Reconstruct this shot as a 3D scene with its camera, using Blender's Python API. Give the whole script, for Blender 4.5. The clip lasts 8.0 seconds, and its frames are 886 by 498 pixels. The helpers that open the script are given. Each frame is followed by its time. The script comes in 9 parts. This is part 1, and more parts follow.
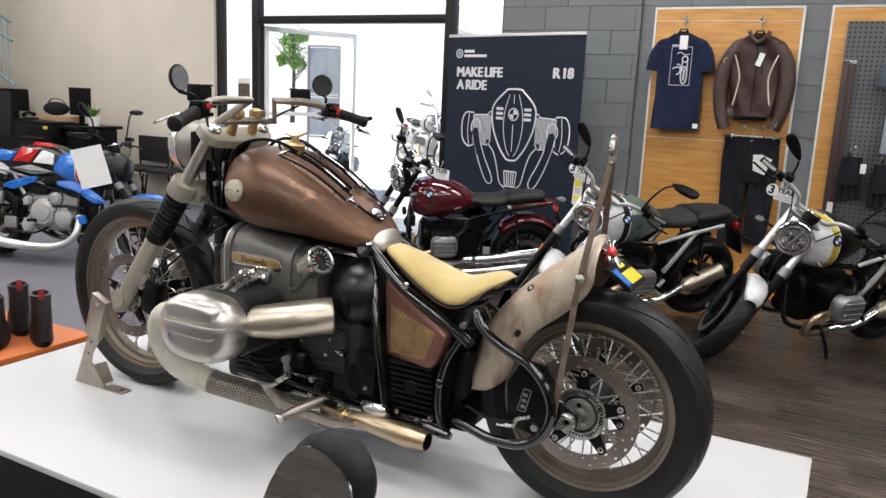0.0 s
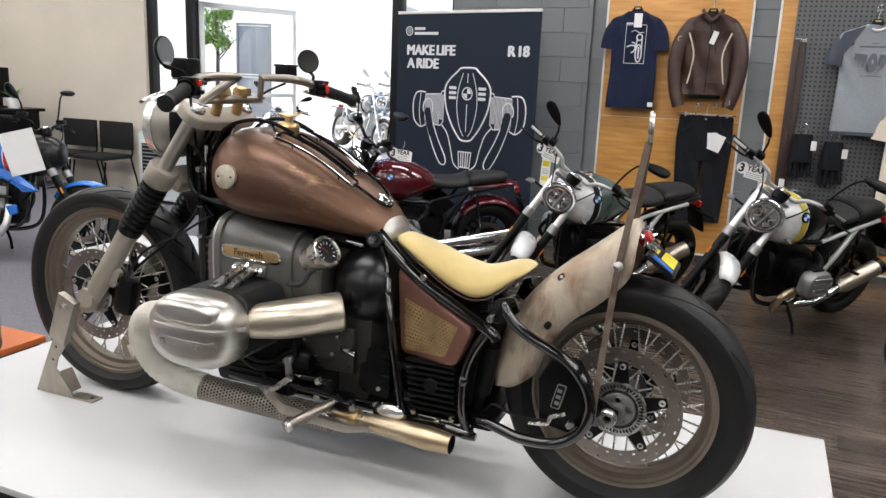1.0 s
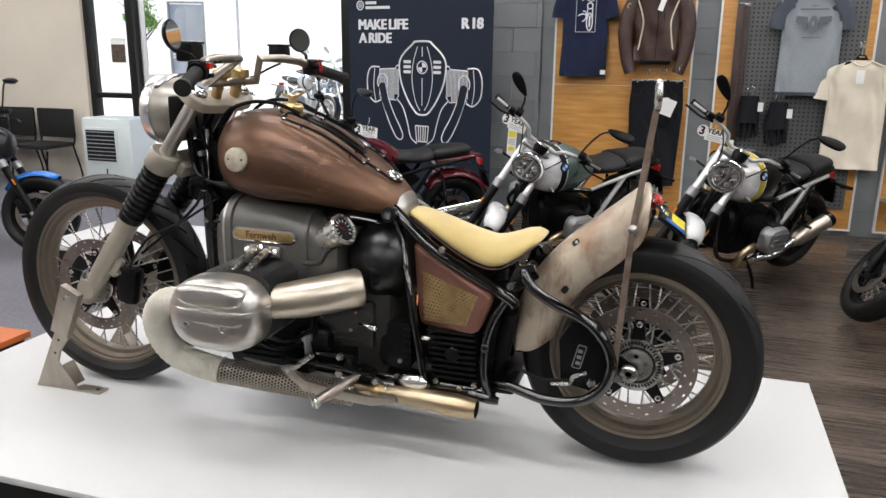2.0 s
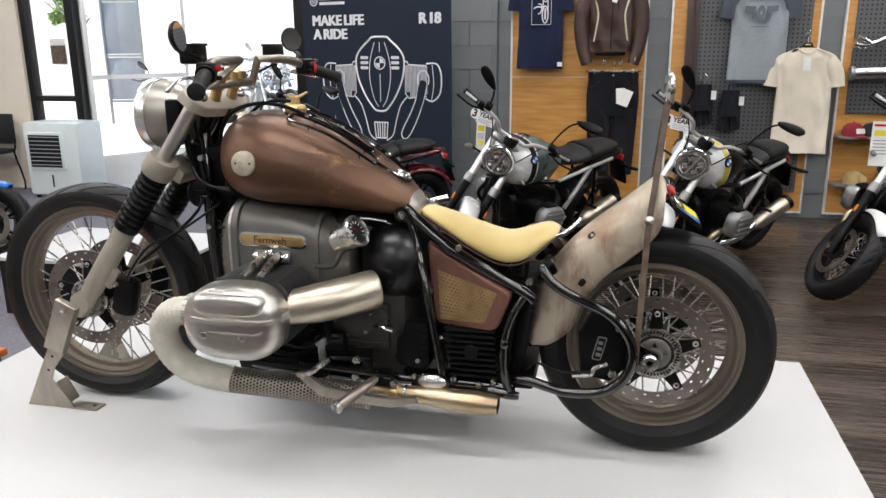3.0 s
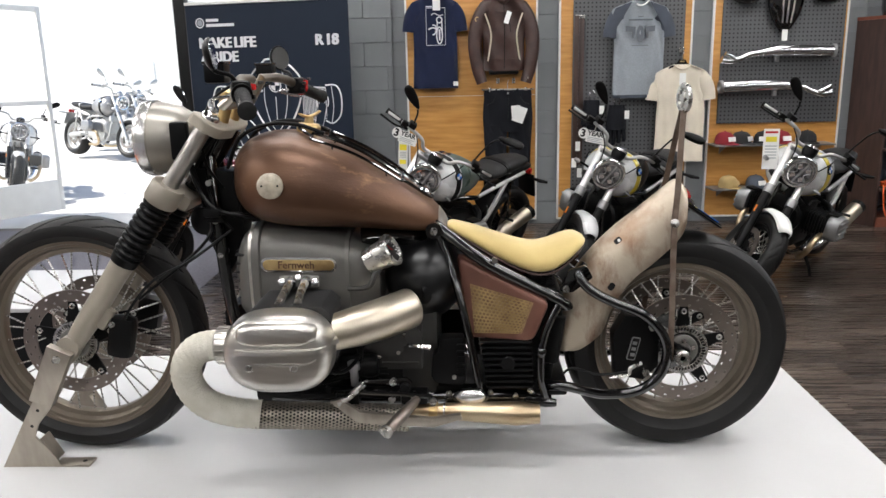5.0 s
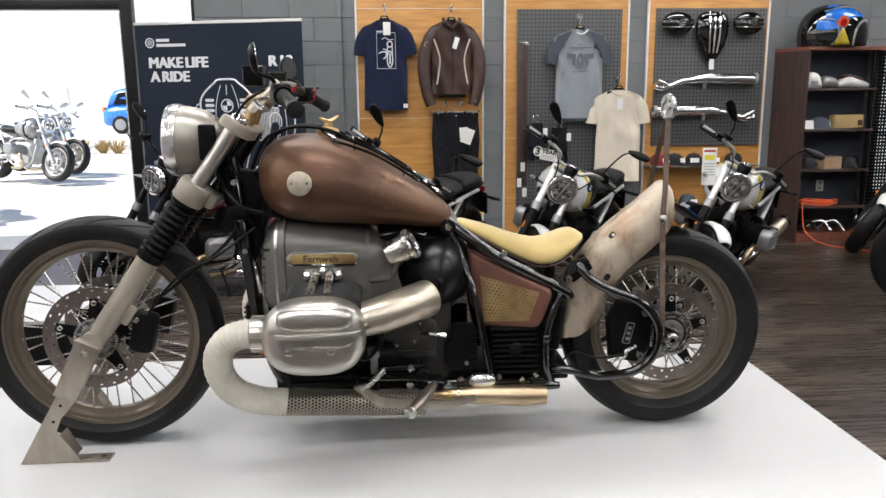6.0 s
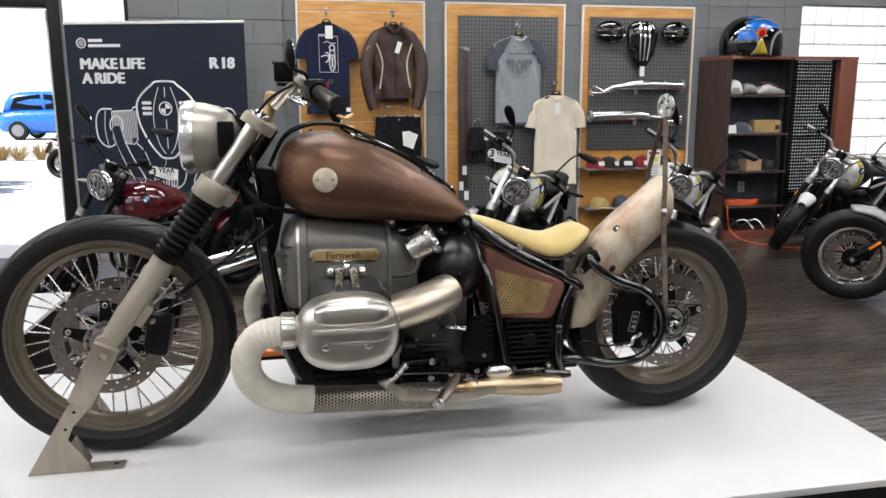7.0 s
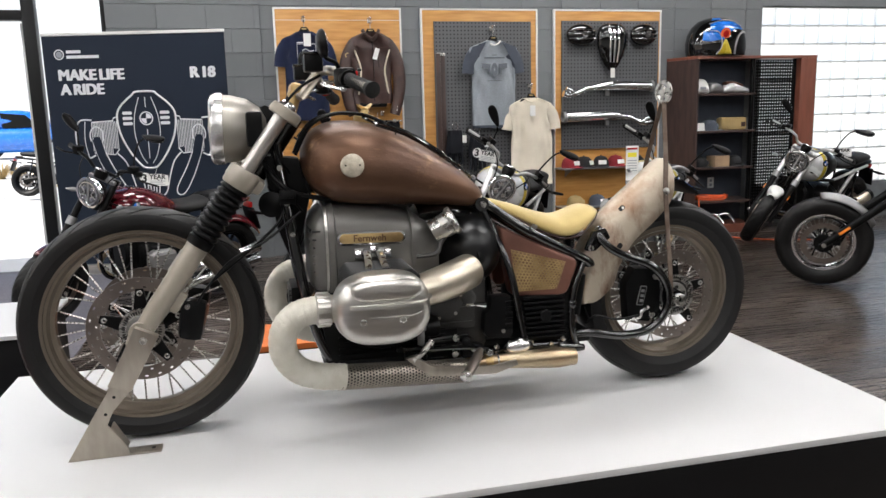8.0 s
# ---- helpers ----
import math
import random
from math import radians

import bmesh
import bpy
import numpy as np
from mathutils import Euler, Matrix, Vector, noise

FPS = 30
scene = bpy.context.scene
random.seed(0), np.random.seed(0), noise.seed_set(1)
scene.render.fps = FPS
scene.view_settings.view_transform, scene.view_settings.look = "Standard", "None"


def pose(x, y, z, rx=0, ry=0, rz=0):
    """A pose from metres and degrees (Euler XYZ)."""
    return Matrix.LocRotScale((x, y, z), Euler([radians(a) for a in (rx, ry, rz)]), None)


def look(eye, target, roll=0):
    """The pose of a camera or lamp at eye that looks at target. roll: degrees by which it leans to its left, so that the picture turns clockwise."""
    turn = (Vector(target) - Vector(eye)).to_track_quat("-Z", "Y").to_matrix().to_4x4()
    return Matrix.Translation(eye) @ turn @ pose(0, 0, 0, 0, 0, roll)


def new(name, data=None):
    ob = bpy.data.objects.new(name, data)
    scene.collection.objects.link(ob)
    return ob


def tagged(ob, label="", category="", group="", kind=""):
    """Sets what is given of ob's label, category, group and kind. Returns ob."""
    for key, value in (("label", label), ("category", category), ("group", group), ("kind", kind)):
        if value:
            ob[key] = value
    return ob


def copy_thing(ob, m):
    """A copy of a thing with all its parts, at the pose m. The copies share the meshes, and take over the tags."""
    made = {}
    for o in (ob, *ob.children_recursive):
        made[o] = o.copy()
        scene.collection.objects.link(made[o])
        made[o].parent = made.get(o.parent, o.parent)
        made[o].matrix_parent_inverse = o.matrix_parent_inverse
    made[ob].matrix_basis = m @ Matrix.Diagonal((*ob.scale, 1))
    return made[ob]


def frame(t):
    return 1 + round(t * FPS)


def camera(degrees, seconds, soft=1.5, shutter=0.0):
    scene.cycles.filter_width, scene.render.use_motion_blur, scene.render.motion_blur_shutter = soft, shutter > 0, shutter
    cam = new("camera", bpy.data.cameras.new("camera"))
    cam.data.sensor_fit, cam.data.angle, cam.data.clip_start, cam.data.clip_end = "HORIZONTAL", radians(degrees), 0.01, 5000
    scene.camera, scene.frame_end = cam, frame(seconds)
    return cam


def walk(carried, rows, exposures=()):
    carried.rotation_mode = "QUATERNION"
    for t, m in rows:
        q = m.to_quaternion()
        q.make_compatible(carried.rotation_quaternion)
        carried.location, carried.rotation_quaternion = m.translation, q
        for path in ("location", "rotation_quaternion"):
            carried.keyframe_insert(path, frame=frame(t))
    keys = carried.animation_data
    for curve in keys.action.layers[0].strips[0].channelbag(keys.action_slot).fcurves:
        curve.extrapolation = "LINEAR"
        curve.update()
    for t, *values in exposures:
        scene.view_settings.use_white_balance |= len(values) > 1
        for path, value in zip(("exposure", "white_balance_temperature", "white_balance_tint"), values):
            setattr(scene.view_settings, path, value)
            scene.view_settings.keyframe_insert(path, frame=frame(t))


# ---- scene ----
cam = camera(60.1, 8.0)
PATH = [
    (0, (0.026, -0.011, 1.564), (-0.884, 1.726, 1.173), 2.6),
    (0.5, (-0.155, 0.000, 1.545), (-0.974, 1.778, 1.133), 2.9),
    (1, (-0.287, 0.028, 1.539), (-1.022, 1.838, 1.108), 2.5),
    (1.5, (-0.401, -0.032, 1.539), (-1.029, 1.812, 1.086), 0.9),
    (2, (-0.473, -0.098, 1.540), (-1.055, 1.751, 1.048), 0.7),
    (3.5, (-0.804, -0.146, 1.552), (-1.159, 1.756, 1.045), -0.8),
    (4, (-0.924, -0.113, 1.541), (-1.208, 1.803, 1.043), -0.7),
    (4.5, (-1.056, -0.132, 1.552), (-1.235, 1.800, 1.066), -1.2),
    (6, (-1.482, -0.397, 1.477), (-1.336, 1.559, 1.089), -0.5),
    (6.5, (-1.624, -0.421, 1.469), (-1.399, 1.530, 1.090), -0.5),
    (7, (-1.825, -0.406, 1.451), (-1.448, 1.523, 1.079), -0.2),
    (7.5, (-1.935, -0.427, 1.411), (-1.477, 1.487, 1.056), -0.8),
    (8, (-2.032, -0.495, 1.378), (-1.563, 1.418, 1.034), -1.5),
]
walk(cam, [(t, look(eye, target, roll)) for t, eye, target, roll in PATH])

# ---- world, sun, exposure ----
scene.view_settings.exposure = 0.86
world = bpy.data.worlds.new("world")
scene.world = world
world.use_nodes = True
wn = world.node_tree
sky = wn.nodes.new("ShaderNodeTexSky")
sky.sky_type, sky.sun_disc = "NISHITA", False
sky.sun_elevation, sky.sun_rotation = radians(48), radians(-109.4)
wn.nodes["Background"].inputs[1].default_value = 0.15
wn.links.new(sky.outputs[0], wn.nodes["Background"].inputs[0])
sun = new("sun", bpy.data.lights.new("sun", "SUN"))
sun.data.energy, sun.data.angle, sun.data.color = 5.0, radians(0.5), (1, 0.95, 0.87)
sun.matrix_world = look((-34, -12, 44), (0, 0, 0))


# ---- materials ----
def mat(name, col, rough=0.5, metal=0.0, var=0.2, scale=7.0, bump=0.0, bscale=90.0, coat=0.0, col2=None, lo=0.35, hi=0.65,
        stretch=(1, 1, 1), rand=0.0, rvar=0.12, emit=0.0, spec=0.5, sheen=0.0, wear=None, wscale=14.0, wlo=0.60, whi=0.70, wstretch=(1, 1, 1)):
    m = bpy.data.materials.new(name)
    m.use_nodes = True
    nt = m.node_tree
    N, L = nt.nodes, nt.links
    b = N["Principled BSDF"]
    tc, mp = N.new("ShaderNodeTexCoord"), N.new("ShaderNodeMapping")
    mp.inputs["Scale"].default_value = stretch
    L.new(tc.outputs["Object"], mp.inputs[0])
    n1 = N.new("ShaderNodeTexNoise")
    n1.inputs["Scale"].default_value, n1.inputs["Detail"].default_value = scale, 6
    L.new(mp.outputs[0], n1.inputs[0])
    ramp = N.new("ShaderNodeValToRGB")
    ramp.color_ramp.elements[0].position, ramp.color_ramp.elements[1].position = lo, hi
    c2 = col2 or tuple(c * (1 - var) for c in col)
    ramp.color_ramp.elements[0].color, ramp.color_ramp.elements[1].color = (*c2, 1), (*col, 1)
    L.new(n1.outputs[0], ramp.inputs[0])
    out = ramp.outputs[0]
    if rand:
        oi, hs, ma = N.new("ShaderNodeObjectInfo"), N.new("ShaderNodeHueSaturation"), N.new("ShaderNodeMapRange")
        ma.inputs[3].default_value, ma.inputs[4].default_value = 1 - rand, 1 + rand
        L.new(oi.outputs["Random"], ma.inputs[0])
        L.new(ma.outputs[0], hs.inputs["Value"])
        L.new(out, hs.inputs["Color"])
        out = hs.outputs[0]
    if wear:
        m3, n3, r3, mx = N.new("ShaderNodeMapping"), N.new("ShaderNodeTexNoise"), N.new("ShaderNodeMapRange"), N.new("ShaderNodeMix")
        m3.inputs["Scale"].default_value, m3.inputs["Location"].default_value = wstretch, (3.7, 1.3, 5.1)
        n3.inputs["Scale"].default_value, n3.inputs["Detail"].default_value, n3.inputs["Roughness"].default_value = wscale, 9, 0.68
        r3.inputs[1].default_value, r3.inputs[2].default_value = wlo, whi
        mx.data_type = "RGBA"
        L.new(tc.outputs["Object"], m3.inputs[0])
        L.new(m3.outputs[0], n3.inputs[0])
        L.new(n3.outputs[0], r3.inputs[0])
        L.new(r3.outputs[0], mx.inputs[0])
        L.new(out, mx.inputs[6])
        mx.inputs[7].default_value = (*wear, 1)
        out = mx.outputs[2]
    L.new(out, b.inputs["Base Color"])
    n2 = N.new("ShaderNodeTexNoise")
    n2.inputs["Scale"].default_value, n2.inputs["Detail"].default_value = bscale, 4
    L.new(mp.outputs[0], n2.inputs[0])
    mr = N.new("ShaderNodeMapRange")
    mr.inputs[3].default_value, mr.inputs[4].default_value = max(0.02, rough - rvar), min(1, rough + rvar)
    L.new(n1.outputs[0], mr.inputs[0])
    L.new(mr.outputs[0], b.inputs["Roughness"])
    if bump:
        bp = N.new("ShaderNodeBump")
        bp.inputs["Strength"].default_value, bp.inputs["Distance"].default_value = bump, 0.004
        L.new(n2.outputs[0], bp.inputs["Height"])
        L.new(bp.outputs[0], b.inputs["Normal"])
    b.inputs["Metallic"].default_value = metal
    b.inputs["Coat Weight"].default_value = coat
    b.inputs["Coat Roughness"].default_value = 0.06
    b.inputs["Specular IOR Level"].default_value = spec
    b.inputs["Sheen Weight"].default_value = sheen
    if emit:
        b.inputs["Emission Color"].default_value = (*col, 1)
        b.inputs["Emission Strength"].default_value = emit
    return m


def glass(name, tint=(1, 1, 1), rough=0.0, ior=1.45):
    m = bpy.data.materials.new(name)
    m.use_nodes = True
    b = m.node_tree.nodes["Principled BSDF"]
    b.inputs["Base Color"].default_value = (*tint, 1)
    b.inputs["Transmission Weight"].default_value = 1
    b.inputs["Roughness"].default_value = rough
    b.inputs["IOR"].default_value = ior
    return m


def pegboard_mat(name, col, pitch):
    """Grey hardboard; a square grid of dark dots paints in its shaded holes."""
    m = mat(name, col, 0.6, 0, 0.12, 4)
    N, L = m.node_tree.nodes, m.node_tree.links
    b = N["Principled BSDF"]
    src = b.inputs["Base Color"].links[0].from_socket
    tc, sp = N.new("ShaderNodeTexCoord"), N.new("ShaderNodeSeparateXYZ")
    L.new(tc.outputs["Object"], sp.inputs[0])
    dist = []
    for k in (0, 2):
        a = N.new("ShaderNodeMath"); a.operation = "DIVIDE"; a.inputs[1].default_value = pitch
        f = N.new("ShaderNodeMath"); f.operation = "FRACT"
        s = N.new("ShaderNodeMath"); s.operation = "SUBTRACT"; s.inputs[1].default_value = 0.5
        q = N.new("ShaderNodeMath"); q.operation = "MULTIPLY"
        L.new(sp.outputs[k], a.inputs[0]); L.new(a.outputs[0], f.inputs[0]); L.new(f.outputs[0], s.inputs[0])
        L.new(s.outputs[0], q.inputs[0]); L.new(s.outputs[0], q.inputs[1])
        dist.append(q)
    ad = N.new("ShaderNodeMath"); ad.operation = "ADD"
    L.new(dist[0].outputs[0], ad.inputs[0]); L.new(dist[1].outputs[0], ad.inputs[1])
    lt = N.new("ShaderNodeMath"); lt.operation = "LESS_THAN"; lt.inputs[1].default_value = 0.05
    L.new(ad.outputs[0], lt.inputs[0])
    mx = N.new("ShaderNodeMix"); mx.data_type = "RGBA"
    L.new(lt.outputs[0], mx.inputs[0]); L.new(src, mx.inputs[6]); mx.inputs[7].default_value = (0.012, 0.012, 0.013, 1)
    L.new(mx.outputs[2], b.inputs["Base Color"])
    return m


M = dict(
    tank=mat("patina_brown_tank", (0.165, 0.084, 0.046), 0.40, 0.55, scale=3.2, col2=(0.078, 0.039, 0.024), bump=0.25, bscale=45, lo=0.3, hi=0.7, stretch=(0.7, 1.6, 1.6), rvar=0.16, wear=(0.40, 0.235, 0.125), wscale=8, wlo=0.56, whi=0.76, wstretch=(0.5, 1.8, 1.8)),
    copper=mat("copper_brown_panel", (0.19, 0.083, 0.058), 0.42, 0.35, scale=9, col2=(0.125, 0.055, 0.040), bump=0.1),
    worn=mat("dull_brass_backing", (0.40, 0.28, 0.14), 0.5, 0.4, scale=30, col2=(0.22, 0.13, 0.07)),
    brass=mat("brass", (0.60, 0.44, 0.21), 0.38, 0.9, scale=14, col2=(0.33, 0.22, 0.10)),
    badge=mat("etched_badge", (0.55, 0.50, 0.40), 0.5, 0.6, scale=60, col2=(0.38, 0.34, 0.27), bump=0.25, bscale=220),
    seat=mat("tan_suede", (0.57, 0.44, 0.18), 0.85, 0, scale=6, col2=(0.45, 0.335, 0.12), bump=0.25, bscale=260, sheen=0.3),
    black=mat("gloss_black", (0.002, 0.002, 0.0022), 0.06, 0, coat=0.9, rvar=0.02, spec=0.5),
    bootblack=mat("black_boot_leather", (0.013, 0.011, 0.012), 0.42, 0, scale=12, bump=0.3, bscale=140),
    barnickel=mat("dark_nickel_bar", (0.36, 0.325, 0.275), 0.3, 0.92, scale=8, col2=(0.28, 0.25, 0.21), rvar=0.06),
    satin=mat("satin_black", (0.0045, 0.0045, 0.0047), 0.34, 0, bump=0.08, bscale=120, spec=0.14),
    blackcast=mat("black_castings", (0.005, 0.005, 0.0052), 0.42, 0.0, spec=0.14, bump=0.2, bscale=140),
    rubber=mat("tyre_rubber", (0.0105, 0.0102, 0.0102), 0.46, 0, scale=5, col2=(0.0065, 0.0063, 0.0063), bump=0.1, bscale=150, spec=0.26),
    blackshell=mat("smooth_black_plastic", (0.006, 0.0062, 0.0068), 0.3, 0, spec=0.4, rvar=0.05),
    gripr=mat("grip_rubber", (0.014, 0.014, 0.014), 0.65, 0, spec=0.25, bump=0.3, bscale=200),
    sand=mat("sand_grey_paint", (0.34, 0.305, 0.25), 0.42, 0.15, scale=8, col2=(0.29, 0.26, 0.215), bump=0.04),
    rim=mat("bronze_grey_rim", (0.225, 0.19, 0.15), 0.36, 0.75, scale=5, col2=(0.175, 0.148, 0.115), rvar=0.05),
    engine=mat("engine_grey", (0.155, 0.150, 0.138), 0.4, 0.5, scale=6, col2=(0.125, 0.120, 0.111), bump=0.12, bscale=240),
    enginedk=mat("engine_dark_grey", (0.040, 0.039, 0.037), 0.45, 0.3, scale=8, bump=0.2, bscale=200),
    brushed=mat("brushed_aluminium", (0.62, 0.60, 0.56), 0.32, 0.95, scale=5, col2=(0.50, 0.485, 0.45), stretch=(1, 1, 9), bump=0.1, bscale=60, rvar=0.05),
    finblack=mat("black_fin_casting", (0.013, 0.013, 0.0135), 0.32, 0.2, spec=0.6, rvar=0.06),
    nickel=mat("brushed_nickel", (0.60, 0.54, 0.44), 0.36, 0.92, scale=6, col2=(0.52, 0.465, 0.375), stretch=(1, 6, 6), rvar=0.06),
    steel=mat("raw_steel", (0.42, 0.38, 0.325), 0.4, 0.85, scale=7, col2=(0.33, 0.295, 0.25), stretch=(4, 4, 1)),
    chrome=mat("chrome", (0.82, 0.82, 0.83), 0.11, 1.0, rvar=0.04, var=0.06),
    brightwork=mat("polished_alloy", (0.80, 0.79, 0.77), 0.26, 0.9, rvar=0.06, var=0.1, scale=10),
    forksilver=mat("silver_fork_tube", (0.72, 0.72, 0.71), 0.32, 0.75, rvar=0.05, var=0.08),
    framesilver=mat("silver_frame_paint", (0.50, 0.50, 0.49), 0.38, 0.5, rvar=0.08, var=0.12, scale=14),
    forktube=mat("frosted_fork_tube", (0.56, 0.54, 0.50), 0.34, 0.9, rvar=0.06, var=0.12, scale=12),
    bucket=mat("satin_grey_bucket", (0.36, 0.34, 0.30), 0.36, 0.6, scale=6, col2=(0.30, 0.28, 0.25)),
    bolt=mat("zinc_bolt", (0.55, 0.54, 0.51), 0.28, 0.95, scale=40),
    disc=mat("brake_disc_steel", (0.27, 0.235, 0.205), 0.36, 0.9, scale=8, col2=(0.20, 0.17, 0.15)),
    rust=mat("rusty_strap", (0.095, 0.062, 0.045), 0.55, 0.5, scale=24, col2=(0.15, 0.115, 0.09), bump=0.2),
    fender=mat("patinated_steel", (0.46, 0.395, 0.31), 0.42, 0.5, scale=7, col2=(0.29, 0.19, 0.125), lo=0.38, hi=0.56, bump=0.2, rvar=0.18, wear=(0.17, 0.078, 0.042), wscale=8, wlo=0.49, whi=0.70, wstretch=(1.6, 1, 0.6)),
    wrap=mat("exhaust_wrap", (0.66, 0.635, 0.56), 0.9, 0, scale=16, col2=(0.56, 0.535, 0.45), bump=0.6, bscale=220),
    goldpipe=mat("heat_tinted_steel", (0.55, 0.455, 0.31), 0.33, 0.95, scale=6, col2=(0.45, 0.33, 0.20), stretch=(1, 5, 5)),
    red=mat("red_lens", (0.55, 0.02, 0.02), 0.15, 0, coat=0.6),
    orange=mat("amber_lens", (0.9, 0.25, 0.03), 0.2, 0, coat=0.5),
    mirrorface=mat("mirror_face", (0.75, 0.76, 0.78), 0.03, 1.0, rvar=0.0, var=0.0),
    lensdark=mat("headlight_inner", (0.48, 0.49, 0.50), 0.12, 0.7, scale=40, col2=(0.14, 0.14, 0.15), rvar=0.05),
    lens=mat("headlight_glass", (0.66, 0.67, 0.68), 0.16, 0.85, scale=30, col2=(0.30, 0.31, 0.32), rvar=0.08),
    white=mat("white_laminate", (0.555, 0.555, 0.555), 0.42, 0, var=0.03, scale=2, rvar=0.02),
    whitepaint=mat("white_paint", (0.72, 0.72, 0.70), 0.4, 0, var=0.06),
    blackpanel=mat("black_panel", (0.005, 0.005, 0.0053), 0.45, 0, spec=0.25),
    wallgrey=mat("grey_block_paint", (0.175, 0.187, 0.195), 0.6, 0, scale=2.2, var=0.1, bump=0.5, bscale=130, rand=0.045),
    mortar=mat("grey_joint", (0.172, 0.184, 0.192), 0.75, 0, bump=0.3),
    cream=mat("cream_block_paint", (0.66, 0.60, 0.51), 0.65, 0, scale=1.6, var=0.07, bump=0.35, bscale=90),
    plain=mat("plain_wall", (0.33, 0.33, 0.32), 0.7, 0, scale=2, var=0.06, bump=0.1),
    # unseen ceiling, greyed so its reflections on black parts stay dark
    ceil=mat("ceiling_tile", (0.17, 0.17, 0.17), 0.85, 0, scale=5, var=0.06, bump=0.3),
    wood=mat("orange_plywood", (0.62, 0.325, 0.095), 0.42, 0, scale=3.5, col2=(0.47, 0.215, 0.05), stretch=(1, 1, 9), bump=0.04, lo=0.32, hi=0.68, wear=(0.36, 0.15, 0.035), wscale=6, wlo=0.66, whi=0.78, wstretch=(1, 1, 3.5)),
    plank=mat("dark_plank", (0.086, 0.065, 0.052), 0.27, 0, scale=4, col2=(0.016, 0.0122, 0.0102), stretch=(0.7, 24, 24), bump=0.03, bscale=12, rand=0.42, lo=0.34, hi=0.66, spec=0.45),
    planksub=mat("dark_subfloor", (0.05, 0.037, 0.03), 0.5, 0),
    carpet=mat("grey_carpet", (0.165, 0.16, 0.185), 0.95, 0, scale=60, var=0.3, bump=0.8, bscale=90),
    shelf=mat("dark_walnut", (0.060, 0.034, 0.028), 0.45, 0, scale=4, col2=(0.035, 0.02, 0.017), stretch=(6, 6, 1)),
    shelfred=mat("red_brown_laminate", (0.20, 0.065, 0.04), 0.45, 0, scale=4, stretch=(6, 6, 1)),
    peg=pegboard_mat("grey_pegboard", (0.095, 0.098, 0.104), 0.0381),
    frameblk=mat("black_aluminium", (0.010, 0.010, 0.0105), 0.4, 0.1, spec=0.3),
    navy=mat("navy_banner", (0.0125, 0.0195, 0.034), 0.6, 0, scale=2, var=0.08, spec=0.2),
    line=mat("white_print", (0.72, 0.73, 0.75), 0.55, 0, var=0.03),
    greyprint=mat("grey_print", (0.30, 0.32, 0.35), 0.55, 0, var=0.05),
    glass=glass("clear_glass"),
    block=glass("glass_block", (0.98, 0.985, 0.97), 0.35, 1.2),
    concrete=mat("outdoor_concrete", (0.60, 0.585, 0.555), 0.8, 0, scale=0.8, var=0.12, bump=0.2, bscale=40),
    tee_navy=mat("navy_cotton", (0.010, 0.016, 0.046), 0.9, 0, spec=0.2, bump=0.4, bscale=400, sheen=0.2),
    tee_grey=mat("heather_grey_cotton", (0.29, 0.32, 0.35), 0.9, 0, scale=90, var=0.15, bump=0.4, bscale=400),
    tee_slate=mat("slate_cotton", (0.075, 0.088, 0.115), 0.9, 0, bump=0.4, bscale=400),
    tee_cream=mat("cream_cotton", (0.74, 0.67, 0.55), 0.9, 0, bump=0.4, bscale=300, var=0.08),
    leather=mat("dark_brown_leather", (0.052, 0.024, 0.019), 0.42, 0, scale=10, col2=(0.034, 0.016, 0.013), bump=0.35, bscale=160),
    leathertrim=mat("cream_leather", (0.62, 0.55, 0.42), 0.5, 0),
    teeprint=mat("grey_shirt_print", (0.135, 0.15, 0.17), 0.9, 0, var=0.2, scale=40),
    denim=mat("black_denim", (0.011, 0.012, 0.016), 0.85, 0, spec=0.2, bump=0.5, bscale=300),
    paper=mat("white_paper", (0.80, 0.80, 0.78), 0.7, 0, var=0.03),
    yellow=mat("yellow_tag", (0.85, 0.72, 0.05), 0.6, 0, var=0.05),
    silverpaint=mat("silver_white_tank", (0.60, 0.61, 0.61), 0.26, 0.1, coat=0.6, var=0.05),
    greenpaint=mat("grey_green_tank", (0.105, 0.155, 0.14), 0.3, 0.2, coat=0.5),
    winepaint=mat("wine_red_paint", (0.095, 0.006, 0.012), 0.16, 0.1, coat=0.9),
    yellowpaint=mat("mustard_paint", (0.55, 0.42, 0.03), 0.3, 0.1, coat=0.5),
    bluepaint=mat("bright_blue_paint", (0.012, 0.16, 0.62), 0.25, 0, coat=0.7),
    seatblk=mat("black_seat_vinyl", (0.014, 0.014, 0.0145), 0.6, 0, spec=0.3, bump=0.2, bscale=200),
    castgrey=mat("cast_alloy", (0.33, 0.33, 0.33), 0.42, 0.75, scale=12, bump=0.15),
    orangecord=mat("orange_cable", (0.80, 0.13, 0.03), 0.5, 0),
    tancloth=mat("tan_canvas", (0.42, 0.30, 0.13), 0.85, 0, bump=0.3),
    cardboard=mat("cardboard", (0.42, 0.28, 0.17), 0.85, 0),
    orangebox=mat("orange_laminate", (0.62, 0.17, 0.045), 0.4, 0, var=0.08),
    cream_plastic=mat("pale_plastic", (0.62, 0.68, 0.68), 0.4, 0, var=0.05),
    green=mat("foliage", (0.20, 0.38, 0.04), 0.7, 0, scale=10, col2=(0.05, 0.13, 0.015)),
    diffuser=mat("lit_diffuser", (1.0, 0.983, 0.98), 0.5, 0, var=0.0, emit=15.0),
)


# ---- mesh tools ----
def v3(*a):
    return Vector(a)


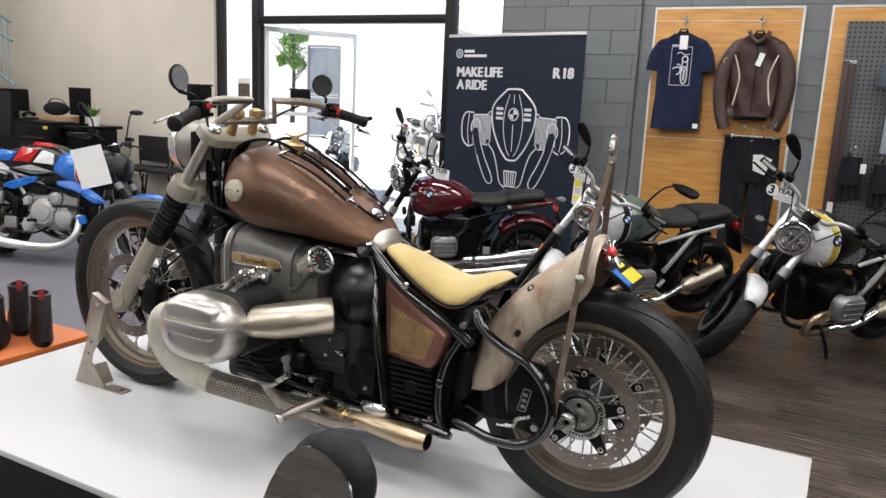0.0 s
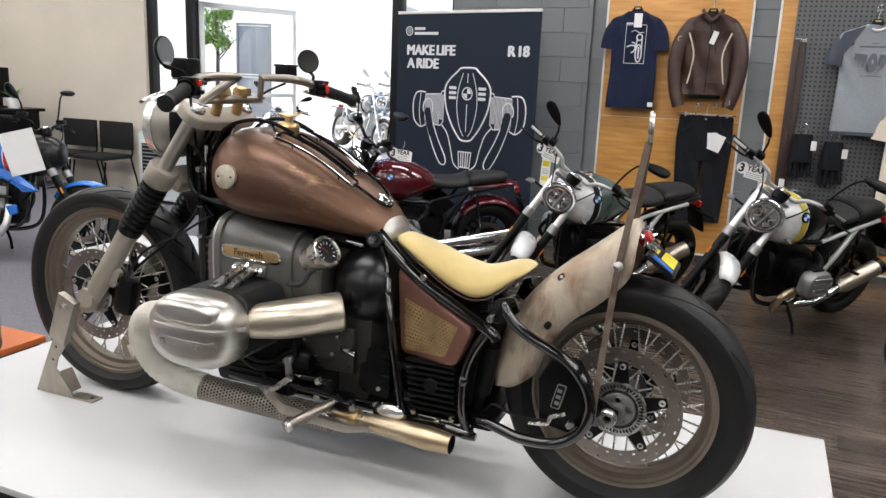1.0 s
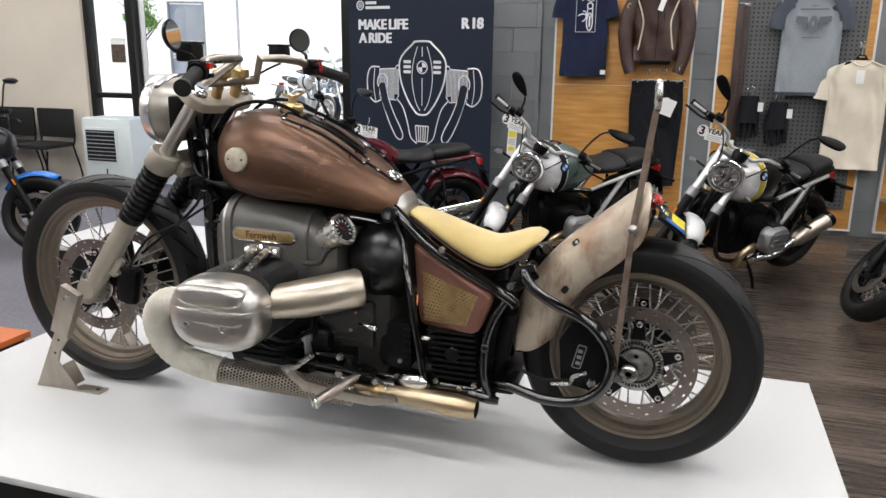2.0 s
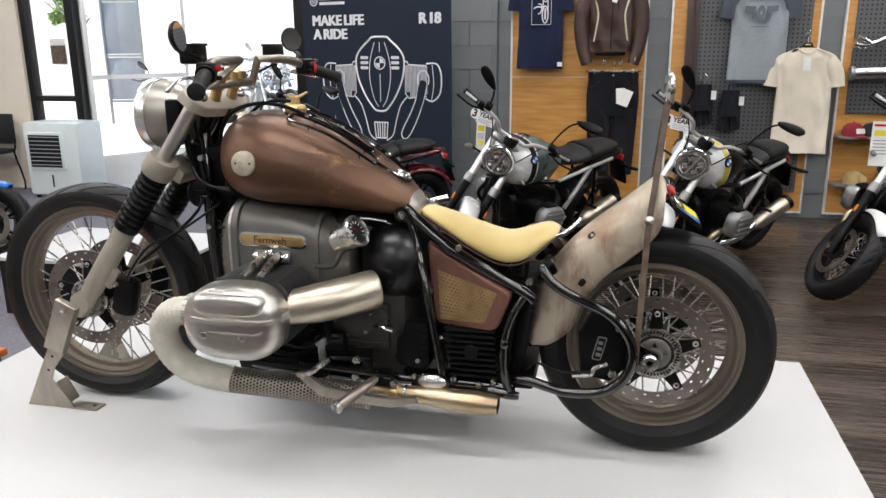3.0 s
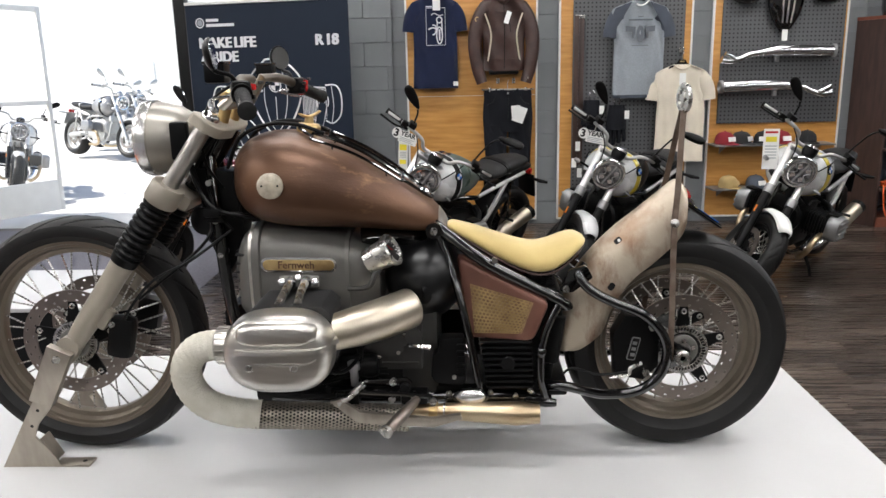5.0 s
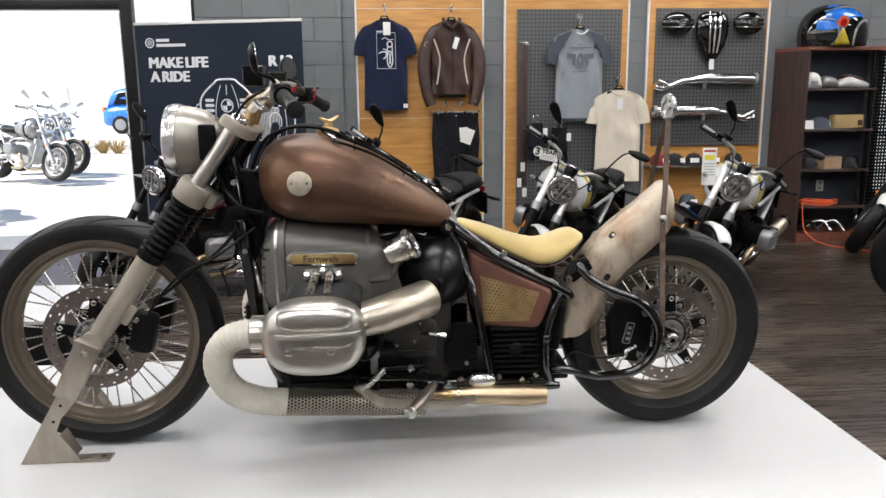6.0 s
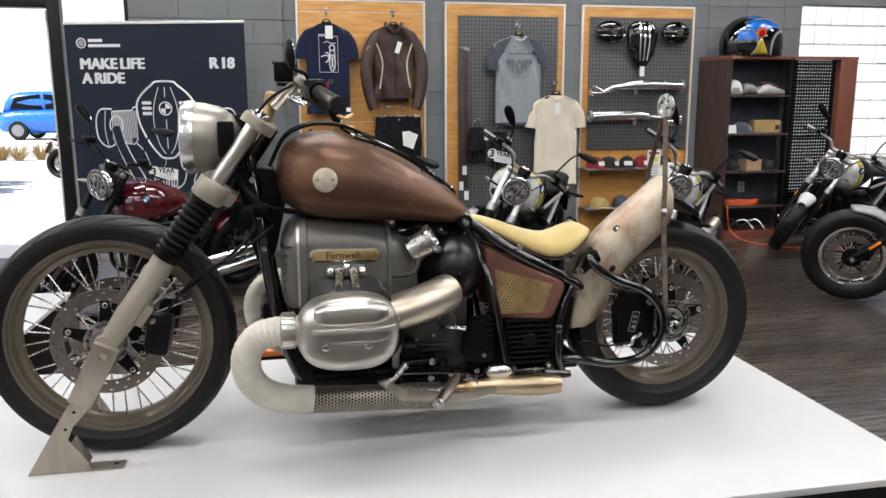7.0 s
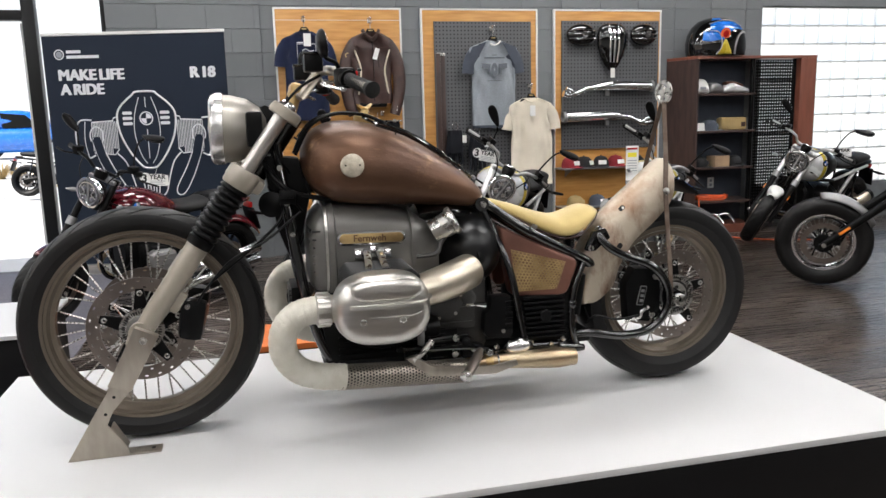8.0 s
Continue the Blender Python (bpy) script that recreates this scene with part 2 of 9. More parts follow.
def finish(bm, name, material, angle=38, smooth=True):
    bmesh.ops.recalc_face_normals(bm, faces=bm.faces[:])
    me = bpy.data.meshes.new(name)
    bm.to_mesh(me)
    bm.free()
    me.materials.append(material)
    if smooth:
        me.polygons.foreach_set("use_smooth", [True] * len(me.polygons))
        me.set_sharp_from_angle(angle=radians(angle))
    return me


def part(name, bm, material, parent=None, label="", angle=38):
    ob = new(name, finish(bm, name, material, angle))
    if parent is not None:
        ob.parent = parent
    return tagged(ob, label)


def thing(name, x=0, y=0, z=0, rz=0, label="", category="", group="", kind=""):
    e = new(name)
    e.empty_display_size = 0.1
    e.matrix_basis = pose(x, y, z, 0, 0, rz)
    return tagged(e, label, category, group, kind)


def put(bm, other, m=None):
    """Adds the mesh of another bmesh, placed by m."""
    if m is not None:
        bmesh.ops.transform(other, matrix=m, verts=other.verts[:])
    me = bpy.data.meshes.new("tmp")
    other.to_mesh(me)
    other.free()
    bm.from_mesh(me)
    bpy.data.meshes.remove(me)
    return bm


def box(c, s, bev=0.0, m=None, bm=None, seg=2):
    b = bmesh.new()
    bmesh.ops.create_cube(b, size=1)
    bmesh.ops.scale(b, vec=s, verts=b.verts[:])
    if bev:
        bmesh.ops.bevel(b, geom=b.edges[:], offset=min(bev, min(s) * 0.45), segments=seg, profile=0.6, affect="EDGES")
    bmesh.ops.translate(b, vec=c, verts=b.verts[:])
    return put(bm if bm is not None else bmesh.new(), b, m)


def spline(pts, n=6, closed=False):
    P = [Vector(p) for p in pts]
    out = []
    k = len(P)
    for i in range(k if closed else k - 1):
        a, b, c, d = (P[(i - 1) % k], P[i], P[(i + 1) % k], P[(i + 2) % k]) if closed else (P[max(i - 1, 0)], P[i], P[i + 1], P[min(i + 2, k - 1)])
        for j in range(n):
            t = j / n
            out.append(0.5 * ((2 * b) + (c - a) * t + (2 * a - 5 * b + 4 * c - d) * t * t + (3 * b - a - 3 * c + d) * t ** 3))
    if not closed:
        out.append(P[-1])
    return out


def skin(bm, loops, cap=True, closed=False):
    """Quads between loops of points, all with the same count."""
    rings = [[bm.verts.new(p) for p in l] for l in loops]
    k = len(rings[0])
    for a in range(len(rings) if closed else len(rings) - 1):
        r, s = rings[a], rings[(a + 1) % len(rings)]
        for i in range(k):
            bm.faces.new((r[i], r[(i + 1) % k], s[(i + 1) % k], s[i]))
    if cap and not closed:
        bm.faces.new(rings[0])
        bm.faces.new(rings[-1][::-1])
    return bm


def tube(pts, r, seg=10, smooth=0, closed=False, bm=None, cap=True, flat=1.0):
    """A round bar along points; r may be one number or one for each point of the drawn line. flat squeezes it."""
    bm = bm if bm is not None else bmesh.new()
    P = spline(pts, smooth, closed) if smooth else [Vector(p) for p in pts]
    n = len(P)
    R = [r] * n if not isinstance(r, (list, tuple)) else [r[min(int(i / max(n - 1, 1) * (len(r) - 1)), len(r) - 2)] * (1 - f) + r[min(int(i / max(n - 1, 1) * (len(r) - 1)), len(r) - 2) + 1] * f
                                                          for i in range(n) for f in [i / max(n - 1, 1) * (len(r) - 1) - min(int(i / max(n - 1, 1) * (len(r) - 1)), len(r) - 2)]]
    loops, up = [], None
    for i in range(n):
        a = P[(i - 1) % n] if closed else P[max(i - 1, 0)]
        b = P[(i + 1) % n] if closed else P[min(i + 1, n - 1)]
        t = (b - a).normalized()
        if up is None:
            up = t.orthogonal().normalized() if abs(t.z) > 0.9 else Vector((0, 0, 1))
        up = (up - t * up.dot(t)).normalized()
        s = t.cross(up)
        loops.append([P[i] + (s * math.cos(q) + up * math.sin(q) * flat) * R[i] for q in (2 * math.pi * j / seg for j in range(seg))])
    return skin(bm, loops, cap, closed)


def cyl(p0, p1, r0, r1=None, seg=16, bm=None):
    return tube([p0, p1], [r0, r0 if r1 is None else r1], seg, bm=bm)


def axis_m(c, d):
    """Places local z along d at c."""
    return Matrix.Translation(Vector(c)) @ Vector(d).to_track_quat("Z", "Y").to_matrix().to_4x4()


def lathe(prof, m=None, seg=32, bm=None, cap=True, closed=False):
    """Turns (radius, height) rows about local z."""
    b = bmesh.new()
    loops = [[(r * math.cos(q), r * math.sin(q), h) for q in (2 * math.pi * j / seg for j in range(seg))] for r, h in prof]
    skin(b, loops, cap and not closed, closed)
    return put(bm if bm is not None else bmesh.new(), b, m)


def prism(poly, h, m=None, bev=0.0, bm=None, seg=2):
    """A plate: the polygon in local x, y, from z 0 to h."""
    b = bmesh.new()
    lo = [b.verts.new((x, y, 0)) for x, y in poly]
    hi = [b.verts.new((x, y, h)) for x, y in poly]
    b.faces.new(lo[::-1])
    top = b.faces.new(hi)
    k = len(poly)
    for i in range(k):
        b.faces.new((lo[i], lo[(i + 1) % k], hi[(i + 1) % k], hi[i]))
    if bev:
        bmesh.ops.recalc_face_normals(b, faces=b.faces[:])
        bmesh.ops.bevel(b, geom=list(top.edges), offset=bev, segments=seg, profile=0.6, affect="EDGES")
    return put(bm if bm is not None else bmesh.new(), b, m)


def rounded_poly(poly, r, n=5):
    """The polygon with its corners cut to quarter rounds."""
    out = []
    k = len(poly)
    for i in range(k):
        p, a, b = Vector(poly[i]), Vector(poly[i - 1]), Vector(poly[(i + 1) % k])
        p0, p1 = p + (a - p).normalized() * r, p + (b - p).normalized() * r
        out += [tuple(p0.lerp(p, t).lerp(p.lerp(p1, t), t)) for t in [j / (n - 1) for j in range(n)]]
    return out


def ball(c, s, seg=16, bm=None, m=None):
    b = bmesh.new()
    bmesh.ops.create_uvsphere(b, u_segments=seg, v_segments=max(6, seg // 2), radius=1)
    bmesh.ops.scale(b, vec=s if not isinstance(s, (int, float)) else (s, s, s), verts=b.verts[:])
    bmesh.ops.translate(b, vec=c, verts=b.verts[:])
    return put(bm if bm is not None else bmesh.new(), b, m)


def perforated(nu, nv, at, hole=0.34, thick=0.002, stagger=True, k=6, wrap=False, bm=None):
    """A sheet of nu x nv cells, each with a hole. at(a, b) gives the place and the outward normal for a, b in 0..1."""
    bm = bm if bm is not None else bmesh.new()
    for j in range(nv):
        off = 0.5 * (j % 2) if stagger else 0
        for i in range(nu - (1 if stagger and not wrap else 0)):
            cu, cv = (i + 0.5 + off) / nu, (j + 0.5) / nv
            outer, inner = [], []
            for q in range(8):
                sx, sy = ((-1, -1), (0, -1), (1, -1), (1, 0), (1, 1), (0, 1), (-1, 1), (-1, 0))[q]
                outer.append((cu + sx * 0.5 / nu, cv + sy * 0.5 / nv))
                ang = math.atan2(sy, sx)
                inner.append((cu + math.cos(ang) * hole / nu, cv + math.sin(ang) * hole / nv))
            rows = []
            for pts, d in ((outer, 0), (inner, 0), (inner, -thick)):
                row = []
                for a, b in pts:
                    p, n = at(a % 1.0 if wrap else a, b)
                    row.append(bm.verts.new(p + n * d))
                rows.append(row)
            for r, s in ((0, 1), (1, 2)):
                for q in range(8):
                    bm.faces.new((rows[r][q], rows[r][(q + 1) % 8], rows[s][(q + 1) % 8], rows[s][q]))
    bmesh.ops.remove_doubles(bm, verts=bm.verts[:], dist=1e-5)
    return bm


def text_part(name, body, size, m, material, parent=None, extrude=0.0006, align="LEFT", bold=0.0):
    cu = bpy.data.curves.new("tmp_text", "FONT")
    cu.body, cu.size, cu.extrude, cu.align_x, cu.offset, cu.resolution_u = body, size, extrude, align, bold, 3
    tmp = bpy.data.objects.new("tmp_text", cu)
    me = bpy.data.meshes.new_from_object(tmp)
    me.name = name
    bpy.data.objects.remove(tmp)
    bpy.data.curves.remove(cu)
    me.materials.clear()
    me.materials.append(material)
    ob = new(name, me)
    if parent is not None:
        ob.parent = parent
    ob.matrix_basis = m
    return ob


FACE_Y = Matrix(((1, 0, 0, 0), (0, 0, -1, 0), (0, 1, 0, 0), (0, 0, 0, 1)))   # local x, y to world x, z; local z to world -y


# ---- the showroom ----
WALL = 7.4
floor = part("floor", box((-1.5, 0.7, -0.06), (21.4, 13.8, 0.1)), M["planksub"])
tagged(floor, "showroom floor, dark wood planks beside grey carpet", "floor", kind="structure")
carpet = part("carpet", box((-7.6, 0.7, -0.003), (8.9, 13.4, 0.014), 0.003), M["carpet"])
tagged(carpet, "grey textured carpet on the floor by the entrance", "carpet", kind="structure")


def wall(name, pieces, material, label, category="wall"):
    bm = bmesh.new()
    for x0, x1, y0, y1, z0, z1 in pieces:
        box(((x0 + x1) / 2, (y0 + y1) / 2, (z0 + z1) / 2), (x1 - x0, y1 - y0, z1 - z0), bm=bm)
    return tagged(part(name, bm, material), label, category, kind="structure")


WT = 7.62
wall_north = wall("wall_north", [(-3.26, 3.72, WALL + 0.012, WT, 0, 4), (3.72, 9, WALL + 0.012, WT, 2.5, 4), (3.72, 9, WALL + 0.012, WT, 0, 0.44), (8.46, 9, WALL + 0.012, WT, 0.44, 2.5),
                                 (-7.24, -3.26, WALL + 0.012, WT, 3.3, 4)], M["mortar"], "grey painted concrete block wall")
wall_west_end = wall("wall_north_cream", [(-12, -7.24, WALL, WT, 0, 4)], M["cream"], "cream painted block wall beside the entrance")
wall("wall_west", [(-12.2, -12, -6.2, WT, 0, 4)], M["cream"], "cream painted side wall")
wall("wall_east", [(9, 9.2, -6.2, WT, 0, 4)], M["plain"], "plain pale side wall")
wall("wall_south", [(-12, 9, -6.2, -6, 0, 4)], M["plain"], "plain pale wall")
ceiling = tagged(part("ceiling", box((-1.5, 0.7, 4.06), (21.4, 13.8, 0.12)), M["ceil"]), "grey suspended ceiling, out of view", "ceiling", kind="structure")


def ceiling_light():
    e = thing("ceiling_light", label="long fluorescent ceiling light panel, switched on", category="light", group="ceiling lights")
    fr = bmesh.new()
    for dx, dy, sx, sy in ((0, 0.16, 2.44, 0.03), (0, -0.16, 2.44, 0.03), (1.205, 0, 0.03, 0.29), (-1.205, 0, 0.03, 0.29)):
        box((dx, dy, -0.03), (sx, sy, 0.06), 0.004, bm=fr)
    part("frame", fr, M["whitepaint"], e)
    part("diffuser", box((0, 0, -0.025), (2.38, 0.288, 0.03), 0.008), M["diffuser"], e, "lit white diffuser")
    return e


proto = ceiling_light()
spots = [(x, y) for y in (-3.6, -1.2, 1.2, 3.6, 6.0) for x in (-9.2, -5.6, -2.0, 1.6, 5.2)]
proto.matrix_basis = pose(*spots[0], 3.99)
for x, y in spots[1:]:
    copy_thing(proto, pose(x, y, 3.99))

# glazed entrance
glazing = thing("window_1", 0, WALL + 0.1, 0, label="tall black-framed shop window and glass entrance doors", category="window", kind="structure")
for x0, x1, z0, z1, d in ((-7.24, -7.17, 0, 3.3, 0.12), (-6.66, -6.56, 0, 3.3, 0.12), (-3.98, -3.87, 0, 3.3, 0.12), (-3.31, -3.26, 0, 3.3, 0.12),
                          (-6.56, -3.98, 2.33, 2.42, 0.12), (-7.17, -6.66, 1.0, 1.06, 0.1), (-3.87, -3.31, 0, 0.1, 0.1), (-7.17, -6.66, 0, 0.1, 0.1), (-7.24, -3.26, 3.24, 3.3, 0.12)):
    part("window_frame", box(((x0 + x1) / 2, 0, (z0 + z1) / 2), (x1 - x0, d, z1 - z0), 0.006), M["frameblk"], glazing)
for x0, x1, z0, z1 in ((-7.17, -6.66, 1.06, 3.24), (-7.17, -6.66, 0.1, 1.0), (-3.87, -3.31, 0.1, 3.24), (-6.56, -3.98, 2.42, 3.24)):
    p = part("pane", box(((x0 + x1) / 2, 0, (z0 + z1) / 2), (x1 - x0, 0.008, z1 - z0)), M["glass"], glazing)
    p.visible_shadow = False


def door_leaf(name, x, w, angle, label):
    d = thing(name, x, WALL + 0.14, 0.012, angle, label=label, category="door", kind="structure")
    s = 1 if w > 0 else -1
    w = abs(w)
    for a, b, z0, z1, mt in ((0, 0.05, 0, 2.3, "whitepaint"), (w - 0.05, w, 0, 2.3, "whitepaint"), (0.05, w - 0.05, 2.24, 2.3, "whitepaint"), (0.05, w - 0.05, 0, 0.36, "whitepaint"), (0.05, w - 0.05, 1.22, 1.27, "whitepaint")):
        part("door_frame", box((s * (a + b) / 2, 0, (z0 + z1) / 2), (b - a, 0.045, z1 - z0), 0.004), M[mt], d)
    for z0, z1 in ((0.36, 1.22), (1.27, 2.24)):
        p = part("pane", box((s * w / 2, 0, (z0 + z1) / 2), (w - 0.1, 0.006, z1 - z0)), M["glass"], d)
        p.visible_shadow = False
    return d


door_leaf("door_1", -6.54, 1.26, 62, "white glazed entrance door standing open outwards")
door_leaf("door_2", -4.0, -1.26, -80, "white glazed entrance door leaf standing open")

# glass block window
gb = thing("window_2", 0, 0, 0, label="wall of square glass blocks glowing with daylight", category="window", kind="structure")
bmb = box((0, 0, 0), (0.186, 0.08, 0.186), 0.012)
block_mesh = finish(bmb, "glass_block", M["block"])
for i in range(24):
    for j in range(10):
        b = new("glass_block", block_mesh)
        b.parent = gb
        b.location = (3.72 + 0.1 + i * 0.197, WALL + 0.06, 0.45 + 0.102 + j * 0.205)
        b.visible_shadow = False
jb = bmesh.new()
for i in range(25):
    box((3.725 + i * 0.197, WALL + 0.06, 1.475), (0.011, 0.05, 2.05), bm=jb)
for j in range(11):
    box((6.09, WALL + 0.06, 0.452 + j * 0.205), (4.74, 0.049, 0.016), bm=jb)
part("mortar_joint", jb, M["whitepaint"], gb)

# outdoors
ground = tagged(part("ground", box((0, 600, -0.11), (2400, 1184.6, 0.1)), M["concrete"]), "pale sunlit concrete forecourt", "ground", kind="structure")
road = tagged(part("road", box((0, 60, 0.03), (300, 72, 0.19)), M["concrete"]), "pale sunlit street beyond the forecourt", "road", kind="structure")
# added white backdrop: hides the sky, stands in for overexposed daylight
house = thing("neighbour_building", -9, 66, -0.06, label="pale building across the street, added as a bright daylight backdrop", category="building", kind="structure")
part("wall", box((0, 0, 9), (190, 8, 18)), M["whitepaint"], house)
part("roof", box((0, 0, 18.15), (191, 9, 0.3), 0.05), M["castgrey"], house)
for i in range(9):
    part("window", box((-18 + i * 4.5, -4.03, 1.9), (2.4, 0.1, 1.6), 0.03), M["paper"], house)

# ---- display platform ----
PX0, PX1, PY0, PY1, PZ = -3.02, 0.04, 1.385, 2.85, 0.365
plat = thing("display_platform", (PX0 + PX1) / 2, (PY0 + PY1) / 2, 0, label="low white-topped display platform with black sides", category="platform")
pw, pd = PX1 - PX0, PY1 - PY0
part("top_panel", box((0, 0, PZ - 0.011), (pw, pd, 0.022), 0.0025), M["white"], plat, "glossy white laminate top")
for sy in (-1, 1):
    part("side_panel", box((0, sy * (pd / 2 - 0.012), (PZ - 0.023) / 2), (pw - 0.01, 0.02, PZ - 0.023), 0.002), M["blackpanel"], plat)
for sx in (-1, 1):
    part("side_panel", box((sx * (pw / 2 - 0.012), 0, (PZ - 0.023) / 2), (0.02, pd - 0.05, PZ - 0.023), 0.002), M["blackpanel"], plat)

# ---- display boards on the wall ----
BOARDS = ((-1.742, -0.479), (-0.28, 0.982), (1.165, 2.426))
BZ0, BZ1, BF = 0.05, 2.45, 7.36


def display_board(x0, x1, peg):
    e = thing("display_board", (x0 + x1) / 2, WALL, 0, label="tall orange plywood display board edged in white" + (" with grey pegboard" if peg else ""), category="display board", group="boards on the wall")
    w = x1 - x0
    part("panel", box((0, -0.02, (BZ0 + BZ1) / 2), (w - 0.036, 0.036, BZ1 - BZ0 - 0.036), 0.002), M["wood"], e)
    for sx in (-1, 1):
        part("edge_trim", box((sx * (w / 2 - 0.009), -0.022, (BZ0 + BZ1) / 2), (0.018, 0.044, BZ1 - BZ0), 0.003), M["whitepaint"], e)
    for z in (BZ0 + 0.009, BZ1 - 0.009):
        part("edge_trim", box((0, -0.022, z), (w - 0.037, 0.043, 0.018), 0.003), M["whitepaint"], e)
    if not peg:
        for z in (2.33, 1.28):
            part("seam", box((0, -0.039, z), (w - 0.04, 0.003, 0.004)), M["whitepaint"], e)
    if peg:
        a, b, c, d = peg
        part("pegboard", box(((a + b) / 2 - (x0 + x1) / 2, -0.05, (c + d) / 2), (b - a, 0.022, d - c), 0.002), M["peg"], e, "dark grey perforated pegboard")
    return e


display_board(*BOARDS[0], None)
display_board(*BOARDS[1], (-0.147, 0.9, 0.25, 2.32))
display_board(*BOARDS[2], (1.25, 2.385, 0.97, 2.33))

# ---- roll-up banner ----
ban = thing("roll_up_banner", -3.78, 7.2, 0, -14.1, "dark navy roll-up advertising banner with white line drawing", "banner")
BW, BH = 1.63, 2.172
part("cassette", box((BW / 2, 0.03, 0.045), (BW + 0.03, 0.2, 0.09), 0.015), M["brushed"], ban, "silver base cassette")
part("sheet", box((BW / 2, 0, (0.09 + BH) / 2), (BW, 0.004, BH - 0.09)), M["navy"], ban, "navy printed fabric")
part("top_rail", box((BW / 2, 0, BH), (BW + 0.01, 0.022, 0.028), 0.006), M["whitepaint"], ban, "pale top rail")
part("pole", cyl((BW / 2, 0.06, 0.09), (BW / 2, 0.02, BH), 0.011), M["brushed"], ban)


def on_banner(x, z, d=-0.004):
    return Matrix.Translation((x, d, z)) @ FACE_Y


for word, x, z in (("MAKE", 0.112, 1.772), ("LIFE", 0.480, 1.772), ("A", 0.124, 1.645), ("RIDE", 0.236, 1.645), ("R", 1.295, 1.772), ("18", 1.392, 1.772)):
    for k in range(6):     # six passes of ink make the heavy letters
        text_part("lettering", word, 0.132, on_banner(x - 0.002 + 0.0035 * k, z - 0.002 + 0.006 * (k % 2), -0.004 - 0.0006 * k), M["line"], ban)
for z, w in ((2.020, 0.13), (1.975, 0.29)):
    part("print_bar", box((0.21 + w / 2, -0.004, z), (w, 0.002, 0.026)), M["line"], ban)


def ring(cx, cz, r0, r1, m, seg=28, d=-0.004):
    return lathe([(r0, 0), (r1, 0), (r1, 0.002), (r0, 0.002)], on_banner(cx, cz, d), seg, closed=True)


part("print_roundel", ring(0.145, 1.998, 0.036, 0.045, None), M["line"], ban)
part("print_roundel", prism([(0.028 * math.cos(q), 0.028 * math.sin(q)) for q in [i * math.pi / 10 for i in range(20)]], 0.002, on_banner(0.145, 1.998)), M["greyprint"], ban)


def ink(pts, r=0.0055, closed=False, smooth=4, name="print_line", material="line"):
    return part(name, tube([(x, -0.003, z + 0.03) for x, z in pts], r, 4, smooth, closed, flat=1.0), M[material], ban)


CX = 0.875
body = [(0.0, 1.63), (0.085, 1.625), (0.115, 1.60), (0.205, 1.525), (0.258, 1.45), (0.264, 1.36), (0.238, 1.23), (0.165, 1.08), (0.085, 0.975), (0.04, 0.945)]
ink([(CX + x, z) for x, z in body] + [(CX - x, z) for x, z in body[:0:-1]], 0.009, True)
inner = [(0.055, 1.58), (0.105, 1.42), (0.115, 1.25), (0.075, 1.07), (0.025, 0.985)]
for s in (-1, 1):
    ink([(CX + s * x, z) for x, z in inner], 0.004)
    for k in range(3):
        part("print_slot", prism([(-0.04, -0.014), (0.036, -0.014), (0.045, 0), (0.036, 0.014), (-0.04, 0.014), (-0.045, 0)], 0.002, on_banner(CX + s * 0.17, 1.47 - k * 0.047)), M["line"], ban)
    ink([(CX + s * x, z) for x, z in ((0.262, 1.41), (0.30, 1.40), (0.31, 1.375), (0.50, 1.365))], 0.006, smooth=0)
    ink([(CX + s * x, z) for x, z in ((0.50, 1.385), (0.60, 1.385), (0.645, 1.32), (0.655, 1.22), (0.635, 1.11), (0.56, 1.045), (0.49, 1.07))], 0.007, smooth=3)
    ink([(CX + s * x, z) for x, z in ((0.56, 1.375), (0.575, 1.2), (0.55, 1.05))], 0.004, smooth=3)
    for k in range(17):
        x = 0.275 + k * 0.0142
        ink([(CX + s * x, 1.372 - k * 0.0006), (CX + s * x, (1.06 if k > 3 else 1.12) + 0.003 * k)], 0.0038, smooth=0)
    ink([(CX + s * x, z) for x, z in ((0.27, 1.12), (0.31, 1.07), (0.50, 1.09))], 0.005, smooth=0)
    ink([(CX + s * (0.465 + 0.06 * math.cos(q)), 1.24 + 0.085 * math.sin(q)) for q in [radians(a) for a in range(-30, 211, 24)]], 0.007, smooth=2)
    ink([(CX + s * x, z) for x, z in ((0.505, 1.20), (0.47, 1.06), (0.40, 0.88), (0.31, 0.72), (0.25, 0.69), (0.225, 0.73), (0.25, 0.80), (0.33, 0.94), (0.40, 1.10), (0.425, 1.20))], 0.006)
    part("print_capsule", prism([(s * x, z + 0.03) for x, z in ((0.505, 1.20), (0.47, 1.06), (0.43, 0.96), (0.385, 0.96), (0.40, 1.10), (0.425, 1.20), (0.44, 1.235), (0.485, 1.235))][::s], 0.002, on_banner(CX, 0, -0.0085)), M["navy"], ban)
    ink([(CX + s * x, z) for x, z in ((0.29, 1.08), (0.22, 1.0), (0.17, 0.86), (0.13, 0.72), (0.06, 0.665))], 0.006)
    ink([(CX + s * 0.075, 0.835), (CX + s * 0.06, 0.685)], 0.006, smooth=0)
    for k in range(2):
        ink([(CX + s * (0.015 + 0.026 * k), 0.83), (CX + s * (0.013 + 0.022 * k), 0.69)], 0.006, smooth=0)
ink([(CX - 0.075, 0.835), (CX + 0.075, 0.835)], 0.006, smooth=0)
ink([(CX - 0.06, 0.685), (CX + 0.06, 0.685)], 0.006, smooth=0)
ink([(CX, 1.58), (CX, 1.49)], 0.004, smooth=0)
ink([(CX, 1.29), (CX, 1.03)], 0.004, smooth=0)
